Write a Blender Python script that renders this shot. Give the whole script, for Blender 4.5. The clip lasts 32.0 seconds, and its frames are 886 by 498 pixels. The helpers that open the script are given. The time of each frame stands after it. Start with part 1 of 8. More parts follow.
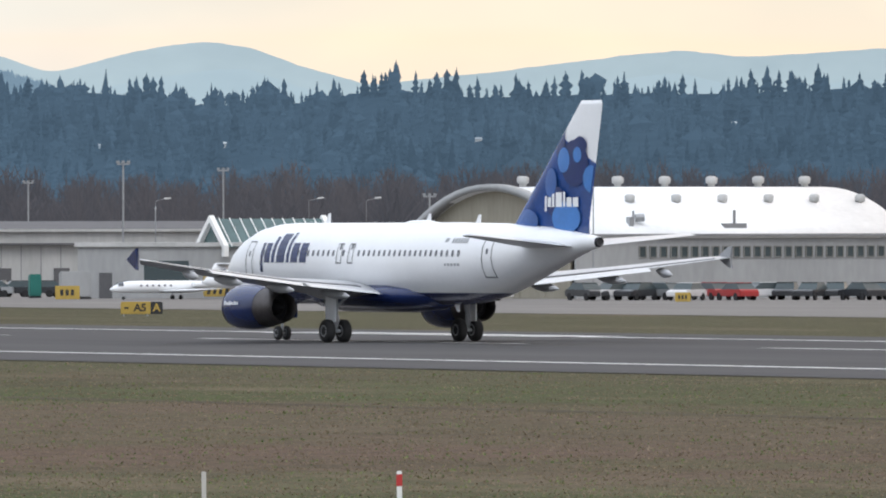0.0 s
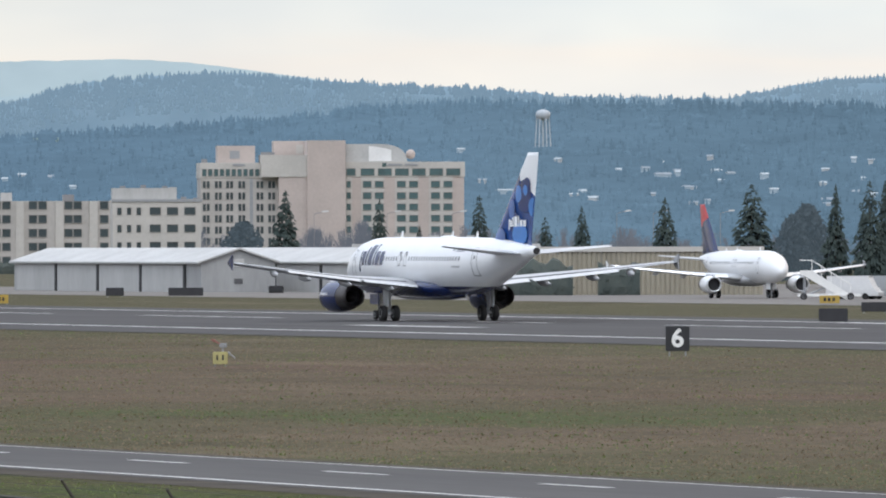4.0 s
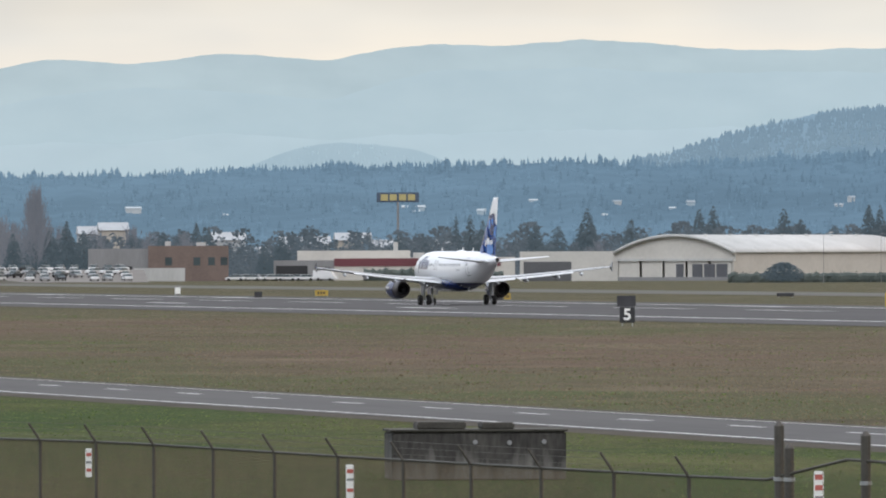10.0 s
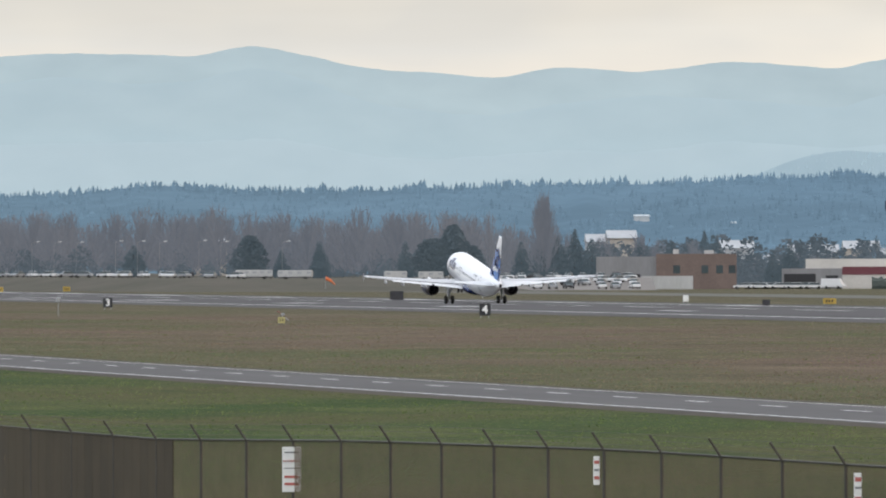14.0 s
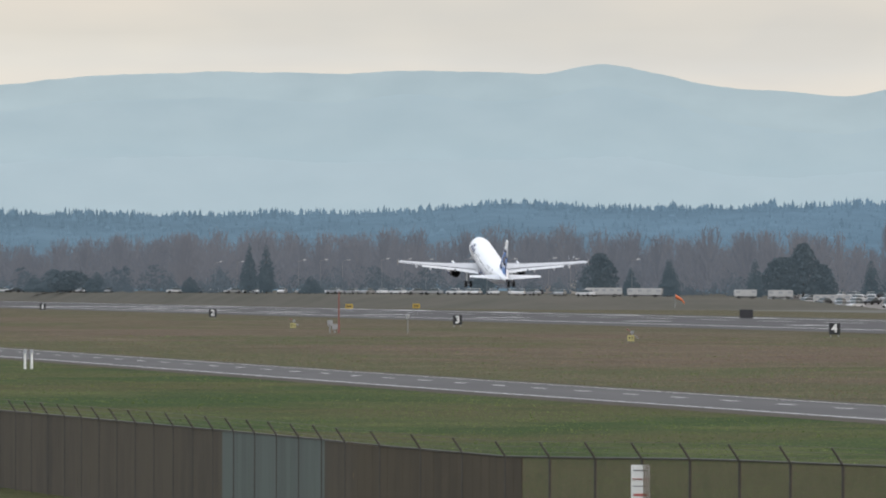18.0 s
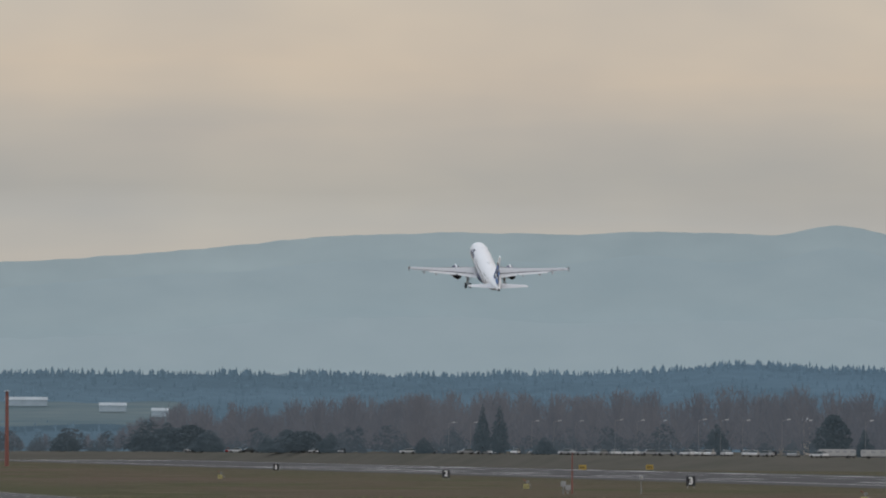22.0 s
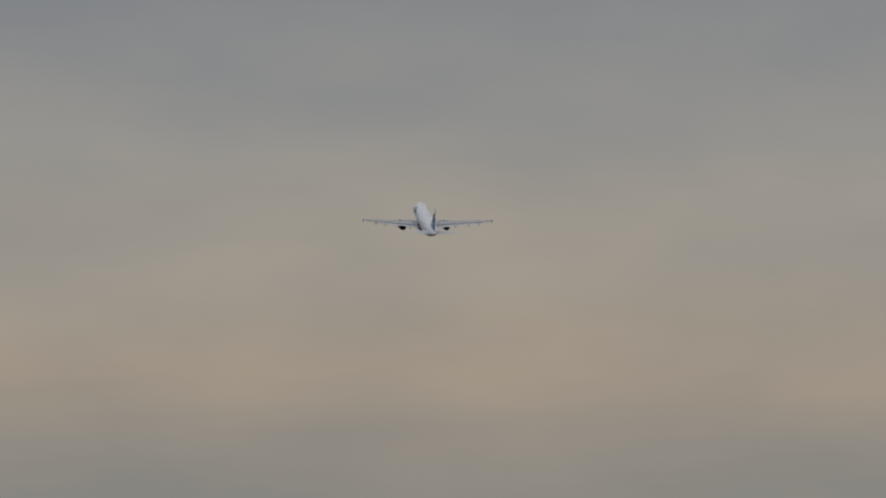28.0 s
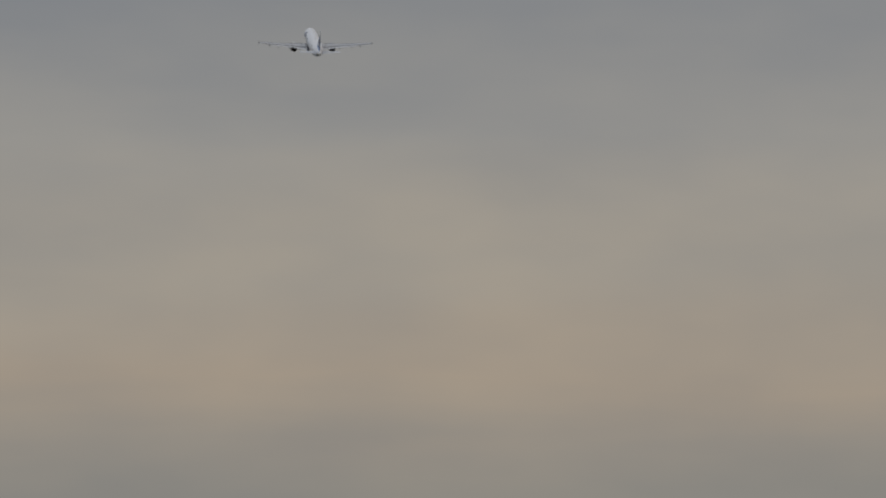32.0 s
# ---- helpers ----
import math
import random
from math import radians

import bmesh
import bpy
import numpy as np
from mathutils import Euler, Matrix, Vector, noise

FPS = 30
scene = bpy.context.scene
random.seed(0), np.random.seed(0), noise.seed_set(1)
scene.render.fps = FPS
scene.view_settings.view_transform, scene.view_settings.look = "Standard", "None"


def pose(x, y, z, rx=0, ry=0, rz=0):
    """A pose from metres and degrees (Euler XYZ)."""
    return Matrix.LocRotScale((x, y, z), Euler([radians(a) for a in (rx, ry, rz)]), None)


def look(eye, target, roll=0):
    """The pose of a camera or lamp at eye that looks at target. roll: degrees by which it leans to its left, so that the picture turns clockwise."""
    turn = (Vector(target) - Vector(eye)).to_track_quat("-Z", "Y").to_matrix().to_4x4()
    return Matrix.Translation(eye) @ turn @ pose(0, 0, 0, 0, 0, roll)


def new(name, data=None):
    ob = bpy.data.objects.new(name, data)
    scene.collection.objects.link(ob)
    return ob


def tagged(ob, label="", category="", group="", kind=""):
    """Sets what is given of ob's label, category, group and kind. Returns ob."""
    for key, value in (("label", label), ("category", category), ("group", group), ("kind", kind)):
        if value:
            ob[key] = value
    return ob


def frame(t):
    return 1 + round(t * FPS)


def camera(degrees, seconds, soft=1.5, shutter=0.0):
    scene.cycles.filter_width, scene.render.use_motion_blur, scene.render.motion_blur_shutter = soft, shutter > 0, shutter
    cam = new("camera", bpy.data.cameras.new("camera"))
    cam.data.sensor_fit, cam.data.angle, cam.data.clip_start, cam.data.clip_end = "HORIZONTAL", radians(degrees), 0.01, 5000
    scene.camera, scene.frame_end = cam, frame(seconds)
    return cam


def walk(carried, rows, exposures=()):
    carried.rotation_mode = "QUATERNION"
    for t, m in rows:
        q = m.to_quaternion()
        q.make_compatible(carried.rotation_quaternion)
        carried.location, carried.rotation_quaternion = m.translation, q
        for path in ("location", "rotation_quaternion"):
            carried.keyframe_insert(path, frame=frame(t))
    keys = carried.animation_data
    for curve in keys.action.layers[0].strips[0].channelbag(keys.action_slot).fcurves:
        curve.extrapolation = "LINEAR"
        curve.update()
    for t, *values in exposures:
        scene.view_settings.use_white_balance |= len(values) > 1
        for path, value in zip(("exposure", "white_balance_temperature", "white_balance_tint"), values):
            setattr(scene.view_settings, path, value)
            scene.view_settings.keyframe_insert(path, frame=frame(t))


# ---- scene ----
import itertools

# ---- the camera: on a tripod beside the airfield, panning with the airliner ----
EYE = (0.0, 0.0, 5.53)


def aim(yaw, tilt, roll):
    """A pose of the camera: degrees to the left of +y, degrees above the horizon, lean."""
    return pose(*EYE, 90 + tilt, 0, yaw) @ pose(0, 0, 0, 0, 0, roll)


cam = camera(4.621, 32.0, 2.0)
walk(cam, [
    (0, aim(62.8005, -0.0854, -0.142)), (0.8, aim(64.9119, -0.0746, -0.144)), (1.5, aim(66.5661, -0.0613, -0.138)),
    (2, aim(67.6683, -0.0496, -0.134)), (2.3, aim(68.3069, -0.0511, -0.136)), (2.5, aim(68.7168, -0.0455, -0.130)),
    (3, aim(69.6866, -0.0398, -0.133)), (3.1, aim(69.8735, -0.0390, -0.131)), (3.5, aim(70.5984, -0.0300, -0.117)),
    (4, aim(71.4278, -0.0240, -0.106)), (4.5, aim(72.1915, -0.0179, -0.110)), (6.5, aim(74.8992, -0.0026, -0.134)),
    (7, aim(75.4759, 0.0040, -0.147)), (7.5, aim(76.0229, 0.0089, -0.171)), (8, aim(76.5421, 0.0150, -0.186)),
    (8.5, aim(77.0295, 0.0183, -0.187)), (9, aim(77.4889, 0.0237, -0.200)), (9.5, aim(77.9226, 0.0298, -0.199)),
    (10, aim(78.3353, 0.0357, -0.203)), (10.5, aim(78.7212, 0.0402, -0.215)), (11, aim(79.0868, 0.0432, -0.207)),
    (11.5, aim(79.4253, 0.0493, -0.203)), (12, aim(79.7638, 0.0543, -0.181)), (12.5, aim(80.0840, 0.0623, -0.161)),
    (13, aim(80.4041, 0.0705, -0.154)), (13.5, aim(80.6973, 0.0785, -0.144)), (14, aim(80.9860, 0.0849, -0.135)),
    (14.5, aim(81.2778, 0.0923, -0.115)), (15, aim(81.5479, 0.1004, -0.072)), (15.5, aim(81.8094, 0.1141, -0.023)),
    (17.5, aim(82.6500, 0.1563, 0.072)), (18, aim(82.8112, 0.1788, 0.115)), (18.5, aim(82.9671, 0.2190, 0.141)),
    (19, aim(83.1169, 0.2837, 0.173)), (19.5, aim(83.2898, 0.3735, 0.195)), (20, aim(83.4515, 0.4893, 0.208)),
    (20.5, aim(83.6091, 0.6133, 0.217)), (21, aim(83.7592, 0.7452, 0.195)), (21.5, aim(83.8980, 0.8779, 0.226)),
    (22, aim(84.0323, 1.0151, 0.225)), (22.5, aim(84.1583, 1.1633, 0.183)), (23, aim(84.2752, 1.3271, 0.158)),
    (23.5, aim(84.3868, 1.4874, 0.142)), (24, aim(84.5004, 1.6454, 0.123)), (25.5, aim(84.7768, 2.1427, 0.109)),
    (27.5, aim(84.9620, 2.6286, 0.097)), (28, aim(84.9619, 2.6329, 0.088)), (32, aim(84.9102, 2.6462, 0.085)),
], [(0, 0.2, 6250, 10), (1.5, 0.2, 6180, 10), (2.5, 0.2, 6150, 10), (4.5, 0.23, 6150, 10), (8, 0.26, 6340, 10), (12, .23, 6360, 10), (15.5, 0.2, 6375, 10), (18, 0.1, 6350, 10), (19, 0.02, 6340, 10), (20, -0.14, 6330, 10), (21, -0.36, 6340, 10), (22, -0.64, 6350, 10), (23, -0.9, 6360, 10), (24, -1.10, 6430, 10), (25.5, -1.27, 6440, 10), (28, -1.36, 6430, 10), (32, -1.36, 6440, 10)])


def polar(bearing, reach, z=0.0):
    """A point at a bearing (degrees to the left of +y) and a distance from the camera's foot."""
    a = radians(bearing)
    return Vector((-reach * math.sin(a), reach * math.cos(a), z))


# ---- world: a high overcast at dusk, warm towards the horizon ----
def make_world():
    w = bpy.data.worlds.new("overcast_sky")
    scene.world = w
    w.use_nodes = True
    nt = w.node_tree
    nt.nodes.clear()
    L = nt.links.new
    out = nt.nodes.new("ShaderNodeOutputWorld")
    bg = nt.nodes.new("ShaderNodeBackground")
    add = nt.nodes.new("ShaderNodeAddShader")
    bg2 = nt.nodes.new("ShaderNodeBackground")
    sky = nt.nodes.new("ShaderNodeTexSky")
    sky.sky_type = "NISHITA"
    sky.sun_disc = False
    sky.sun_elevation, sky.sun_rotation = radians(14), radians(-60)
    bg2.inputs["Strength"].default_value = 0.003
    L(sky.outputs[0], bg2.inputs["Color"])
    tc = nt.nodes.new("ShaderNodeTexCoord")
    sep = nt.nodes.new("ShaderNodeSeparateXYZ")
    L(tc.outputs["Generated"], sep.inputs[0])
    # soft streaks of cloud, drawn out along the horizon
    mp = nt.nodes.new("ShaderNodeMapping")
    mp.inputs["Scale"].default_value = (14, 14, 130)
    L(tc.outputs["Generated"], mp.inputs["Vector"])
    ns = nt.nodes.new("ShaderNodeTexNoise")
    ns.inputs["Scale"].default_value, ns.inputs["Detail"].default_value, ns.inputs["Roughness"].default_value = 1.0, 4, 0.5
    L(mp.outputs[0], ns.inputs["Vector"])
    off = nt.nodes.new("ShaderNodeMath")
    off.operation = "MULTIPLY_ADD"
    L(ns.outputs["Fac"], off.inputs[0])
    off.inputs[1].default_value, off.inputs[2].default_value = 0.010, -0.005
    z2 = nt.nodes.new("ShaderNodeMath")
    z2.operation = "ADD"
    L(sep.outputs["Z"], z2.inputs[0])
    L(off.outputs[0], z2.inputs[1])
    z3 = nt.nodes.new("ShaderNodeMath")
    z3.operation = "MULTIPLY"
    L(z2.outputs[0], z3.inputs[0])
    z3.inputs[1].default_value = 10.0
    ramp = nt.nodes.new("ShaderNodeValToRGB")
    stops = [(0.0, 0.60, 0.60, 0.58), (0.13, 0.72, 0.67, 0.60), (0.175, 0.715, 0.675, 0.605), (0.205, 0.645, 0.635, 0.595), (0.235, 0.60, 0.585, 0.54), (0.29, 0.69, 0.635, 0.56),
             (0.34, 0.83, 0.71, 0.58), (0.45, 0.81, 0.745, 0.65), (0.57, 0.70, 0.69, 0.665), (0.69, 0.555, 0.58, 0.615), (1.0, 0.66, 0.70, 0.77)]
    el = ramp.color_ramp.elements
    while len(el) < len(stops):
        el.new(0.5)
    for e, (p, r, g, b) in zip(el, stops):
        e.position, e.color = p, (r, g, b, 1)
    L(z3.outputs[0], ramp.inputs[0])
    # towards the south the cloud is thinner, with one warm band above the hills
    ramp2 = nt.nodes.new("ShaderNodeValToRGB")
    stops = [(0.0, 0.62, 0.62, 0.60), (0.135, 0.63, 0.655, 0.655), (0.165, 0.665, 0.66, 0.635), (0.182, 0.615, 0.66, 0.665), (0.21, 0.585, 0.65, 0.67), (0.35, 0.64, 0.64, 0.62), (0.60, 0.58, 0.59, 0.59), (1.0, 0.66, 0.70, 0.77)]
    el = ramp2.color_ramp.elements
    while len(el) < len(stops):
        el.new(0.5)
    for e, (p, r, g, b) in zip(el, stops):
        e.position, e.color = p, (r, g, b, 1)
    L(z3.outputs[0], ramp2.inputs[0])
    side = nt.nodes.new("ShaderNodeMapRange")
    side.inputs["From Min"].default_value, side.inputs["From Max"].default_value = 0.22, 0.33
    L(sep.outputs["Y"], side.inputs["Value"])
    mixc = nt.nodes.new("ShaderNodeMix")
    mixc.data_type = "RGBA"
    L(side.outputs[0], mixc.inputs["Factor"])
    L(ramp.outputs["Color"], mixc.inputs[6])
    L(ramp2.outputs["Color"], mixc.inputs[7])
    # and a warm glow low over the hills farthest to the south
    warm = nt.nodes.new("ShaderNodeMapRange")
    warm.inputs["From Min"].default_value, warm.inputs["From Max"].default_value = 0.40, 0.455
    L(sep.outputs["Y"], warm.inputs["Value"])
    mixw = nt.nodes.new("ShaderNodeMix")
    mixw.data_type, mixw.blend_type = "RGBA", "MULTIPLY"
    L(warm.outputs[0], mixw.inputs["Factor"])
    L(mixc.outputs[2], mixw.inputs[6])
    mixw.inputs[7].default_value = (1.20, 1.01, 0.84, 1)
    # broad soft patches in the cloud
    mp2 = nt.nodes.new("ShaderNodeMapping")
    mp2.inputs["Scale"].default_value = (40, 40, 95)
    L(tc.outputs["Generated"], mp2.inputs["Vector"])
    nb = nt.nodes.new("ShaderNodeTexNoise")
    nb.inputs["Scale"].default_value, nb.inputs["Detail"].default_value, nb.inputs["Roughness"].default_value = 1.0, 3, 0.45
    L(mp2.outputs[0], nb.inputs["Vector"])
    pr = nt.nodes.new("ShaderNodeValToRGB")
    pr.color_ramp.elements[0].position, pr.color_ramp.elements[1].position = 0.34, 0.68
    pr.color_ramp.elements[0].color, pr.color_ramp.elements[1].color = (0.93, 0.945, 0.97, 1), (1.07, 1.05, 1.02, 1)
    L(nb.outputs["Fac"], pr.inputs[0])
    mul = nt.nodes.new("ShaderNodeMix")
    mul.data_type, mul.blend_type = "RGBA", "MULTIPLY"
    mul.inputs["Factor"].default_value = 1.0
    L(mixw.outputs[2], mul.inputs[6])
    L(pr.outputs["Color"], mul.inputs[7])
    # overhead the cloud is thinner and brighter
    up = nt.nodes.new("ShaderNodeMapRange")
    up.inputs["From Min"].default_value, up.inputs["From Max"].default_value = 0.12, 0.6
    up.inputs["To Min"].default_value, up.inputs["To Max"].default_value = 1.0, 1.7
    L(sep.outputs["Z"], up.inputs["Value"])
    L(mul.outputs[2], bg.inputs["Color"])
    L(up.outputs[0], bg.inputs["Strength"])
    L(bg.outputs[0], add.inputs[0])
    L(bg2.outputs[0], add.inputs[1])
    L(add.outputs[0], out.inputs["Surface"])


make_world()
sun = new("sun", bpy.data.lights.new("sun", "SUN"))
sun.data.energy, sun.data.angle, sun.data.color = 0.8, radians(25), (1.0, 0.95, 0.88)
sun.matrix_world = look((0, 0, 100), (-60, 25, 30))


# ---- materials ----
MATS = {}


def mat(name, color, rough=0.6, metal=0.0, var=0.12, scale=3.0, bump=0.0, bscale=30.0, spec=0.5, color2=None, stretch=(1, 1, 1), world=True, glow=0.0, rnd=0.0, isle=0.0, dim=1.0):
    """A surface with colour variation at two scales and a fine relief. scale: features per metre."""
    if name in MATS:
        return MATS[name]
    m = bpy.data.materials.new(name)
    m.use_nodes = True
    nt = m.node_tree
    b = nt.nodes["Principled BSDF"]
    L = nt.links.new
    b.inputs["Roughness"].default_value, b.inputs["Metallic"].default_value = rough, metal
    b.inputs["Specular IOR Level"].default_value = spec
    b.inputs["Base Color"].default_value = (*color, 1)
    MATS[name] = m
    if var > 0:
        tc = nt.nodes.new("ShaderNodeTexCoord")
        src = tc.outputs["Object"]
        if world:
            src = nt.nodes.new("ShaderNodeNewGeometry").outputs["Position"]
        mp = nt.nodes.new("ShaderNodeMapping")
        mp.inputs["Scale"].default_value = stretch
        L(src, mp.inputs["Vector"])
        n1, n2 = nt.nodes.new("ShaderNodeTexNoise"), nt.nodes.new("ShaderNodeTexNoise")
        n1.inputs["Scale"].default_value, n1.inputs["Detail"].default_value = scale, 5
        n2.inputs["Scale"].default_value, n2.inputs["Detail"].default_value = scale * 9.3, 3
        for n in (n1, n2):
            L(mp.outputs[0], n.inputs["Vector"])
        mixf = nt.nodes.new("ShaderNodeMath")
        mixf.operation = "MULTIPLY_ADD"
        L(n2.outputs["Fac"], mixf.inputs[0])
        mixf.inputs[1].default_value = 0.4
        half = nt.nodes.new("ShaderNodeMath")
        half.operation = "MULTIPLY"
        L(n1.outputs["Fac"], half.inputs[0])
        half.inputs[1].default_value = 0.6
        L(half.outputs[0], mixf.inputs[2])
        fac = mixf.outputs[0]
        if rnd > 0:
            oi = nt.nodes.new("ShaderNodeObjectInfo")
            rr = nt.nodes.new("ShaderNodeMath")
            rr.operation = "MULTIPLY_ADD"
            L(oi.outputs["Random"], rr.inputs[0])
            rr.inputs[1].default_value = rnd
            L(fac, rr.inputs[2])
            fac = rr.outputs[0]
        if isle > 0:
            ri = nt.nodes.new("ShaderNodeMath")
            ri.operation = "MULTIPLY_ADD"
            L(nt.nodes.new("ShaderNodeNewGeometry").outputs["Random Per Island"], ri.inputs[0])
            ri.inputs[1].default_value = isle
            off = nt.nodes.new("ShaderNodeMath")
            off.operation = "SUBTRACT"
            L(fac, off.inputs[0])
            off.inputs[1].default_value = isle / 2
            L(off.outputs[0], ri.inputs[2])
            fac = ri.outputs[0]
        cr = nt.nodes.new("ShaderNodeValToRGB")
        c2 = color2 or tuple(min(1, c * (1 + var)) for c in color)
        c1 = color if color2 else tuple(c * (1 - var) for c in color)
        cr.color_ramp.elements[0].position, cr.color_ramp.elements[1].position = 0.34, 0.66
        cr.color_ramp.elements[0].color, cr.color_ramp.elements[1].color = (*c1, 1), (*c2, 1)
        L(fac, cr.inputs[0])
        L(cr.outputs[0], b.inputs["Base Color"])
        if dim < 1:
            dm = nt.nodes.new("ShaderNodeMix")
            dm.data_type, dm.blend_type = "RGBA", "MULTIPLY"
            dm.inputs["Factor"].default_value = 1.0
            L(cr.outputs[0], dm.inputs[6])
            dm.inputs[7].default_value = (dim, dim, dim, 1)
            L(dm.outputs[2], b.inputs["Base Color"])
        if bump > 0:
            bp = nt.nodes.new("ShaderNodeBump")
            n3 = nt.nodes.new("ShaderNodeTexNoise")
            n3.inputs["Scale"].default_value = bscale
            L(mp.outputs[0], n3.inputs["Vector"])
            bp.inputs["Strength"].default_value, bp.inputs["Distance"].default_value = bump, 0.02
            L(n3.outputs["Fac"], bp.inputs["Height"])
            L(bp.outputs[0], b.inputs["Normal"])
        if glow > 0:
            L(cr.outputs[0], b.inputs["Emission Color"])
    elif glow > 0:
        b.inputs["Emission Color"].default_value = (*color, 1)
    if glow > 0:
        b.inputs["Emission Strength"].default_value = glow
    return m


# ---- building helpers ----
def part(name, bm, material, parent=None, label="", smooth=False):
    me = bpy.data.meshes.new(name)
    bm.to_mesh(me)
    bm.free()
    for m in material if isinstance(material, (list, tuple)) else [material]:
        me.materials.append(m)
    if smooth:
        me.polygons.foreach_set("use_smooth", [True] * len(me.polygons))
    ob = new(name, me)
    if parent:
        ob.parent = parent
    if label:
        ob["label"] = label
    return ob


def empty(name, m, label, category, group="", kind=""):
    e = new(name)
    e.matrix_basis = m
    return tagged(e, label, category, group, kind)


def shared(name, mesh, parent, m, label=""):
    """One more object on a mesh that exists."""
    ob = new(name, mesh)
    ob.parent = parent
    ob.matrix_basis = m
    if label:
        ob["label"] = label
    return ob


def box(bm, x0, y0, z0, x1, y1, z1, mi=0):
    v = [bm.verts.new((x, y, z)) for z in (z0, z1) for y in (y0, y1) for x in (x0, x1)]
    for f in ((0, 2, 3, 1), (4, 5, 7, 6), (0, 1, 5, 4), (2, 6, 7, 3), (0, 4, 6, 2), (1, 3, 7, 5)):
        bm.faces.new([v[i] for i in f]).material_index = mi
    return bm


def loft(bm, rings, cap=True, mi=0, close=True):
    """Skin a list of rings of points with the same count."""
    vs = [[bm.verts.new(p) for p in r] for r in rings]
    n = len(vs[0])
    for a, b in zip(vs, vs[1:]):
        for i in range(n if close else n - 1):
            j = (i + 1) % n
            bm.faces.new((a[i], a[j], b[j], b[i])).material_index = mi
    if cap:
        bm.faces.new(vs[0][::-1]).material_index = mi
        bm.faces.new(vs[-1]).material_index = mi
    return vs


def ring(cx, cy, cz, rx, rz, n, axis="x", turn=0.0):
    pts = []
    for i in range(n):
        a = 2 * math.pi * i / n + turn
        c, s = math.cos(a), math.sin(a)
        if axis == "x":
            pts.append((cx, cy + rx * c, cz + rz * s))
        elif axis == "y":
            pts.append((cx + rx * s, cy, cz + rz * c))
        else:
            pts.append((cx + rx * c, cy + rz * s, cz))
    return pts


def tube(bm, p, q, r0, r1=None, n=8, mi=0):
    p, q = Vector(p), Vector(q)
    r1 = r0 if r1 is None else r1
    d = (q - p).normalized()
    u = d.orthogonal().normalized()
    v = d.cross(u)
    loft(bm, [[c + (u * math.cos(2 * math.pi * i / n) + v * math.sin(2 * math.pi * i / n)) * r for i in range(n)] for c, r in ((p, r0), (q, r1))], True, mi)
    return bm


def bmnew():
    return bmesh.new()


def fixn(bm):
    bmesh.ops.recalc_face_normals(bm, faces=bm.faces)
    return bm


def lerp_table(t, x):
    for (a, *u), (b, *v) in zip(t, t[1:]):
        if x <= b:
            k = max(0.0, min(1.0, (x - a) / (b - a)))
            return [p + (q - p) * k for p, q in zip(u, v)]
    return list(t[-1][1:])


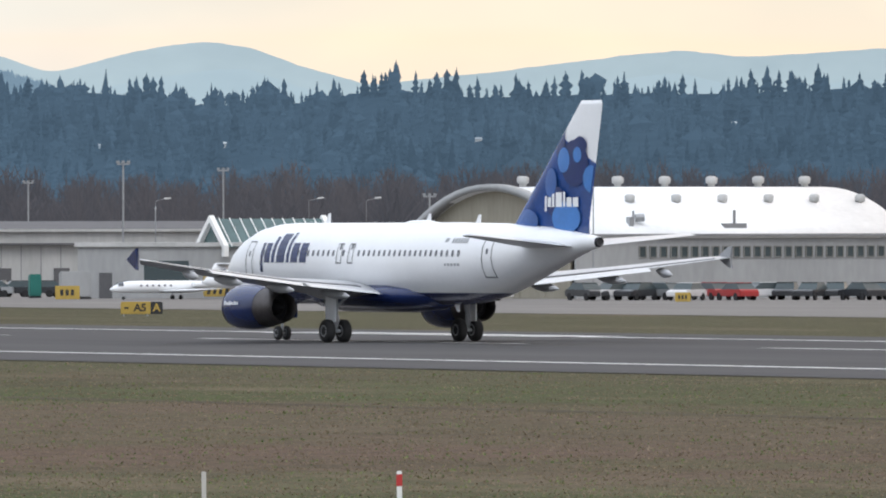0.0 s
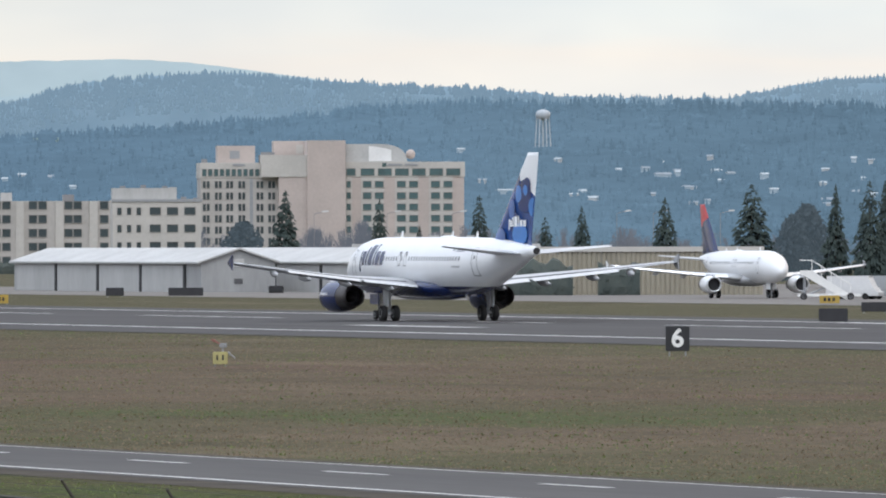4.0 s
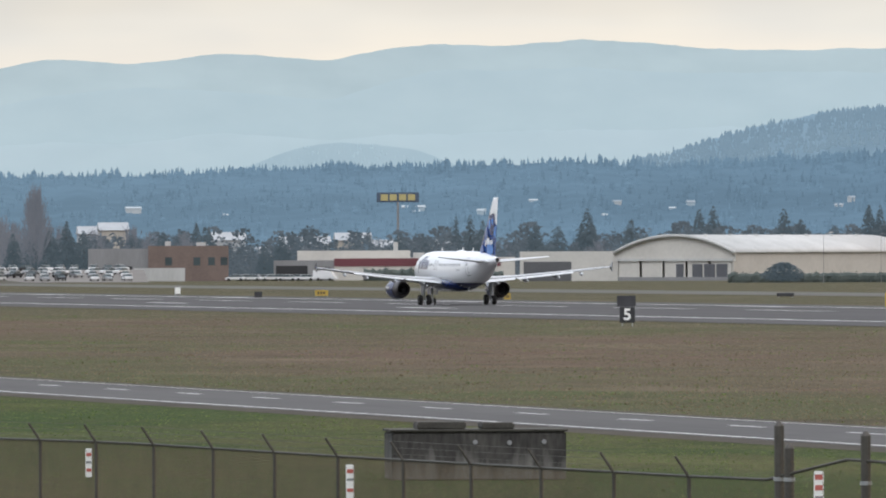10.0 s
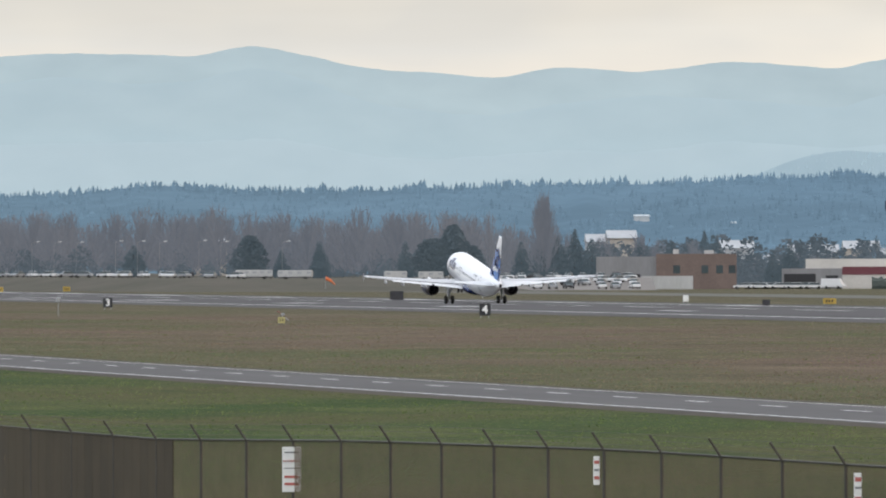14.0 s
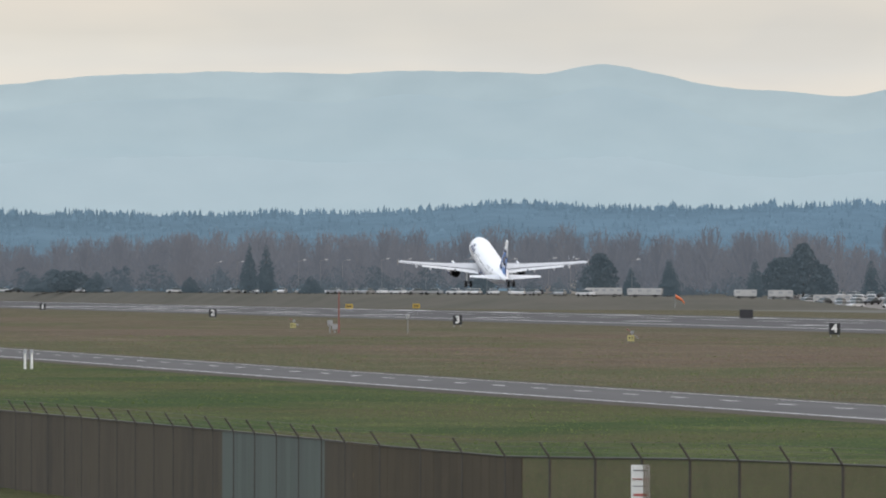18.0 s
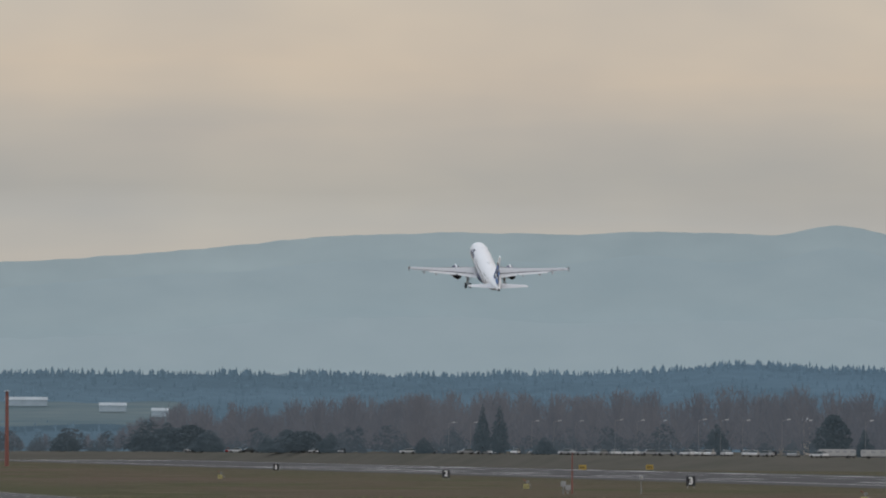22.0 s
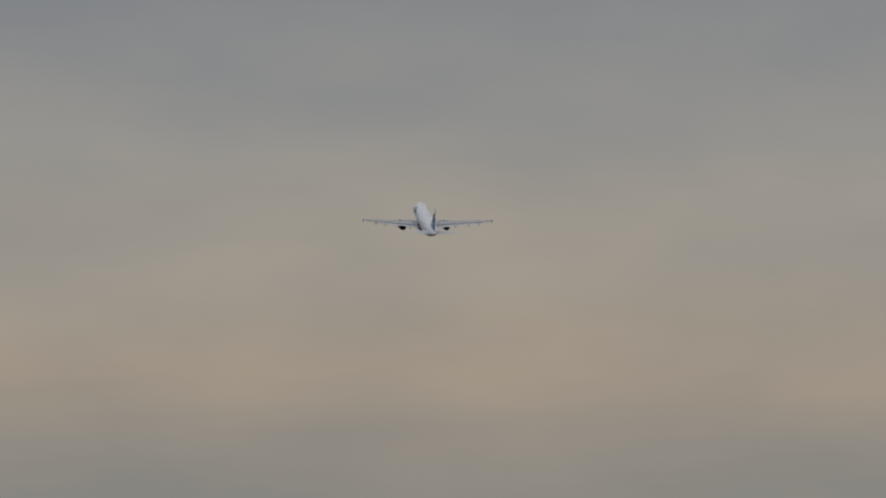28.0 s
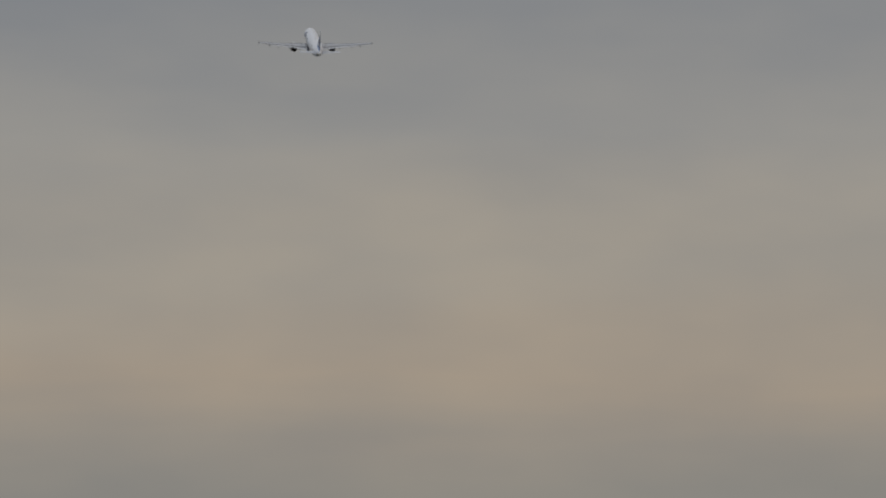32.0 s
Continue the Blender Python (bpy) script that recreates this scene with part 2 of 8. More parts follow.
# ---- ground, road and runway ----
def grass_material(name, dry, olive, green, patch, bands=False):
    """Winter grass: dry and green patches at two scales, with a fine blade grain."""
    m = mat(name, dry, 0.95, var=0, spec=0.08)
    nt = m.node_tree
    L = nt.links.new
    b = nt.nodes["Principled BSDF"]
    pos = nt.nodes.new("ShaderNodeNewGeometry").outputs["Position"]

    def cloud(scale, detail, stretch=(1, 1, 1)):
        mp = nt.nodes.new("ShaderNodeMapping")
        mp.inputs["Scale"].default_value = stretch
        L(pos, mp.inputs["Vector"])
        n = nt.nodes.new("ShaderNodeTexNoise")
        n.inputs["Scale"].default_value, n.inputs["Detail"].default_value, n.inputs["Roughness"].default_value = scale, detail, 0.6
        L(mp.outputs[0], n.inputs["Vector"])
        return n.outputs["Fac"]

    def blend(fac, lo, hi, c1, c2):
        r = nt.nodes.new("ShaderNodeMapRange")
        r.inputs["From Min"].default_value, r.inputs["From Max"].default_value = lo, hi
        L(fac, r.inputs["Value"])
        x = nt.nodes.new("ShaderNodeMix")
        x.data_type = "RGBA"
        L(r.outputs[0], x.inputs["Factor"])
        for sock, c in ((x.inputs[6], c1), (x.inputs[7], c2)):
            if isinstance(c, tuple):
                sock.default_value = (*c, 1)
            else:
                L(c, sock)
        return x.outputs[2]
    c = blend(cloud(0.015, 7, (.8, 1.2, 1)), 0.45, 0.58, dry, olive)
    c = blend(cloud(0.022, 6, (.8, 1.3, 1)), 0.50, 0.60, c, (dry[0] * 1.02, dry[1] * .90, dry[2] * .98))
    c = blend(cloud(0.018 * patch, 8, (.7, 1.1, 1)), 0.50, 0.60, c, green)
    if bands:
        # greener towards the runway and beyond it, and along the road's edge
        sp = nt.nodes.new("ShaderNodeSeparateXYZ")
        L(pos, sp.inputs[0])

        def shifted(scale, stretch, amount):
            ma = nt.nodes.new("ShaderNodeMath")
            ma.operation = "MULTIPLY_ADD"
            L(cloud(scale, 6, stretch), ma.inputs[0])
            ma.inputs[1].default_value = amount
            L(sp.outputs["Y"], ma.inputs[2])
            return ma.outputs[0]
        c = blend(shifted(0.02, (.5, 1, 1), 120), 214, 262, c, (olive[0] * .94, olive[1] * 1.05, olive[2] * .98))
        c = blend(shifted(0.03, (.8, .6, 1), 70), 142, 122, c, tuple(u * .4 + v * .6 for u, v in zip(olive, green)))
    c = blend(cloud(0.07, 7, (.7, 1.2, 1)), 0.54, 0.70, c, tuple(v * 0.62 for v in olive))
    c = blend(cloud(0.45, 6, (.8, 1.2, 1)), 0.42, 0.95, c, tuple(v * 0.5 for v in dry))
    c = blend(cloud(0.05, 7, (.6, 1.3, 1)), 0.55, 0.75, c, tuple(v * 1.4 for v in dry))
    c = blend(cloud(1.0, 5, (1.2, 2.4, 1)), 0.46, 0.72, c, tuple(v * 0.42 for v in olive))
    c = blend(cloud(1.0, 5, (2.6, 5, 1)), 0.52, 0.74, c, tuple(v * 1.6 for v in dry))
    L(c, b.inputs["Base Color"])
    bp = nt.nodes.new("ShaderNodeBump")
    bp.inputs["Strength"].default_value, bp.inputs["Distance"].default_value = 0.8, 0.15
    L(cloud(3.0, 4), bp.inputs["Height"])
    L(bp.outputs[0], b.inputs["Normal"])
    return m


GRASS = grass_material("dry_grass", (0.116, 0.089, 0.062), (0.084, 0.076, 0.044), (0.058, 0.080, 0.027), 1.0, True)
GREEN = grass_material("green_verge", (0.070, 0.074, 0.029), (0.035, 0.064, 0.016), (0.023, 0.053, 0.010), 1.6)
ASPHALT = mat("runway_asphalt", (0.055, 0.054, 0.056), 0.88, var=0.2, scale=0.05, stretch=(0.15, 3, 1), spec=0.12, color2=(0.082, 0.080, 0.081))
ROADTOP = mat("road_asphalt", (0.072, 0.071, 0.072), 0.9, var=0.15, scale=0.1, stretch=(0.2, 2, 1), spec=0.12, color2=(0.10, 0.098, 0.098))
LINE = mat("line_paint", (0.45, 0.45, 0.44), 0.7, var=0.15, scale=0.3, stretch=(0.2, 2, 1), spec=0.2, color2=(0.72, 0.72, 0.70))
APRON = mat("apron_concrete", (0.17, 0.16, 0.15), 0.9, var=0.15, scale=0.05, spec=0.2)


def sheet(name, x0, y0, x1, y1, z, m, label, kind="structure", nx=1, ny=1, cat="ground"):
    bm = bmnew()
    vs = [[bm.verts.new((x0 + (x1 - x0) * i / nx, y0 + (y1 - y0) * j / ny, z)) for i in range(nx + 1)] for j in range(ny + 1)]
    for j in range(ny):
        for i in range(nx):
            bm.faces.new((vs[j][i], vs[j][i + 1], vs[j + 1][i + 1], vs[j + 1][i]))
    return tagged(part(name, bm, m), label, cat, "", kind)


sheet("ground", -5200, -1500, 1500, 5200, 0.0, GRASS, "dry brownish winter grass of the airfield", nx=8, ny=8)
# the road follows the ground's gentle bend
ROAD_N = [(-2600, 58), (-1300, 66.5), (-860, 69), (-570, 70.9), (-430, 73.4), (-350, 75.0), (-300, 76.0), (-228, 76.8), (-100, 78.0), (300, 80)]
ROAD_F = [(-2600, 67), (-1300, 75.5), (-970, 78), (-640, 80.2), (-480, 82), (-400, 83.2), (-300, 84.4), (-225, 86.0), (-100, 88.0), (300, 92)]


def road_at(x, u):
    n, f = lerp_table(ROAD_N, x)[0], lerp_table(ROAD_F, x)[0]
    return n + (f - n) * u


def strip(name, u0, u1, z, m, label, cat, x0=-2600, x1=300, gap=0.0, period=0.0, extra=0.0):
    bm = bmnew()
    x = x0
    while x < x1:
        e = min(x1, x + (gap or 20))
        v = [bm.verts.new(p) for p in ((x, road_at(x, u0) - extra, z), (e, road_at(e, u0) - extra, z), (e, road_at(e, u1), z), (x, road_at(x, u1), z))]
        bm.faces.new(v)
        x += period or 20
    return tagged(part(name, bm, m), label, cat, "", "structure")


strip("verge", -6.5, -.02, 0.012, GREEN, "green grass verge between the fence and the road", "grass")
strip("road", 0.0, 1.0, 0.03, ROADTOP, "grey asphalt perimeter road", "road", extra=.5)
SHOULDER = mat("gravel_shoulder", (0.042, 0.038, 0.034), 0.95, var=0.3, scale=0.4, color2=(0.085, 0.074, 0.058), spec=0.1, stretch=(1, .3, 1))
strip("road_shoulder", 0.0, 0.02, 0.02, SHOULDER, "dark worn gravel shoulder along the road", "road", extra=2.3)
strip("far_shoulder", .995, 1.13, 0.02, SHOULDER, "dark worn gravel along the road's far side", "road")
strip("road_edge_line", 0.0, 0.03, 0.045, LINE, "white painted edge line of the road", "marking")
strip("road_far_line", .955, .975, 0.045, LINE, "white painted far edge line of the road", "marking")
strip("road_dashes", .60, .63, 0.045, LINE, "white dashes along the middle of the road", "marking", -2600, 300, 4.6, 15.24)
sheet("runway", -3420, 202, 300, 282, 0.03, ASPHALT, "long grey asphalt runway", cat="runway")
sheet("taxiway", -2290, 346, -1400, 378, 0.03, mat("taxiway_concrete", (0.088, 0.088, 0.080), 0.9, var=0.2, scale=0.05, spec=0.15, color2=(0.118, 0.116, 0.104)), "pale concrete taxiway beside the runway", cat="taxiway")
sheet("apron", -1400, 346, 300, 760, 0.03, APRON, "pale concrete apron before the hangars", cat="apron")


BANK_TOP = [(80.5, 0.0), (81.0, 2.2), (81.6, 2.5), (82.5, 2.9), (83.5, 2.9), (84.3, 2.7), (85, 2.4), (92, 2.2)]
BANK_FOOT = [(80, 2300), (82.3, 2300), (83.3, 2470), (83.8, 2690), (84.2, 2880), (84.6, 3100), (85, 3330), (85.3, 3480), (92, 3500)]


def bank_z(bearing, reach):
    """The ground beyond the runway's end climbs a low bank to the car park and the woods."""
    u = max(0.0, min(1.0, (reach - lerp_table(BANK_FOOT, bearing)[0]) / 100))
    return lerp_table(BANK_TOP, bearing)[0] * u * u * (3 - 2 * u)


def bank():
    bm = bmnew()
    cols = []
    for i in range(97):
        b = 80.4 + 9.6 * i / 96
        foot = lerp_table(BANK_FOOT, b)[0]
        cols.append([bm.verts.new(polar(b, r, bank_z(b, r) + .015)) for r in [foot + 100 * k / 8 for k in range(9)] + [foot + 200, 3900]])
    for p, q in zip(cols, cols[1:]):
        for k in range(len(p) - 1):
            bm.faces.new((p[k], q[k], q[k + 1], p[k + 1]))
    tagged(part("far_bank", bm, mat("bank_grass", (0.070, 0.070, 0.056), 0.95, var=0.2, scale=0.03, color2=(0.098, 0.090, 0.076), spec=0.05), None, "", True), "low grassy bank beyond the runway's end", "bank", "", "structure")


bank()


def painted(name, label, boxes, z=0.045):
    bm = bmnew()
    for x0, y0, x1, y1 in boxes:
        v = [bm.verts.new(p) for p in ((x0, y0, z), (x1, y0, z), (x1, y1, z), (x0, y1, z))]
        bm.faces.new(v)
    return tagged(part(name, bm, LINE), label, "marking", "", "structure")


painted("runway_edge_line", "white painted edge line of the runway", [(-3400, 215.4, 300, 216.6)])
painted("runway_far_line", "white painted far edge line of the runway", [(-3400, 269.4, 300, 270.6)])
painted("runway_centre_dashes", "white dashes along the runway's centre", [(-2407 + 61 * i, 250.5, -2407 + 61 * i + 36.6, 251.4) for i in range(43)] + [(-3380, 226 + 6 * k, -3300, 228.5 + 6 * k) for k in range(7)])

TDZ = []
for x, n, ln in ((-545, 3, 35), (-712, 1, 26), (-1150, 1, 26), (-1302, 1, 23), (-1454, 2, 23), (-1606, 2, 23), (-1759, 3, 23), (-1911, 3, 23), (-2080, 3, 46), (-2235, 3, 60), (-2330, 3, 46)):
    for k in range(n):
        for y in (232 - 3.0 * k, 268.2 + 1.6 * k):
            TDZ.append((x, y, x + ln, y + 1.8))
painted("touchdown_bars", "white painted touchdown bars on the runway", TDZ)
painted("threshold_stripes", "white painted threshold stripes", [(-2520, 219 + 3.6 * k, -2475, 220.8 + 3.6 * k) for k in range(14)])

TRACK = mat("worn_track", (0.050, 0.044, 0.032), 0.95, var=0.3, scale=0.2, color2=(0.088, 0.074, 0.050), spec=0.08, stretch=(1, .4, 1))
bm = bmnew()
pts = []
for k in range(45):
    x = -262 - 4 * k
    y = 160 + .045 * (x + 262) + 1.2 * noise.noise((x * .02, 1, 1))
    w = .8 + .6 * noise.noise((x * .07, 4, 1))
    pts.append((bm.verts.new((x, y - w, .012)), bm.verts.new((x, y + w, .012))))
for p, q in zip(pts, pts[1:]):
    bm.faces.new((p[0], p[1], q[1], q[0]))
tagged(part("worn_track", bm, TRACK), "dark worn track through the grass", "ground", "", "structure")

# ---- the distance: mountains and wooded hills, a backdrop behind the airfield ----
FAR = [(58, 0.90), (60.5, 0.955), (61.2, 0.91), (61.6, 0.95), (62.2, 0.88), (62.6, 0.83), (63.2, 0.77), (63.6, 0.89), (63.8, 0.97), (64.08, 1.0), (64.4, 0.95), (64.85, 0.83),
       (65.15, 0.945), (65.75, 0.962), (66.3, 0.90), (66.95, 0.835), (67.2, 0.857), (67.5, 0.775), (68.6, 0.75), (70.3, 0.752), (71.0, 0.775), (71.9, 0.835), (72.3, 0.895), (72.8, 0.955), (73.1, 0.97),
       (73.8, 0.955), (74.55, 0.943)]
FAR2 = [(75.15, 1.003), (75.56, 1.063), (75.95, 1.08), (76.5, 1.065), (76.85, 1.07), (77.25, 1.105), (77.57, 1.13), (78.03, 1.09), (78.3, 1.105), (78.62, 1.085), (78.9, 1.02), (79.5, 1.065),
        (79.94, 1.0), (80.38, 1.037), (80.7, 0.975), (81.0, 1.0), (81.4, 1.025), (81.6, 1.08), (81.83, 1.124), (82.0, 1.157), (82.25, 1.09), (82.6, 1.1), (83.0, 1.113), (83.37, 1.088), (83.96, 1.104),
        (84.66, 1.078), (85.1, 1.03), (85.5, 0.99), (86.2, 0.94), (86.67, 0.935), (87.1, 0.85), (88, 0.8), (90, 0.7)]
MID = [(58, 0.6), (64.3, 0.6), (64.7, 0.72), (65.1, 0.84), (65.75, 0.951), (66.22, 0.964), (66.7, 0.885), (67.1, 0.78), (67.5, 0.725), (68.5, 0.72), (68.7, 0.831), (69.02, 0.868), (69.44, 0.854),
       (69.95, 0.755), (70.8, 0.768), (71.1, 0.80), (71.7, 0.83), (72.2, 0.865), (72.5, 0.895), (72.9, 0.881), (73.35, 0.84), (73.7, 0.73), (74.1, 0.78), (74.6, 0.75), (75.15, 0.768), (75.7, 0.775),
       (76.25, 0.755), (76.65, 0.68), (77.2, 0.52), (77.7, 0.40), (78.2, 0.3), (90, 0.3)]
KNOLL = [(58, 0.2), (77.7, 0.3), (78.2, 0.45), (78.5, 0.565), (78.8, 0.591), (79.06, 0.577), (79.4, 0.45), (80.0, 0.3), (90, 0.2)]
NEAR = [(58, 0.78), (60.5, 0.75), (61.3, 0.72), (62, 0.72), (62.6, 0.70), (63.1, 0.75), (63.6, 0.67), (64.2, 0.67), (64.5, 0.73), (65.1, 0.73), (66.4, 0.69), (67.1, 0.69), (67.7, 0.705), (68.6, 0.695),
        (70.5, 0.725), (71.1, 0.725), (71.6, 0.715), (72, 0.68), (72.3, 0.64), (73.1, 0.59), (73.7, 0.55), (74.5, 0.525), (75.4, 0.55), (76, 0.515), (76.6, 0.485), (77.2, 0.455), (77.7, 0.485),
        (78.3, 0.46), (79, 0.455), (79.8, 0.42), (80.5, 0.415), (81.2, 0.39), (82.1, 0.385), (82.35, .415), (82.6, .412), (82.85, .375), (83, 0.365), (83.5, 0.355), (84.1, 0.345), (84.7, 0.35), (86.3, 0.355), (87, 0.33), (90, 0.3)]


def smooth_at(table, x):
    """A rounded line through a table of heights."""
    return sum(lerp_table(table, x + d)[0] * w for d, w in ((-0.10, 1), (-0.05, 2), (0, 3), (0.05, 2), (0.10, 1))) / 9


def backdrop(name, table, reach, step, rough, m, label, low=-0.25, rows=7, depth=0.0, lo=58, hi=90):
    """A range of hills: a relief that rises from the plain to its crest at a distance, seen from the airfield."""
    bm = bmnew()
    n = int((hi - lo) / step)
    cols = []
    for i in range(n + 1):
        az = lo + (hi - lo) * i / n
        crest = smooth_at(table, az) + rough * noise.noise((az * 9, reach * 0.01, 0)) + rough * 0.6 * noise.noise((az * 37, 3, 0)) + rough * .55 * abs(noise.noise((az * 150, 5, 0))) + rough * .35 * abs(noise.noise((az * 61, 9, 0)))
        col = []
        for k in range(rows + 1):
            u = k / rows
            r = reach - depth * (1 - u)
            if depth:
                r += 25 * noise.noise((az * 6, u * 4, 9))
            e = low + (crest - low) * (u if not depth else u ** 1.2)
            col.append(bm.verts.new(polar(az, r, EYE[2] + r * math.tan(radians(e)))))
        cols.append(col)
    for a, b in zip(cols, cols[1:]):
        for k in range(rows):
            bm.faces.new((a[k], b[k], b[k + 1], a[k + 1]))
    return tagged(part(name, bm, m, None, "", True), label, "hills", "", "structure")


# haze is put into each range's colour and emission, one tone per range
HAZE_FAR = mat("hazed_mountain", (0.252, 0.304, 0.320), 1.0, var=0.05, scale=0.006, spec=0, glow=0.69, color2=(0.300, 0.354, 0.366), stretch=(.6, .6, 1.6))
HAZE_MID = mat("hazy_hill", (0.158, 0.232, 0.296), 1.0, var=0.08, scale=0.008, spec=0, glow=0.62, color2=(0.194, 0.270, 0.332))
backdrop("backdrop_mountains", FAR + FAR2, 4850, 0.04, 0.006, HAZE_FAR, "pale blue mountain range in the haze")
# spur and foothill layers step paler towards the foot, standing in for haze
HAZE_LOW = mat("hazed_spur", (0.258, 0.318, 0.340), 1.0, var=0.05, scale=0.006, spec=0, glow=0.69, color2=(0.292, 0.350, 0.368), stretch=(.6, .6, 1.6))
HAZE_FOOT = mat("hazed_foothill", (0.278, 0.340, 0.364), 1.0, var=0.05, scale=0.006, spec=0, glow=0.69, color2=(0.306, 0.366, 0.388), stretch=(.6, .6, 1.6))
HAZE_KNOLL = mat("hazed_knoll", (0.215, 0.282, 0.318), 1.0, var=0.05, scale=0.006, spec=0, glow=0.7, color2=(0.245, 0.312, 0.345))
SPUR = [(a, e - 0.10 - 0.10 * abs(noise.noise((a * 1.3, 7, 1))) - 0.16 * abs(noise.noise((a * .55, 2, 5)))) for a, e in FAR + FAR2]
FOOT = [(a, e * .62 - 0.04 + 0.09 * noise.noise((a * 1.1, 17, 1)) + .05 * noise.noise((a * 2.7, 11, 1))) for a, e in FAR + FAR2]
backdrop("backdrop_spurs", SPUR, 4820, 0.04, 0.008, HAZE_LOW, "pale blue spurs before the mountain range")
backdrop("backdrop_foothills", FOOT, 4790, 0.04, 0.010, HAZE_FOOT, "added foothill layer whose paler tone stands in for valley haze")
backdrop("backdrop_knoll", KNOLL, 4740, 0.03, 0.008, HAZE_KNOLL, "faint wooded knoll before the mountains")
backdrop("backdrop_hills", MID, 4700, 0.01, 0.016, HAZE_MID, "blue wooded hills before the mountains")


def hillside_woods(lo, hi, mats, count, label, seed):
    """Conifers, and rounder leafless crowns among them, all over the slope and along its skyline, between two bearings."""
    rng = random.Random(seed)
    verts, faces, which = [], [], []

    tiers, n = (5, 6) if lo < 60 else (3, 5)

    def cone(p, h, w):
        """One conifer in one piece: skirts of branches, each narrower than the one below."""
        b = len(verts)
        lean = w * rng.uniform(-.06, .06)
        full = rng.uniform(.55, 1.05)
        for k in range(2 * tiers):
            f = (k // 2 + (.62 if k % 2 else 0)) / tiers
            r = w * .5 * (1 - f) ** full * (.62 if k % 2 else 1.0) * rng.uniform(.8, 1.2)
            a0 = rng.uniform(0, 1.2)
            for i in range(n):
                a = a0 + 2 * math.pi * i / n
                q = r * rng.uniform(.55, 1.35)
                verts.append((p.x + lean * f + q * math.cos(a), p.y + q * math.sin(a), p.z + h * (.03 + .95 * f + rng.uniform(-.05, .05))))
        verts.append((p.x + lean, p.y, p.z + h))
        t = b + 2 * tiers * n
        for k in range(2 * tiers - 1):
            for i in range(n):
                j = (i + 1) % n
                faces.append((b + k * n + i, b + k * n + j, b + (k + 1) * n + j))
                faces.append((b + k * n + i, b + (k + 1) * n + j, b + (k + 1) * n + i))
        faces.extend((t - n + i, t - n + (i + 1) % n, t) for i in range(n))
        which.extend([0] * ((2 * tiers - 1) * 2 * n + n))

    def crown(p, h, w):
        for k in range(3):
            b = len(verts)
            c = Vector((p.x + w * rng.uniform(-.3, .3), p.y + w * rng.uniform(-.3, .3), p.z + h * rng.uniform(.35, .75)))
            n = 6
            for zz, rr in ((-.3, .3), (.08, .42)):
                for i in range(n):
                    a = 2 * math.pi * i / n
                    q = rng.uniform(.7, 1.2) * w * rr
                    verts.append((c.x + q * math.cos(a), c.y + q * math.sin(a), c.z + h * zz + h * rng.uniform(-.06, .06)))
            verts.append((c.x, c.y, c.z + h * .33))
            for i in range(n):
                j = (i + 1) % n
                faces.extend(((b + i, b + j, b + n + j), (b + i, b + n + j, b + n + i), (b + n + i, b + n + j, b + 2 * n)))
            which.extend([1] * (3 * n))
    for i in range(count):
        az = rng.uniform(lo, hi) + rng.gauss(0, .7 if lo > 60 else .25)
        big = lerp_table([(58, 21), (65.5, 18), (67, 7.5), (73, 6.5), (75, 8), (78, 6.5), (82, 5.5), (88, 5.5)], az)[0]
        sky = i < count * (.035 if lo < 60 else .2)
        u = 1.0 if sky else rng.random() ** 0.75
        crest = smooth_at(NEAR, az) + 0.01 * noise.noise((az * 9, 44, 0)) + 0.006 * noise.noise((az * 37, 3, 0))
        r = 4400 - 900 * (1 - u) + 25 * noise.noise((az * 6, u * 4, 9)) - (rng.uniform(0, 30) if sky else 5)
        e = -0.25 + (crest + 0.25) * u ** 1.2
        if not sky and noise.noise((az * 2.0, u * 5, 5)) < -0.55 or 85.45 < az < 87.3 and .62 < u < .80:
            continue
        h = big * rng.uniform(0.35, 1.0) ** (1.3 if sky else 1) * (1.35 if rng.random() < 0.08 else 1) * (.75 + .5 * noise.noise((az * 5, u * 9, 2)))
        p = polar(az, r, EYE[2] + r * math.tan(radians(e)) - h * 0.3)
        if rng.random() < (.10 if not sky else .06):
            crown(p, h * .8, h * rng.uniform(.5, .85))
        else:
            cone(p, h, h * rng.uniform(0.34, 0.66))
    me = bpy.data.meshes.new("hillside_conifers")
    me.from_pydata(verts, [], faces)
    for m in mats:
        me.materials.append(m)
    me.polygons.foreach_set("material_index", which)
    tagged(new("hillside_conifers", me), label, "woods", "", "stuff")


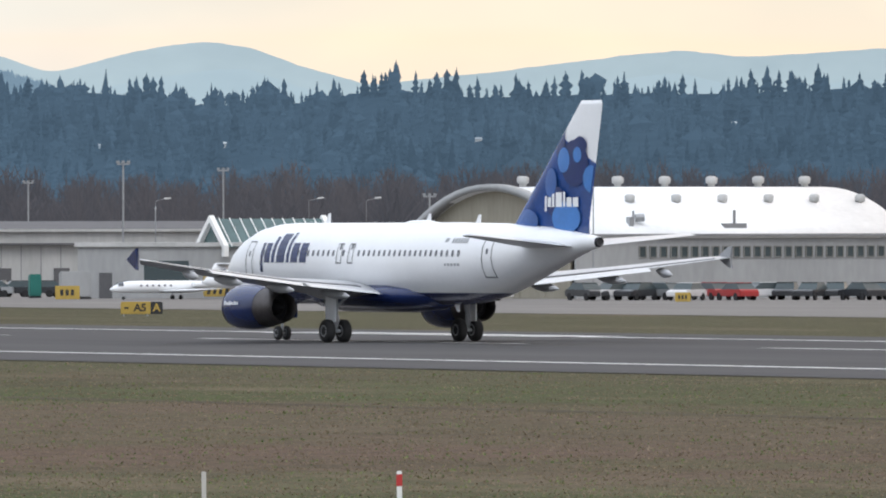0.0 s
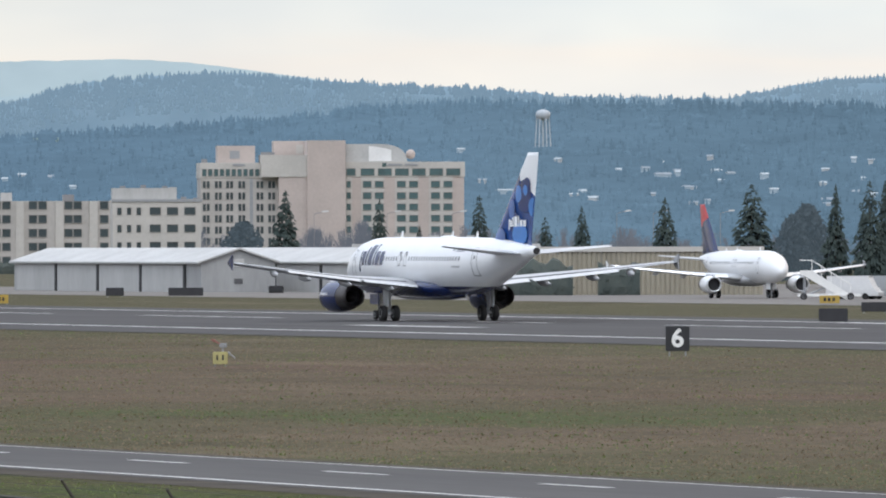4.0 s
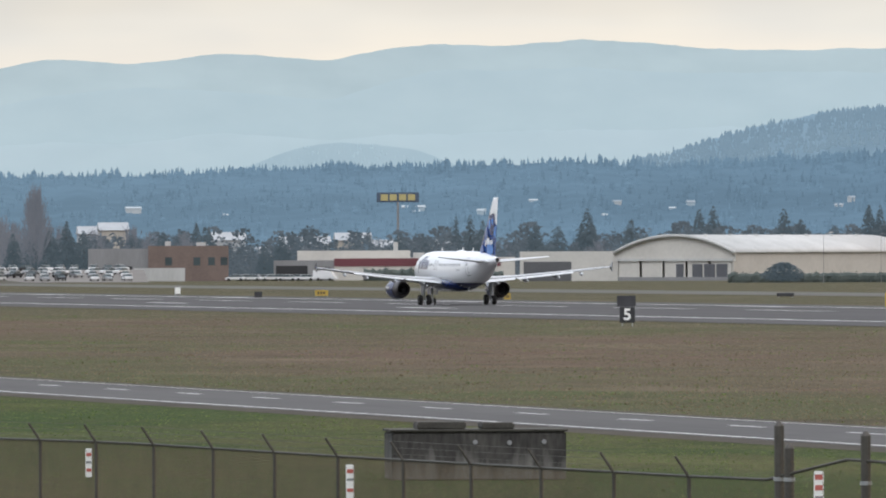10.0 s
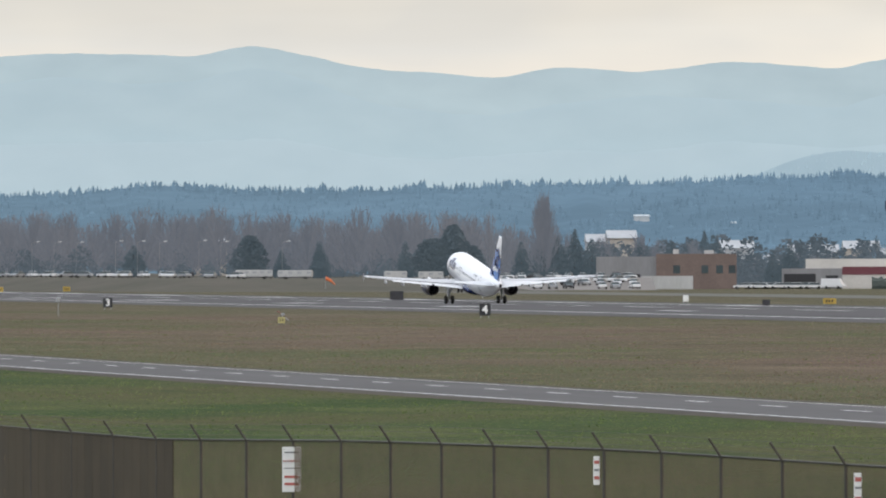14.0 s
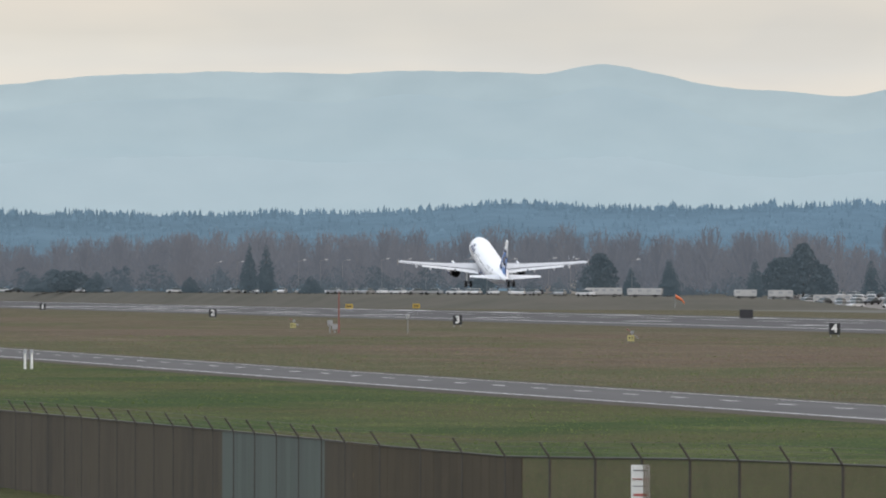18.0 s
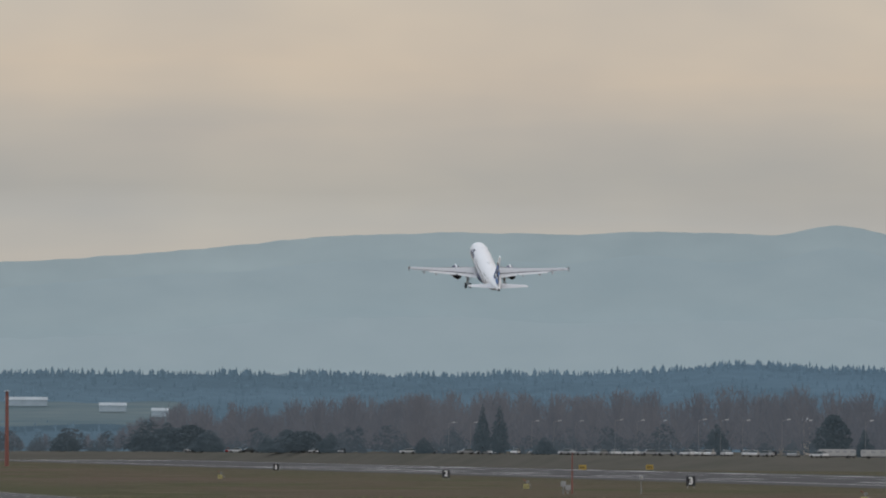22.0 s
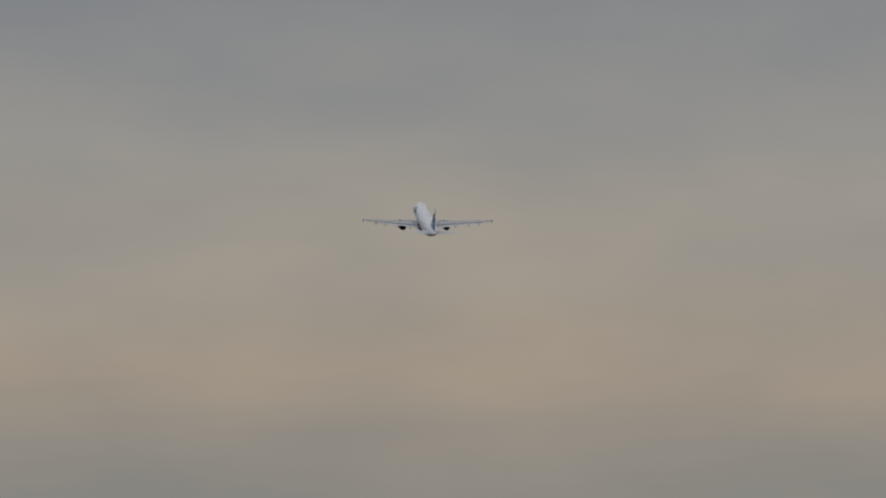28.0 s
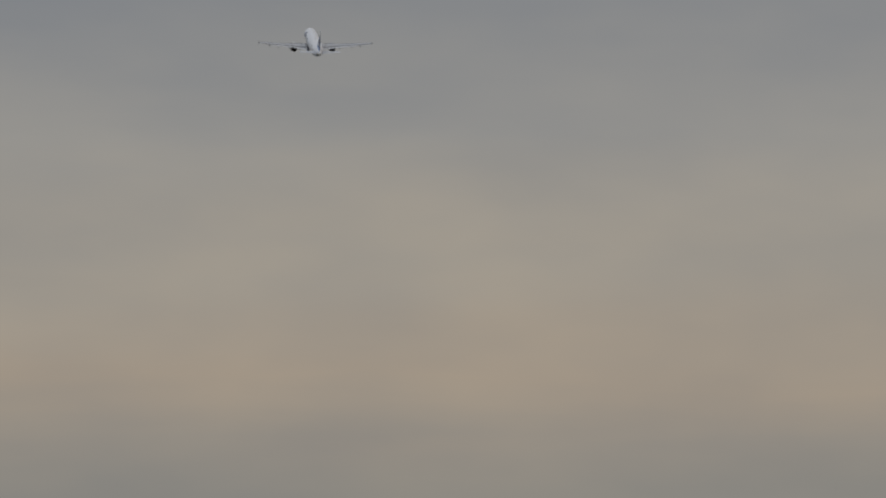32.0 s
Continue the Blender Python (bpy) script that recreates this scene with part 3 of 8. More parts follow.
def crest_trees(table, reach, lo, hi, count, low, high, m, label, seed):
    """Small trees in an uneven line along a far crest, with clearings."""
    rng = random.Random(seed)
    verts, faces = [], []
    for _ in range(count):
        az = rng.uniform(lo, hi)
        u = 15 * rng.random() ** 1.6
        if noise.noise((az * 3, u * .4, seed)) < -.35:
            continue
        r = reach - 6 - 8 * u
        h = rng.uniform(low, high) * (.7 + .7 * abs(noise.noise((az * 11, 1, seed))))
        p = polar(az, r, EYE[2] + r * math.tan(radians(smooth_at(table, az) - .012 * u)) - h * .45)
        w, b, n = h * rng.uniform(.35, .8), len(verts), 5
        for f, q in ((0, .5), (.3, .42), (.35, .26), (.7, .2)):
            for i in range(n):
                a = 2 * math.pi * (i + q) / n
                k = w * q * rng.uniform(.7, 1.3)
                verts.append((p.x + k * math.cos(a), p.y + k * math.sin(a), p.z + h * (f + rng.uniform(-.05, .05))))
        verts.append((p.x, p.y, p.z + h))
        for k in range(3):
            for i in range(n):
                j = (i + 1) % n
                faces.append((b + k * n + i, b + k * n + j, b + (k + 1) * n + j, b + (k + 1) * n + i))
        faces.extend((b + 3 * n + i, b + 3 * n + (i + 1) % n, b + 4 * n) for i in range(n))
    me = bpy.data.meshes.new("crest_trees")
    me.from_pydata(verts, [], faces)
    me.materials.append(m)
    tagged(new("crest_trees", me), label, "woods", "", "stuff")


# crest trees are mostly emission: painted haze that hides their own shading
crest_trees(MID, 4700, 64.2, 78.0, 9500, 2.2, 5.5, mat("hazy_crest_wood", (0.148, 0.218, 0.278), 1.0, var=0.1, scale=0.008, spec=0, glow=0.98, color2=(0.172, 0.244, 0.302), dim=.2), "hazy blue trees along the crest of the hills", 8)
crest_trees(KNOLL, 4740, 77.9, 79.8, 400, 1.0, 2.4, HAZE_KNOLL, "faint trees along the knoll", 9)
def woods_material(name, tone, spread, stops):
    """Wooded slopes with haze put into colour and glow: nearer woods in the south darker, farther ones in the north
    paler; each tree differs a little.
    """
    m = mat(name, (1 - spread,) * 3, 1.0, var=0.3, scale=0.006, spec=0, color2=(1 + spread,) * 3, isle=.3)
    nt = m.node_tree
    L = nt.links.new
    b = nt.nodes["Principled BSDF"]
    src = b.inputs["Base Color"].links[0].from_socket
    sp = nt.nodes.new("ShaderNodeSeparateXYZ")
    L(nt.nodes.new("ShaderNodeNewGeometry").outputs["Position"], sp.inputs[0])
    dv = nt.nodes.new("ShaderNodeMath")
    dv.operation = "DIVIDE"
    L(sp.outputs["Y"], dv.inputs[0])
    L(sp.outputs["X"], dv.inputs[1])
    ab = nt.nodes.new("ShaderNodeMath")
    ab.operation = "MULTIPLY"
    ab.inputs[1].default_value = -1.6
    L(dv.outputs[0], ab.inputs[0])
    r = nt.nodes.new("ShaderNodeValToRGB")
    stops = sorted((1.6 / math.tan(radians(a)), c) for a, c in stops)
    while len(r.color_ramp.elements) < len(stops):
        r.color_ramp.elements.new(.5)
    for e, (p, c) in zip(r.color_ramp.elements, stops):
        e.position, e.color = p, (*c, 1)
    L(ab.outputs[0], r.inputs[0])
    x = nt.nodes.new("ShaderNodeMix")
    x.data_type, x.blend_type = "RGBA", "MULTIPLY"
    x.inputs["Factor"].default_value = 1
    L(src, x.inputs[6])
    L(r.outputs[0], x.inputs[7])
    # emission carries the haze; the diffuse share is cut so little shading shows
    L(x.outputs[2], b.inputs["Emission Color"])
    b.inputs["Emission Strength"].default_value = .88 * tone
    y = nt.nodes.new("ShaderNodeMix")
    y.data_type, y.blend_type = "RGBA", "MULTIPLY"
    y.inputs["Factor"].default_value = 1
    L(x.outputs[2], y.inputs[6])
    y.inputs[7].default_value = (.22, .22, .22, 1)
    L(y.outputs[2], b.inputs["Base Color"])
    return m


# haze tint of the slope at each bearing
SLOPE_HAZE = [(60, (.058, .094, .132)), (65, (.062, .100, .140)), (68, (.098, .156, .206)), (71, (.112, .176, .232)), (74, (.110, .176, .238)), (79, (.122, .192, .256)), (88, (.126, .190, .240))]
WOODS = woods_material("hazed_slope_conifer", 1.0, .13, SLOPE_HAZE)
WOODS_BROAD = woods_material("hazed_slope_wood", 1.06, .08, SLOPE_HAZE)
backdrop("backdrop_woods", NEAR, 4400, 0.03, 0.01, WOODS, "wooded slope tinted blue for haze behind the town", rows=14, depth=900, lo=58, hi=90)
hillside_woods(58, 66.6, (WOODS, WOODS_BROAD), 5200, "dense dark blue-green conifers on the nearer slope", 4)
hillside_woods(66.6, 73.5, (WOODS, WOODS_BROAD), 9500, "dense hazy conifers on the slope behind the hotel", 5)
hillside_woods(73.5, 88, (WOODS, WOODS_BROAD), 14500, "dense conifers paled blue for haze on the farther slope", 6)


def fence_line(x):
    """The fence's line: x along the airfield."""
    return lerp_table([(-420, 18.0), (-300, 24.8), (-235, 27.7), (-162, 38.6), (-120, 44.9)], x)[0]


# ---- the airliner ----
WHITE = mat("white_aircraft_paint", (0.80, 0.81, 0.82), 0.28, var=0.03, scale=0.5, world=False)
NAVY = mat("navy_aircraft_paint", (0.010, 0.022, 0.090), 0.16, var=0.15, scale=0.6, world=False)
FIND = mat("dark_fin_blue", (0.010, 0.028, 0.125), 0.25, var=0.15, scale=0.6, world=False)
FINB = mat("deep_blue_paint", (0.020, 0.066, 0.245), 0.25, var=0.2, scale=0.5, world=False)
TAILW = mat("tailplane_grey", (0.58, 0.59, 0.60), 0.32, var=0.05, scale=0.7, world=False)
BLUE = mat("mid_blue_paint", (0.03, 0.10, 0.32), 0.3, var=0.15, scale=0.6, world=False)
SKYB = mat("light_blue_paint", (0.055, 0.19, 0.50), 0.3, var=0.12, scale=0.6, world=False)
WING = mat("wing_grey", (0.43, 0.44, 0.455), 0.34, var=0.08, scale=0.7, world=False)
LEAD = mat("bare_aluminium", (0.72, 0.73, 0.74), 0.28, 0.9, var=0.05, scale=2, world=False)
TYRE = mat("tyre_rubber", (0.018, 0.018, 0.019), 0.85, var=0.2, scale=4, world=False)
DARK = mat("dark_gap", (0.02, 0.02, 0.023), 0.6, var=0.2, scale=3, world=False)
SLATE = mat("window_smoke", (0.12, 0.125, 0.14), 0.25, var=0.1, scale=3, world=False)
GREYP = mat("grey_paint", (0.30, 0.31, 0.32), 0.5, var=0.1, scale=2, world=False)
OUTLINE = mat("door_outline", (0.12, 0.125, 0.13), 0.5, var=0.1, scale=2, world=False)
HOT = mat("heat_stained_metal", (0.10, 0.09, 0.088), 0.42, 0.7, var=0.3, scale=3, world=False)
REDP = mat("red_paint", (0.45, 0.03, 0.03), 0.4, var=0.15, scale=1, world=False)

HULL = [(0, 0.06, 0.06, 3.37), (0.25, 0.48, 0.5, 3.4), (0.8, 0.88, 0.93, 3.49), (1.6, 1.22, 1.3, 3.61), (2.6, 1.52, 1.62, 3.73), (4, 1.8, 1.9, 3.86), (5.5, 1.93, 2.03, 3.93),
        (7, 1.975, 2.07, 3.95), (24, 1.975, 2.07, 3.95), (26, 1.93, 2.0, 3.99), (28, 1.79, 1.84, 4.13), (30, 1.54, 1.57, 4.34), (32, 1.22, 1.25, 4.57), (34, 0.86, 0.9, 4.79),
        (35.5, 0.58, 0.62, 4.91), (36.6, 0.38, 0.42, 4.99), (37.57, 0.27, 0.28, 5.02)]
GEAR_S = 17.71


def hull_at(s):
    return lerp_table(HULL, s)


def wing_mesh(sections, n=10):
    """sections: leading edge x, y, z, chord, thickness share. A closed aerofoil skin from root to tip."""
    bm = bmnew()
    rings = []
    for x, y, z, c, th in sections:
        up, lo = [], []
        for i in range(n + 1):
            u = (1 - math.cos(math.pi * i / n)) / 2
            t = 5 * th * c * (0.2969 * math.sqrt(u) - 0.126 * u - 0.3516 * u * u + 0.2843 * u ** 3 - 0.1036 * u ** 4)
            camb = 0.02 * c * math.sin(math.pi * u)
            up.append((x + u * c, y, z + camb + t))
            lo.append((x + u * c, y, z + camb - t))
        rings.append(up + lo[-2:0:-1])
    loft(bm, rings)
    return fixn(bm)


def hull_patch(bm, s0, z0, s1, z1, side, off=0.012, mi=0, nz=4, ns=2):
    """A skin that lies on the hull between two stations and two heights."""
    g = []
    for j in range(nz + 1):
        row = []
        for i in range(ns + 1):
            s, z = s0 + (s1 - s0) * i / ns, z0 + (z1 - z0) * j / nz
            rw, rh, zc = hull_at(s)
            q = max(-0.999, min(0.999, (z - zc) / rh))
            row.append(bm.verts.new((s - GEAR_S, side * (rw * math.sqrt(1 - q * q) + off), z)))
        g.append(row)
    for j in range(nz):
        for i in range(ns):
            bm.faces.new((g[j][i], g[j][i + 1], g[j + 1][i + 1], g[j + 1][i])).material_index = mi
    return bm


def wheel(name, parent, x, y, z, r, w, hub):
    bm = bmnew()
    prof = [(-w / 2, r * 0.62), (-w / 2, r * 0.86), (-w * 0.36, r * 0.97), (-w * 0.15, r), (w * 0.15, r), (w * 0.36, r * 0.97), (w / 2, r * 0.86), (w / 2, r * 0.62)]
    loft(bm, [ring(0, dy, 0, rr, rr, 20, "y") for dy, rr in prof])
    e = part(name, fixn(bm), TYRE, parent, "", True)
    e.matrix_basis = pose(x, y, z)
    for sgn in (-1, 1):
        bm = bmnew()
        loft(bm, [ring(0, sgn * (w / 2 - 0.04), 0, r * 0.58, r * 0.58, 14, "y"), ring(0, sgn * (w / 2 + 0.015), 0, r * 0.5, r * 0.5, 14, "y"), ring(0, sgn * (w / 2 - 0.03), 0, r * 0.22, r * 0.22, 14, "y")])
        part("rim", fixn(bm), hub, e)
    return e


WINGS = []


def airliner(name, m, label, tail="dots", flaps=True, simple=False):
    top = empty(name, m, label, "airliner")
    X = -GEAR_S
    # hull, navy below a line along the belly
    n = 36
    bm = bmnew()
    rings = []
    ss = sorted({s for s, *_ in HULL} | {k * 1.5 for k in range(5, 25)})
    for s in ss:
        rw, rh, zc = hull_at(s)
        rings.append(ring(s + X, 0, zc, rw, rh, n, "x", math.pi / n))
    loft(bm, rings)
    fixn(bm)
    bmesh.ops.bisect_plane(bm, geom=bm.verts[:] + bm.edges[:] + bm.faces[:], plane_co=(0, 0, 2.5), plane_no=(0, 0, 1))
    for f in bm.faces:
        c = f.calc_center_median()
        f.material_index = 1 if c.z < 2.5 and tail != "plain" else 0
    part("fuselage", bm, [WHITE, NAVY], top, "white hull with a navy belly", True)
    # belly fairing
    bm = bmnew()
    loft(bm, [[(s + X, w * math.cos(a), 2.35 + hh * math.sin(a)) for a in [2 * math.pi * i / 20 for i in range(20)]] for s, w, hh in
              ((10.3, 1.2, .35), (11.5, 1.9, .72), (13, 2.1, .86), (19, 2.1, .86), (21, 1.85, .74), (22.8, 1.1, .4))])
    part("belly_fairing", fixn(bm), NAVY if tail != "plain" else WING, top, "", True)
    # wings
    for sd, wn in ((-1, "port"), (1, "starboard")):
        sec = [(11.6 + X, 1.5, 2.45, 7.5, .15), (13.2 + X, 3.3, 2.68, 5.9, .13), (15.0 + X, 6.6, 2.98, 4.1, .115), (17.5 + X, 11.6, 3.52, 2.95, .11), (19.9 + X, 16.4, 4.12, 1.75, .105), (20.15 + X, 16.9, 4.18, 1.5, .09)]
        w = part("wing", wing_mesh([(x, sd * y, z, c, t) for x, y, z, c, t in sec]), WING, top, "", True)
        WINGS.append(w)
        # leading edge slats, drooped a little
        bm = bmnew()
        loft(bm, [[(x - 0.10, sd * y, z - .05), (x - .02, sd * y, z + .09), (x + 0.34, sd * y, z + 0.035 + t * c * .5), (x + .2, sd * y, z - .10)] for x, y, z, c, t in sec[1:-1]])
        part("slat", fixn(bm), LEAD, w)
        # flaps lowered for take-off
        for y0, y1 in ((2.3, 6.3), (6.6, 12.6)):
            bm = bmnew()
            rr = []
            for y in (y0, y1):
                k = lerp_table([(a[1], a[0], a[2], a[3]) for a in sec], y)
                te, z, fc = k[0] + k[2], k[1], 0.9 + 0.05 * (12.6 - y)
                rr.append([(te - fc * .45, sd * y, z + .07), (te + fc * .1, sd * y, z + .03), (te + fc * .50, sd * y, z - .13), (te + fc * .1, sd * y, z - .09), (te - fc * .42, sd * y, z - .05)])
            loft(bm, rr)
            part("flap", fixn(bm), TAILW, w, "pale flap, slightly lowered")
        # dark strip laid on the upper skin, painting the shade of the flap gap
        bm = bmnew()
        rr = []
        for y in (2.6, 6.5, 12.5, 16.2):
            k = lerp_table([(a[1], a[0], a[2], a[3], a[4]) for a in sec], y)
            xx = k[0] + k[2] * .80
            zz = k[1] + .03 * k[2] * .6 + k[3] * k[2] * .19
            gw = .08 + .05 * k[2]
            rr.append([(xx, sd * y, zz), (xx + gw, sd * y, zz - .16 * gw), (xx + gw, sd * y, zz - .16 * gw - .06), (xx, sd * y, zz - .06)])
        loft(bm, rr)
        part("spoiler_gap", fixn(bm), DARK, w)
        for y in (4.3, 7.6, 11.0, 13.6):
            k = lerp_table([(a[1], a[0], a[2], a[3]) for a in sec], y)
            te, z = k[0] + k[2], k[1]
            ln = 2.9 if y < 12 else 1.5
            bm = bmnew()
            loft(bm, [ring(te - ln * .66 + ln * u, sd * y, z - .24 - .20 * u, .02 + .20 * math.sin(math.pi * min(1, u * .9 + .06)), .02 + .24 * math.sin(math.pi * min(1, u * .9 + .06)), 10) for u in (0, .12, .3, .55, .8, 1.0)])
            part("flap_fairing", fixn(bm), WING, w, "", True)
        # wingtip fence
        tip = ((20.35, 4.2), (21.35, 4.74), (21.72, 4.78), (21.62, 4.2), (21.72, 3.68), (21.4, 3.70))
        bm = bmnew()
        loft(bm, [[(x + X, sd * (yy + .06 * abs(z - 4.2)), z) for x, z in tip] for yy in (16.92, 16.98)])
        wf = part("wingtip_fence", fixn(bm), GREYP, w, "grey wingtip fence")
        bm = bmnew()
        bm.faces.new([bm.verts.new((x + X, sd * (17.0 + .06 * abs(z - 4.2)), z)) for x, z in tip])
        part("fence_face", bm, NAVY if tail != "plain" else WHITE, wf, "dark blue outer face")
        # engine
        ye, ze = sd * 5.75, 1.86
        bm = bmnew()
        prof = [(10.45, .80), (10.35, .93), (10.5, 1.02), (11.0, 1.11), (11.9, 1.14), (12.9, 1.10), (13.7, 1.01)]
        loft(bm, [ring(s + X, ye, ze, r, r, 28) for s, r in prof], False)
        nac = part("engine_nacelle", fixn(bm), NAVY if tail != "plain" else WHITE, top, "navy engine cowling" if tail != "plain" else "", True)
        bm = bmnew()
        loft(bm, [ring(s + X, ye, ze, r, r, 24) for s, r in ((13.65, 1.0), (14.2, .92), (14.8, .82), (15.25, .74), (15.25, .70), (14.3, .68))], False)
        part("exhaust_nozzle", bm, HOT, nac, "", True)
        nac.matrix_basis = pose(.65, 0, -.1)
        bm = bmnew()
        loft(bm, [ring(s + X, ye, ze, r, r, 16) for s, r in ((14.2, .45), (14.7, .32), (15.15, .05))])
        part("exhaust_cone", fixn(bm), DARK, nac, "", True)
        bm = bmnew()
        loft(bm, [ring(14.3 + X, ye, ze, .74, .74, 20), ring(14.35 + X, ye, ze, .2, .2, 20)])
        part("exhaust_duct", fixn(bm), DARK, nac)
        bm = bmnew()
        loft(bm, [ring(s + X, ye, ze, r, r, 24) for s, r in ((10.46, .79), (11.1, .76))], False)
        loft(bm, [ring(11.1 + X, ye, ze, .78, .78, 24), ring(11.09 + X, ye, ze, .1, .1, 24)])
        part("fan_face", fixn(bm), DARK, nac)
        bm = bmnew()
        loft(bm, [ring(s + X, ye, ze, r, r, 28) for s, r in ((10.46, .79), (10.32, .87), (10.37, .95), (10.52, 1.035))], False)
        part("intake_lip", fixn(bm), LEAD, nac, "bright metal intake lip", True)
        bm = bmnew()
        loft(bm, [[(11.1 + X, ye - .12, 3.0), (11.1 + X, ye + .12, 3.0), (14.9 + X, ye + .16, 3.05), (14.9 + X, ye - .16, 3.05)], [(10.9 + X, ye - .12, 2.7), (10.9 + X, ye + .12, 2.7), (15.4 + X, ye + .12, 2.45), (15.4 + X, ye - .12, 2.45)]])
        part("pylon", fixn(bm), WING if tail == "plain" else WHITE, top)
        if tail != "plain":
            bm = bmnew()
            for k in range(9):
                s0 = 11.0 + .17 * k
                hh = .20 if k in (0, 3, 6) else .14
                pts = []
                for s, dz in ((s0, 0.12), (s0 + .115, 0.12), (s0 + .115, .12 + hh), (s0, .12 + hh)):
                    r = 1.16
                    pts.append(bm.verts.new((s + X, ye + sd * math.sqrt(r * r - dz * dz), ze + dz)))
                bm.faces.new(pts)
            part("web_lettering", bm, WHITE, nac, "plain white bars of lettering")
        # tailplane
        w = part("tailplane", wing_mesh([(31.7 + X, sd * .5, 4.80, 4.2, .10), (32.3 + X, sd * 1.3, 4.87, 3.7, .10), (35.0 + X, sd * 6.15, 5.34, 1.45, .09), (35.15 + X, sd * 6.25, 5.35, 1.2, .05)]), TAILW, top, "", True)
        # cabin windows and doors
        bm = bmnew()
        me = None
        for k in range(39):
            s = 6.6 + .533 * k
            if 4.0 < s < 5.9 or abs(s - 14.75) < .3 or abs(s - 15.95) < .3:
                continue
            bm = bmnew()
            rw, rh, zc = hull_at(s)
            z = 4.48
            pts = []
            for j in range(8):
                a = 2 * math.pi * (j + .5) / 8
                ds, dz = .115 * math.copysign(abs(math.cos(a)) ** .6, math.cos(a)), .165 * math.copysign(abs(math.sin(a)) ** .6, math.sin(a))
                q = (z + dz - zc) / rh
                pts.append(bm.verts.new((ds, sd * (rw * math.sqrt(1 - q * q) + .022), z + dz)))
            if me is None or s > 24.5:
                bm.faces.new(pts)
                ob = part("cabin_window", bm, SLATE, top)
                me = ob.data
                ob.matrix_basis = pose(s + X, 0, 0)
            else:
                bm.free()
                shared("cabin_window", me, top, pose(s + X, 0, 0))
        for s0, s1, z0, z1, dn in ((4.55, 5.4, 3.15, 5.1, "cabin_door"), (28.9, 29.75, 3.25, 5.25, "cabin_door"), (14.45, 15.0, 3.95, 4.97, "overwing_exit"), (15.65, 16.2, 3.95, 4.97, "overwing_exit")):
            bm = bmnew()
            t = .06
            for a, b, c, d in ((s0, z0, s0 + t, z1), (s1 - t, z0, s1, z1), (s0 + t, z0, s1 - t, z0 + t), (s0 + t, z1 - t, s1 - t, z1)):
                hull_patch(bm, a, b, c, d, sd, .03)
            dr = part(dn, bm, OUTLINE, top, "grey outline of a closed door")
            bm = bmnew()
            hull_patch(bm, (s0 + s1) / 2 - .09, (z0 + z1) / 2 + .2, (s0 + s1) / 2 + .09, (z0 + z1) / 2 + .45, sd, .012)
            part("door_window", bm, SLATE, dr)
        if tail != "plain":
            # the name, as plain bars
            bm = bmnew()
            L0 = 6.3
            for w0, w1, lo, hi in ((0, .30, -.45, .95), (.46, 1.06, 0, .95), (1.22, 1.56, 0, 1.25), (1.76, 2.62, 0, 1.4), (2.82, 3.12, 0, 1.45), (3.3, 4.02, 0, .95), (4.22, 4.95, 0, .95)):
                hull_patch(bm, L0 + w0, 4.0 + lo * 1.05, L0 + w1, 4.0 + hi * 1.05, sd, .016)
            part("name_lettering", bm, NAVY, top, "plain navy bars of the airline's name")
            for s0, z0, s1, z1 in [(25.9 + .26 * k, 4.98, 26.08 + .26 * k, 5.23) for k in range(6)] + [(25.2, 5.03, 25.55, 5.23)] + [(25.6 + .3 * k, 3.85, 25.8 + .3 * k, 3.97) for k in range(5)]:
                bm = bmnew()
                hull_patch(bm, s0, z0, s1, z1, sd, .014)
                part("registration_bar", bm, GREYP, top)
    # fin with blots of blue
    bm = wing_mesh([(28.2, -.4, 0, 9.3, .035), (30.3, .55, 0, 7.2, .08), (36.5, 6.25, 0, 2.3, .085), (36.75, 6.5, 0, 2.0, .06)], 14)
    for v in bm.verts:
        x, y, z = v.co
        v.co = (x + X, z, 5.45 + y)
    for f in bm.faces:
        c = f.calc_center_median()
        f.material_index = 0
    bmesh.ops.bisect_plane(bm, geom=bm.verts[:] + bm.edges[:] + bm.faces[:], plane_co=(18.2, 0, 9.8), plane_no=(.42, 0, 1))
    fixn(bm)
    for f in bm.faces:
        c = f.calc_center_median()
        if tail == "plain":
            f.material_index = 2 if (c.z - 9.8) + .42 * (c.x - 18.2) > -1.2 else 1
        else:
            f.material_index = 0 if (c.z - 9.8) + .42 * (c.x - 18.2) > 0 else 1
    fin = part("fin", bm, [WHITE, FINB if tail != "plain" else NAVY, REDP], top, "navy fin with blue blots and a white tip" if tail != "plain" else "blue and red fin", True)
    fin.matrix_basis = pose(-.8, 0, 0)
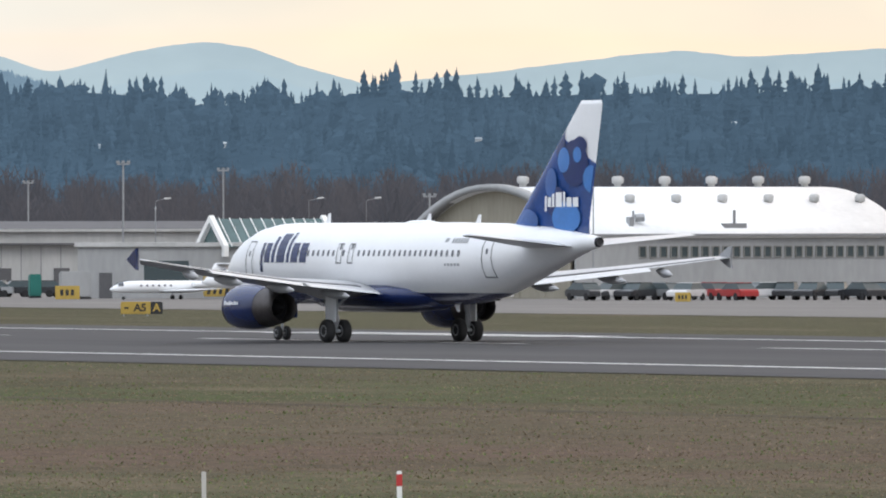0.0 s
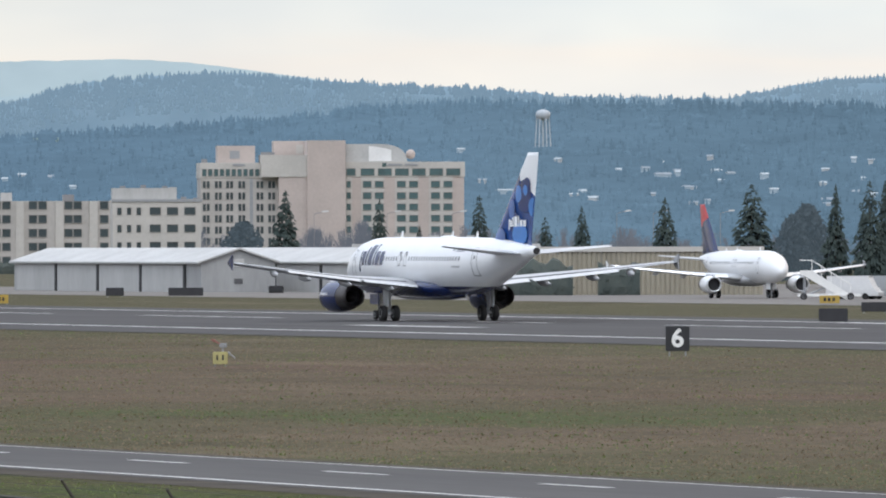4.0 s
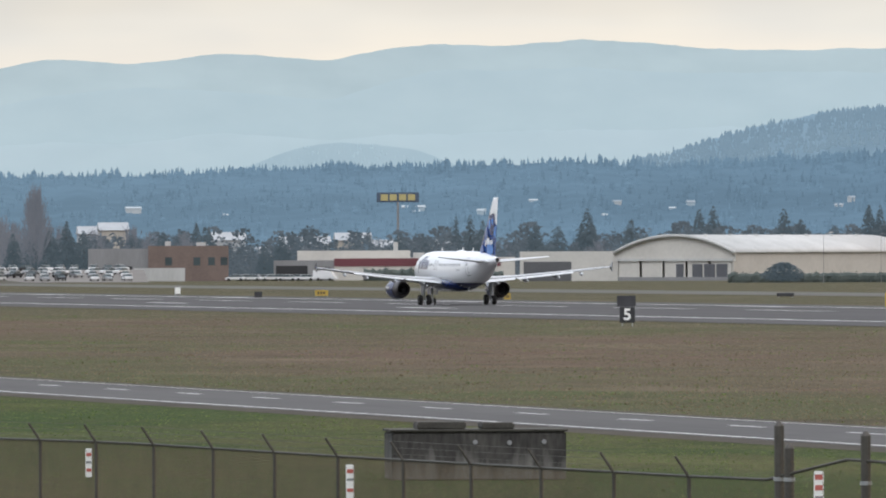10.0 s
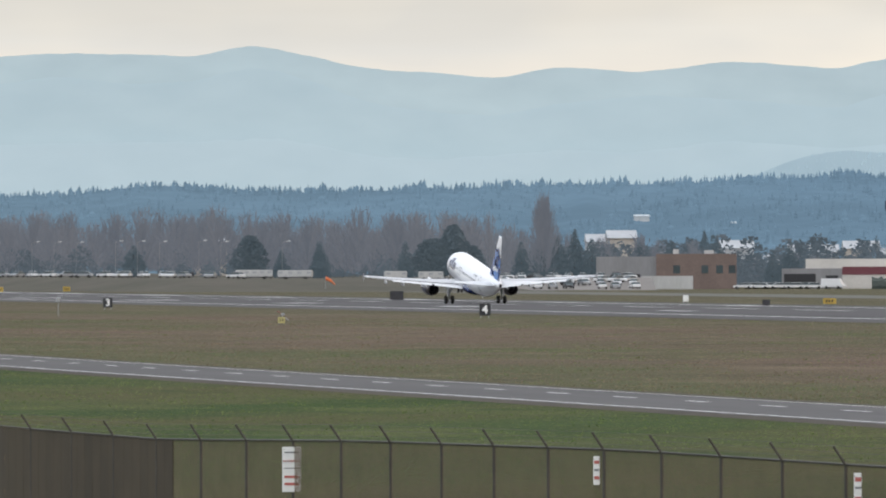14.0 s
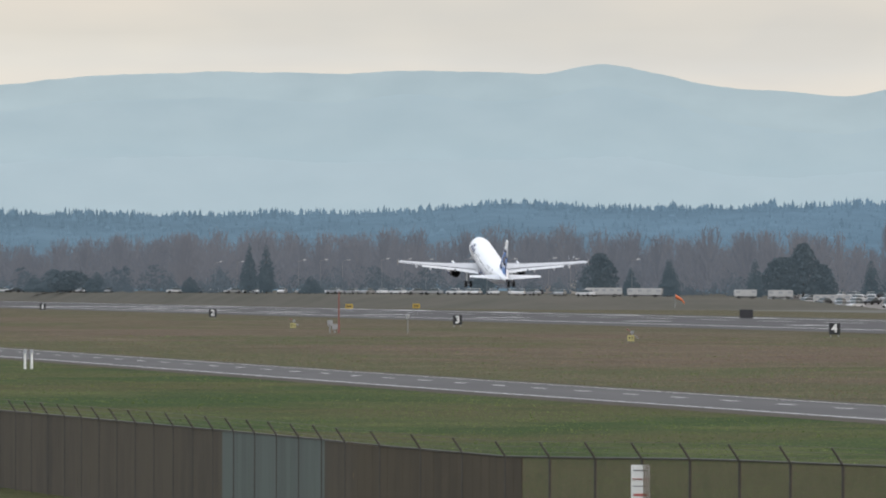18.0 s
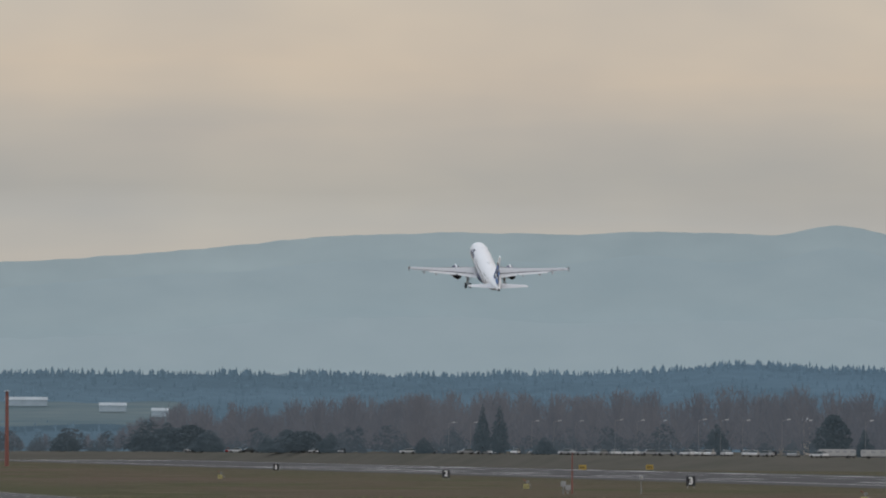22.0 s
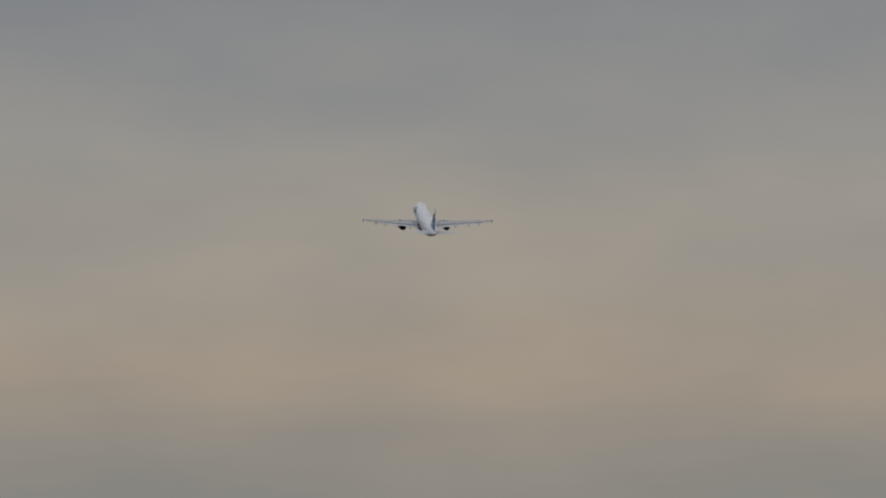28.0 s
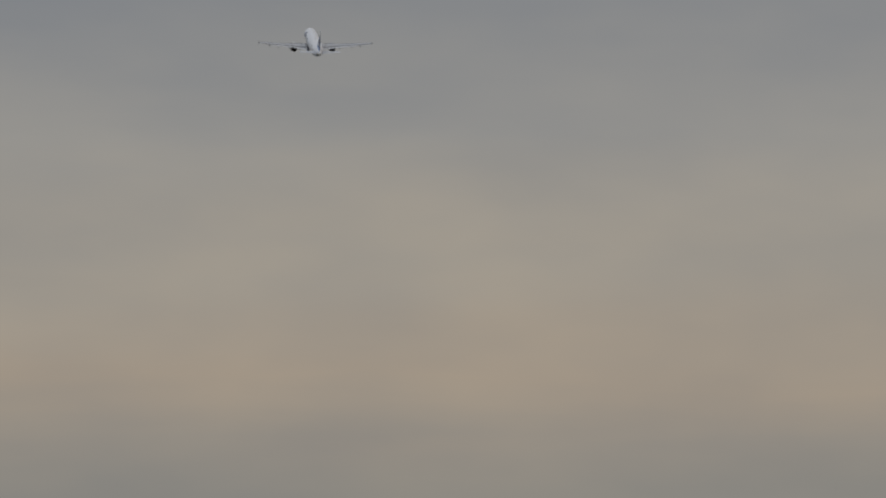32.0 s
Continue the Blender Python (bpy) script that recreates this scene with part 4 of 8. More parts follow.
    if tail != "plain":
        for sd in (-1, 1):
            for s, z, rx, rz, mm, off in ((31.7, 6.05, 1.25, .6, BLUE, .006), (36.3, 8.9, 1.2, 1.15, FIND, .005), (34.9, 9.9, .5, .8, FIND, .006), (36.8, 9.75, .6, .45, FIND, .006), (34.6, 7.0, .9, .75, FIND, .005), (35.5, 6.22, 1.25, .78, SKYB, .011),
                                         (35.3, 9.05, .56, .62, SKYB, .011), (36.55, 9.3, .37, .38, SKYB, .011), (37.75, 8.1, .72, .68, SKYB, .010), (34.1, 7.95, .55, .72, BLUE, .010)):
                bm = bmnew()
                c = bm.verts.new((0, 0, 0))
                pts = []
                for i in range(20):
                    a = 2 * math.pi * i / 20
                    pts.append((s + rx * math.cos(a), z + rz * math.sin(a)))
                vs = []
                for ps, pz in [(s, z)] + pts:
                    u = max(0.0, min(1, (pz - 6.0) / 5.45))
                    le, ch = 30.3 + 5.93 * u, 7.2 - 4.69 * u
                    q = min(.97, max(.04, (ps - le) / ch))
                    ps = le + q * ch
                    th = 5 * .083 * ch * (0.2969 * math.sqrt(q) - 0.126 * q - 0.3516 * q * q + 0.2843 * q ** 3 - 0.1036 * q ** 4)
                    vs.append((ps + X, sd * (th + off), pz))
                c.co = vs[0]
                rim = [bm.verts.new(p) for p in vs[1:]]
                mid = [bm.verts.new(tuple((a + b) / 2 if k != 1 else 0 for k, (a, b) in enumerate(zip(vs[0], p)))) for p in vs[1:]]
                for v in mid:
                    ps, pz = v.co.x - X, v.co.z
                    u = max(0.0, min(1, (pz - 6.0) / 5.45))
                    le, ch = 30.3 + 5.93 * u, 7.2 - 4.69 * u
                    q = min(.97, max(.04, (ps - le) / ch))
                    v.co.y = sd * (5 * .083 * ch * (0.2969 * math.sqrt(q) - 0.126 * q - 0.3516 * q * q + 0.2843 * q ** 3 - 0.1036 * q ** 4) + off)
                for i in range(20):
                    j = (i + 1) % 20
                    bm.faces.new((c, mid[i], mid[j]))
                    bm.faces.new((mid[i], rim[i], rim[j], mid[j]))
                part("fin_blot", bm, mm, fin)
            bm = bmnew()
            for w0, w1, lo, hi in ((0, .14, -.35, .85), (.22, .48, 0, .75), (.56, .74, 0, 1.05), (.84, 1.3, 0, 1.15), (1.4, 1.55, 0, 1.2), (1.66, 2.02, 0, .75), (2.12, 2.5, 0, .75)):
                pts = []
                for ps, pz in ((33.6 + w0 * 1.2, lo), (33.6 + w1 * 1.2, lo), (33.6 + w1 * 1.2, hi), (33.6 + w0 * 1.2, hi)):
                    pz = 6.75 + pz * .62
                    u = (pz - 6.0) / 5.45
                    le, ch = 30.3 + 5.93 * u, 7.2 - 4.69 * u
                    q = min(.97, max(.04, (ps - le) / ch))
                    th = 5 * .083 * ch * (0.2969 * math.sqrt(q) - 0.126 * q - 0.3516 * q * q + 0.2843 * q ** 3 - 0.1036 * q ** 4)
                    pts.append(bm.verts.new((ps + X, sd * (th + .02), pz)))
                bm.faces.new(pts)
            part("fin_lettering", bm, WHITE, fin, "plain white bars of lettering")
    # tail cone outlet
    bm = bmnew()
    loft(bm, [ring(37.55 + X, 0, 5.02, .25, .26, 16), ring(37.75 + X, 0, 5.03, .21, .22, 16), ring(37.7 + X, 0, 5.03, .12, .12, 16)])
    part("auxiliary_outlet", fixn(bm), DARK, top)
    # aerials and the dome on the roof
    for s, hgt, up in ((9.8, .5, 1), (20.3, .45, 1), (25.4, .4, 1), (23.2, .35, -1)):
        bm = bmnew()
        z = 3.95 + up * 2.05
        loft(bm, [[(s + X, -.03, z), (s + .45 + X, -.03, z), (s + .45 + X, .03, z), (s + X, .03, z)], [(s + .3 + X, -.015, z + up * hgt), (s + .5 + X, -.015, z + up * hgt), (s + .5 + X, .015, z + up * hgt), (s + .3 + X, .015, z + up * hgt)]])
        part("aerial", fixn(bm), WHITE, top)
    bm = bmnew()
    loft(bm, [[(s + X, w * math.cos(a), 5.95 + hh * math.sin(a)) for a in [math.pi * i / 10 for i in range(11)]] for s, w, hh in ((18.2, .1, .08), (19.0, .40, .17), (20.4, .42, .19), (21.6, .1, .08))], True, 0, True)
    part("roof_dome", fixn(bm), WHITE, top, "", True)
    # undercarriage; each leg turns about its hinge
    legs = []
    for sd in (-1, 1):
        bm = bmnew()
        tube(bm, (0, 0, .1), (0, 0, -1.2), .17, .15, 10)
        tube(bm, (0, 0, -1.0), (0, 0, -2.15), .10, .10, 10)
        tube(bm, (0, -.62, -2.14), (0, .62, -2.14), .09, .09, 8)
        tube(bm, (0, -sd * .1, -.9), (0, -sd * 1.35, .1), .07, .06, 8)
        tube(bm, (.12, 0, -1.1), (.34, 0, -1.6), .05, .05, 6)
        tube(bm, (.34, 0, -1.6), (.1, 0, -2.05), .05, .05, 6)
        leg = part("main_gear_leg", fixn(bm), WING, top, "grey landing gear leg")
        leg.matrix_basis = pose(0, sd * 3.795, 2.72)
        for dy in (-.465, .465):
            wheel("wheel", leg, 0, dy, -2.14, .58, .42, GREYP)
        bm = bmnew()
        box(bm, -.55, sd * .22, -1.7, .5, sd * .27, .1)
        part("gear_door", fixn(bm), WHITE, leg)
        legs.append(leg)
    bm = bmnew()
    tube(bm, (0, 0, .1), (0, 0, -.9), .12, .10, 10)
    tube(bm, (0, 0, -.8), (0, 0, -1.62), .075, .075, 8)
    tube(bm, (0, -.3, -1.61), (0, .3, -1.61), .06, .06, 8)
    tube(bm, (0, 0, -.7), (-.9, 0, .1), .05, .05, 6)
    leg = part("nose_gear_leg", fixn(bm), WING, top, "grey nose gear leg")
    leg.matrix_basis = pose(5.07 + X, 0, 1.98)
    for dy in (-.25, .25):
        wheel("wheel", leg, 0, dy, -1.61, .37, .22, GREYP)
    legs.append(leg)
    for sd in (-1, 1):
        bm = bmnew()
        box(bm, 4.2 + X, sd * .34, 1.15, 6.0 + X, sd * .38, 1.9)
        part("nose_gear_door", fixn(bm), WHITE if tail == "plain" else NAVY, top)
    return top, legs


JET, JET_LEGS = airliner("airliner", pose(-493, 251, 0.03), "white twin-engine airliner with a navy belly and blue patterned fin")

# ---- airport buildings; x runs along the runway, y away from it ----
SHEETW = mat("white_sheet_metal", (0.32, 0.325, 0.325), 0.55, var=0.12, scale=0.25, stretch=(1, 1, 0.3))
ROOFW = mat("white_roof", (0.80, 0.80, 0.79), 0.5, var=0.08, scale=0.2)
ROOFD = mat("dull_white_roof", (0.46, 0.46, 0.45), 0.6, var=0.14, scale=0.2)
DOORW = mat("off_white_doors", (0.42, 0.42, 0.41), 0.6, var=0.12, scale=0.3, stretch=(1, 1, .2))
GREYW = mat("grey_cladding", (0.085, 0.088, 0.10), 0.6, var=0.12, scale=0.3, stretch=(1, 1, 0.2))
LGREY = mat("light_grey_cladding", (0.21, 0.21, 0.215), 0.6, var=0.12, scale=0.3, stretch=(1, 1, 0.2))
TAN = mat("tan_panel", (0.30, 0.275, 0.215), 0.7, var=0.15, scale=0.3, stretch=(1, 1, 0.2))
BEIGE = mat("beige_render", (0.44, 0.415, 0.385), 0.85, var=0.10, scale=0.15)
PINK = mat("pinkish_render", (0.48, 0.415, 0.38), 0.85, var=0.08, scale=0.15)
CREAM = mat("pale_render", (0.50, 0.48, 0.445), 0.85, var=0.08, scale=0.15)
GLASSD = mat("dark_glass", (0.045, 0.06, 0.064), 0.28, spec=.3, var=0.25, scale=0.3, rnd=0.3)
GLASSG = mat("green_glass", (0.070, 0.125, 0.130), 0.18, var=0.2, scale=0.4)
ROOFG = mat("grey_roofing", (0.095, 0.095, 0.10), 0.8, var=0.12, scale=0.2)
MAROON = mat("maroon_band", (0.13, 0.035, 0.045), 0.6, var=0.1, scale=0.3)
YELLOW = mat("yellow_sign_face", (0.42, 0.29, 0.055), 0.55, var=0.12, scale=1.5)
BLACKP = mat("black_paint", (0.02, 0.021, 0.024), 0.6, var=0.2, scale=2)
WHITEP = mat("white_paint", (0.78, 0.78, 0.76), 0.6, var=0.06, scale=2)
STEEL = mat("galvanised_steel", (0.33, 0.34, 0.35), 0.5, 0.6, var=0.15, scale=4)
RUST = mat("dull_red_paint", (0.22, 0.085, 0.07), 0.6, var=0.15, scale=2)
ORANGE = mat("orange_paint", (0.65, 0.16, 0.05), 0.6, var=0.1, scale=1)
TEAL = mat("teal_plastic", (0.02, 0.16, 0.13), 0.5, var=0.1, scale=1)


def site(bearing, reach, turn=0.0, z=0.0):
    """A place seen at a bearing and distance: x to the camera's right, y away from it."""
    return Matrix.Translation(polar(bearing, reach, z + bank_z(bearing, reach))) @ pose(0, 0, 0, 0, 0, bearing + turn)


def bpart(name, boxes, m, parent, label=""):
    bm = bmnew()
    for b in boxes:
        box(bm, *b)
    return part(name, fixn(bm), m, parent, label)


def bevelled(name, b, m, parent, label="", w=0.05):
    bm = bmnew()
    box(bm, *b)
    fixn(bm)
    bmesh.ops.bevel(bm, geom=bm.edges[:], offset=w, segments=2, affect="EDGES")
    return part(name, bm, m, parent, label)


FRAME = mat("window_frame", (0.22, 0.215, 0.20), 0.7, var=0.1)
WIN = {}


def window(parent, x, y, z, w, h, axis="x", m=None, depth=0.12):
    """A window with a frame and a recessed pane on a wall; axis: the direction along the wall."""
    key = (round(w, 2), round(h, 2), axis, m)
    if key not in WIN:
        fr, pn = bmnew(), bmnew()
        t = min(0.12, w * 0.1)
        for a, b, c, d in ((-w / 2, 0, -w / 2 + t, h), (w / 2 - t, 0, w / 2, h), (-w / 2 + t, 0, w / 2 - t, t), (-w / 2 + t, h - t, w / 2 - t, h)):
            box(fr, a, -depth, b, c, 0.05, d) if axis == "x" else box(fr, -0.05, a, b, depth, c, d)
        box(pn, -w / 2 + t, -0.03, t, w / 2 - t, 0.02, h - t) if axis == "x" else box(pn, -0.02, -w / 2 + t, t, 0.03, w / 2 - t, h - t)
        a = part("window", fixn(fr), FRAME, parent)
        p = part("pane", fixn(pn), m or GLASSD, a)
        WIN[key] = (a.data, p.data)
        a.matrix_basis = pose(x, y, z)
        return a
    fm, pm = WIN[key]
    a = shared("window", fm, parent, pose(x, y, z))
    shared("pane", pm, a, pose(0, 0, 0))
    return a


def vault(bm, x0, x1, y0, y1, eave, crest, n=16, thick=0.35, axis="y"):
    """A barrel roof over a rectangle, its ridge along an axis."""
    w0, w1 = (x0, x1) if axis == "y" else (y0, y1)
    mid, half, rise = (w0 + w1) / 2, (w1 - w0) / 2, crest - eave
    rad = (half * half + rise * rise) / (2 * rise)
    a = math.asin(min(1, half / rad))
    outer, inner = [], []
    for i in range(n + 1):
        th = -a + 2 * a * i / n
        outer.append((mid + rad * math.sin(th), crest - rad + rad * math.cos(th)))
        inner.append((mid + (rad - thick) * math.sin(th), crest - rad + (rad - thick) * math.cos(th)))
    prof = outer + inner[::-1]
    ends = [[(u, y, z) if axis == "y" else (y, u, z) for u, z in prof] for y in ((y0, y1) if axis == "y" else (x0, x1))]
    loft(bm, ends)
    return outer


def arch_hangar():
    """The white vaulted hangar with roof ventilators and a lit row of windows."""
    top = empty("arched_hangar", pose(-801, 424, 0), "white vaulted hangar with roof ventilators and a window row", "hangar")
    W, D, E, C = 29.0, 31.0, 5.3, 9.35
    bm = bmnew()
    out = vault(bm, -W - 0.4, 0.4, -0.5, D + 0.5, E, C)
    part("roof", fixn(bm), ROOFW, top, "white curved metal roof", True)
    for b in ((-0.3, 0, 0, 0, D, E), (-W, 0, 0, -W + 0.3, D, E), (-W + .3, D - 0.3, 0, -.3, D, E)):
        bpart("wall", [b], SHEETW, top)
    for yy in (0.25, D - 0.5):
        bm = bmnew()
        fr = [(u, z - 0.1) for u, z in out]
        loft(bm, [[(u, yy, z) for u, z in fr] + [(0, yy, E - .2), (-W, yy, E - .2)][:0] + [(fr[-1][0], yy, E - .3), (fr[0][0], yy, E - .3)], [(u, yy + .2, z) for u, z in fr] + [(fr[-1][0], yy + .2, E - .3), (fr[0][0], yy + .2, E - .3)]])
        part("gable", fixn(bm), TAN, top, "tan arched gable")
    bm = bmnew()
    n = len(out)
    mid = -W / 2
    ring0 = [[(mid + (u - mid) * k, y, E + (z - E) * k + (0.12 if k > 1 else 0)) for u, z in out] for k, y in ((1.03, -.7), (1.03, .1), (.93, .1), (.93, -.7))]
    loft(bm, [[r[i] for r in ring0] for i in range(n)])
    part("arch_trim", fixn(bm), SHEETW, top, "pale grey rim of the arch", True)
    for k in range(6):
        x0 = -W + 1 + k * 4.5
        bpart("hangar_door", [(x0, 0.02, 0, x0 + 4.4, 0.2, E - 0.4)], TAN, top)
    bpart("door_header", [(-W, -0.1, E - 0.4, 0, 0.25, E + 0.3)], LGREY, top)
    for k in range(24):
        window(top, 0.02, 6.2 + k * .985, 3.42, .68, .95, "y", GLASSD)
    bpart("eave_gutter", [(0.3, -0.4, E - 0.12, 0.55, D + 0.4, E + 0.08)], LGREY, top)
    for k in range(7):
        for dx, sc in ((0, 1.0), (8.6, 0.85)):
            bm = bmnew()
            z = C - (0 if dx == 0 else 1.55)
            x, y = -W / 2 + dx, (2.65 + 4.5 * k) if dx == 0 else (3.8 + 4.4 * k)
            loft(bm, [ring(x, y, z + a, r * sc, r * sc, 12, "z") for a, r in ((-.3, .3), (.25, .3), (.3, .48), (.75, .52), (.9, .3))])
            part("roof_ventilator", fixn(bm), DOORW, top, "", True)
    bm = bmnew()
    tube(bm, (-1.2, 6, 5.4), (-1.2, 6, 7.3), .10, .10, 8)
    tube(bm, (-1.2, 6.2, 6.7), (-1.0, 6.9, 6.75), .34, .34, 12)
    box(bm, -1.5, 5.5, 5.9, -.9, 5.9, 6.8)
    box(bm, -2.0, 4.9, 5.5, -.4, 7.6, 5.62)
    part("roof_aerial", fixn(bm), STEEL, top)
    bm = bmnew()
    tube(bm, (-1.3, 15.6, 5.9), (-1.3, 15.6, 7.35), .13, .13, 8)
    box(bm, -1.9, 14.3, 5.45, -.6, 16.4, 6.25)
    box(bm, -1.7, 16.7, 5.45, -.8, 17.4, 5.95)
    part("roof_plant", fixn(bm), LGREY, top)


arch_hangar()


def grey_hangar():
    """The dark grey hangar with a lit gable and a lean-to."""
    top = empty("grey_hangar", pose(-988, 402, 0), "dark grey gabled hangar with a pale roof and sliding doors", "hangar")
    W, D, E, C = 37.0, 43.0, 8.3, 10.2
    bm = bmnew()
    ym = D * 0.52
    loft(bm, [[(x, 0, 0), (x, D, 0), (x, D, E), (x, ym, C - .15), (x, 0, E)] for x in (-W, 0)])
    part("wall", fixn(bm), GREYW, top)
    bm = bmnew()
    loft(bm, [[(x, -.4, E - .05), (x, ym, C), (x, D + .4, E - .05), (x, D + .4, E + .2), (x, ym, C + .25), (x, -.4, E + .2)] for x in (-W - .3, .35)])
    part("roof", fixn(bm), ROOFD, top, "pale metal roof")
    # sliding doors in the gable, below a dark header
    bm = bmnew()
    box(bm, -0.02, 6.0, 0, 0.06, 41.0, 6.1)
    part("door_frame", fixn(bm), BLACKP, top)
    for k in range(6):
        y0 = 6.1 + k * 5.8
        d = bpart("sliding_door", [(0.05, y0, 0.05, 0.2, y0 + 5.7, 6.0)], LGREY, top, "light grey sliding door panel")
        for j in range(3):
            bm = bmnew()
            box(bm, 0.2, y0 + 1.0 + j * 1.2, 1.5, 0.23, y0 + 2.0 + j * 1.2, 2.1)
            part("door_window", fixn(bm), GLASSD, d)
    for k in range(14):
        bpart("cladding_seam", [(-W + 2.6 * k + .5, -0.05, 0, -W + 2.6 * k + .58, 0.02, E)], BLACKP, top)
    # the firm's name as plain bars, with a red and white flash
    bm = bmnew()
    x = -24.2
    for w in (.9, .5, .35, 1.1, .95, .9, 1.0, 1.0, 1.05, .85, .85):
        box(bm, x, -0.14, 6.3, x + w, -0.02, 7.7)
        x += w + .32
    part("lettering_bars", fixn(bm), WHITEP, top, "plain white bars of a name")
    bpart("sign_flash", [(-24.6, -.12, 5.2, -22.8, -.02, 6.0), (-19.6, -.12, 5.55, -12.5, -.02, 6.0)], RUST, top, "red flash")
    bpart("sign_flash", [(-22.6, -.12, 5.4, -19.8, -.02, 5.95), (-15.5, -.12, 5.0, -11.8, -.02, 5.25)], WHITEP, top, "white flash")
    bpart("notice_panel", [(-4.4, -.15, 6.5, -1.4, -.02, 7.6)], WHITEP, top, "white notice panel")
    bpart("notice_panel", [(-5.2, -.16, 6.6, -4.4, -.02, 7.4)], RUST, top, "red notice panel")
    bpart("number_panel", [(-3.4, -.15, 4.6, -2.2, -.02, 6.2)], LGREY, top, "grey panel of plain bars")
    bpart("flood_lamp", [(-1.4, -.5, 7.7, -.8, -.02, 8.0)], WHITEP, top)
    # lean-to and side shed
    bpart("lean_to", [(-42, -8, 0, -1.2, -.05, 3.35)], GREYW, top)
    bpart("lean_to_roof", [(-42.5, -8.6, 3.35, -.8, -.06, 3.6)], ROOFD, top, "thin white roof edge")
    for k in range(6):
        bpart("lean_to_door", [(-38 + 6 * k, -8.06, 0, -36.4 + 6 * k, -7.98, 2.2)], BLACKP, top)
    bpart("side_shed", [(-W - 22, 4, 0, -W - .05, 26, 6.1)], GREYW, top)
    bpart("side_shed_roof", [(-W - 22.3, 3.6, 6.1, -W - .04, 26.3, 6.35)], ROOFG, top)


grey_hangar()


def pale_terminal():
    top = empty("low_hangar", pose(-930, 415, 0), "low pale grey hangar with a shallow grey roof", "hangar")
    D, E = 41.0, 5.75
    bpart("wall", [(-14, 0, 0, 0, D, E)], DOORW, top)
    bm = bmnew()
    loft(bm, [[(-14.4, y, E), (.4, y, E), (.4, y, E + .22), (-7, y, E + .95), (-14.4, y, E + .22)] for y in (-.4, D + .4)])
    part("roof", fixn(bm), ROOFG, top, "shallow grey roof")
    bpart("eave_trim", [(.4, -.4, E - .05, .5, D + .4, E + .2)], DOORW, top, "pale eave trim")
    bpart("canopy", [(0, 14, E - 1.3, .9, D, E - 1.1)], ROOFG, top)
    for k in range(4):
        bpart("hangar_door", [(.02, .6 + 3.2 * k, 0, .14, 3.6 + 3.2 * k, 4.8)], LGREY if k % 2 else SHEETW, top, "pale sliding door")
    for k in range(13):
        bpart("wall_seam", [(0, 14.5 + 2.05 * k, 0, .03, 14.58 + 2.05 * k, 4.4)], LGREY, top)
    for k, y in enumerate((16, 22, 29, 35)):
        bpart("service_door", [(.02, y, 0, .1, y + 1.6, 2.3)], ROOFG, top)
    bpart("low_annex", [(-16, -7, 0, 1, -.45, 4.6)], DOORW, top, "low white annexe")
    bpart("annex_roof", [(-16.4, -7.5, 4.6, 1.5, -.45, 4.95)], ROOFG, top, "dark flat roof")
    bpart("dark_opening", [(1.0, -6.2, 0, 1.08, -3.6, 2.6)], BLACKP, top)
    bpart("annex_door", [(-14.6, -7.06, 0, -13.5, -6.98, 2.2)], ROOFG, top)
    for x in (-11.5, -8.5, -5.5):
        bpart("annex_window", [(x, -7.05, 1.4, x + 1.5, -6.98, 2.5)], GLASSD, top)


pale_terminal()


def glass_roof_hall():
    top = empty("glazed_hall", site(63.72, 930, 0), "low white hall with a glazed green gable roof", "building")
    bpart("wall", [(-16, 0, 0, 8.5, 12, 4.4)], SHEETW, top)
    bpart("flat_roof", [(-16.3, -.3, 4.4, 8.8, 12, 4.75)], ROOFD, top)
    bpart("glass_wall", [(-1.5, -.1, 0.2, 6.0, -.02, 4.3)], GLASSG, top)
    bm = bmnew()
    loft(bm, [[(x, 0, 4.8), (x, 5.2, 4.8), (x, 2.6, 7.2)] for x in (-5.0, 5.2)])
    bpart("clerestory", [(-3.4, 1.2, 4.2, 5.4, 6.0, 4.6)], WHITEP, top)
    g = part("glazed_roof", fixn(bm), GLASSG, top, "green glass gable roof")
    g.matrix_basis = pose(1.1, 1.5, -.45, 0, 0, 26)
    for k in range(10):
        x = -4.5 + k * 1.0
        bm = bmnew()
        tube(bm, (x, -.04, 4.85), (x, 2.58, 7.25), .055, .055, 4)
        part("glazing_bar", fixn(bm), WHITEP, g)
    for x in (-5.4, 5.2):
        bm = bmnew()
        loft(bm, [[(q, -.3, 4.0), (q, .15, 4.0), (q, .15, 4.75), (q, 2.6, 6.95), (q, 5.05, 4.75), (q, 5.05, 4.0), (q, 5.5, 4.0), (q, 5.5, 4.95), (q, 2.6, 7.5), (q, -.3, 4.95)] for q in (x, x + .45)])
        part("gable_frame", fixn(bm), WHITEP, g, "thick white gable frame")
    bpart("dark_opening", [(-10.4, -.06, 1.4, -6.6, -.01, 3.2)], GLASSD, top)
    bpart("service_door", [(-14.2, -.06, 0, -13.1, -.01, 2.2)], ROOFG, top)


glass_roof_hall()


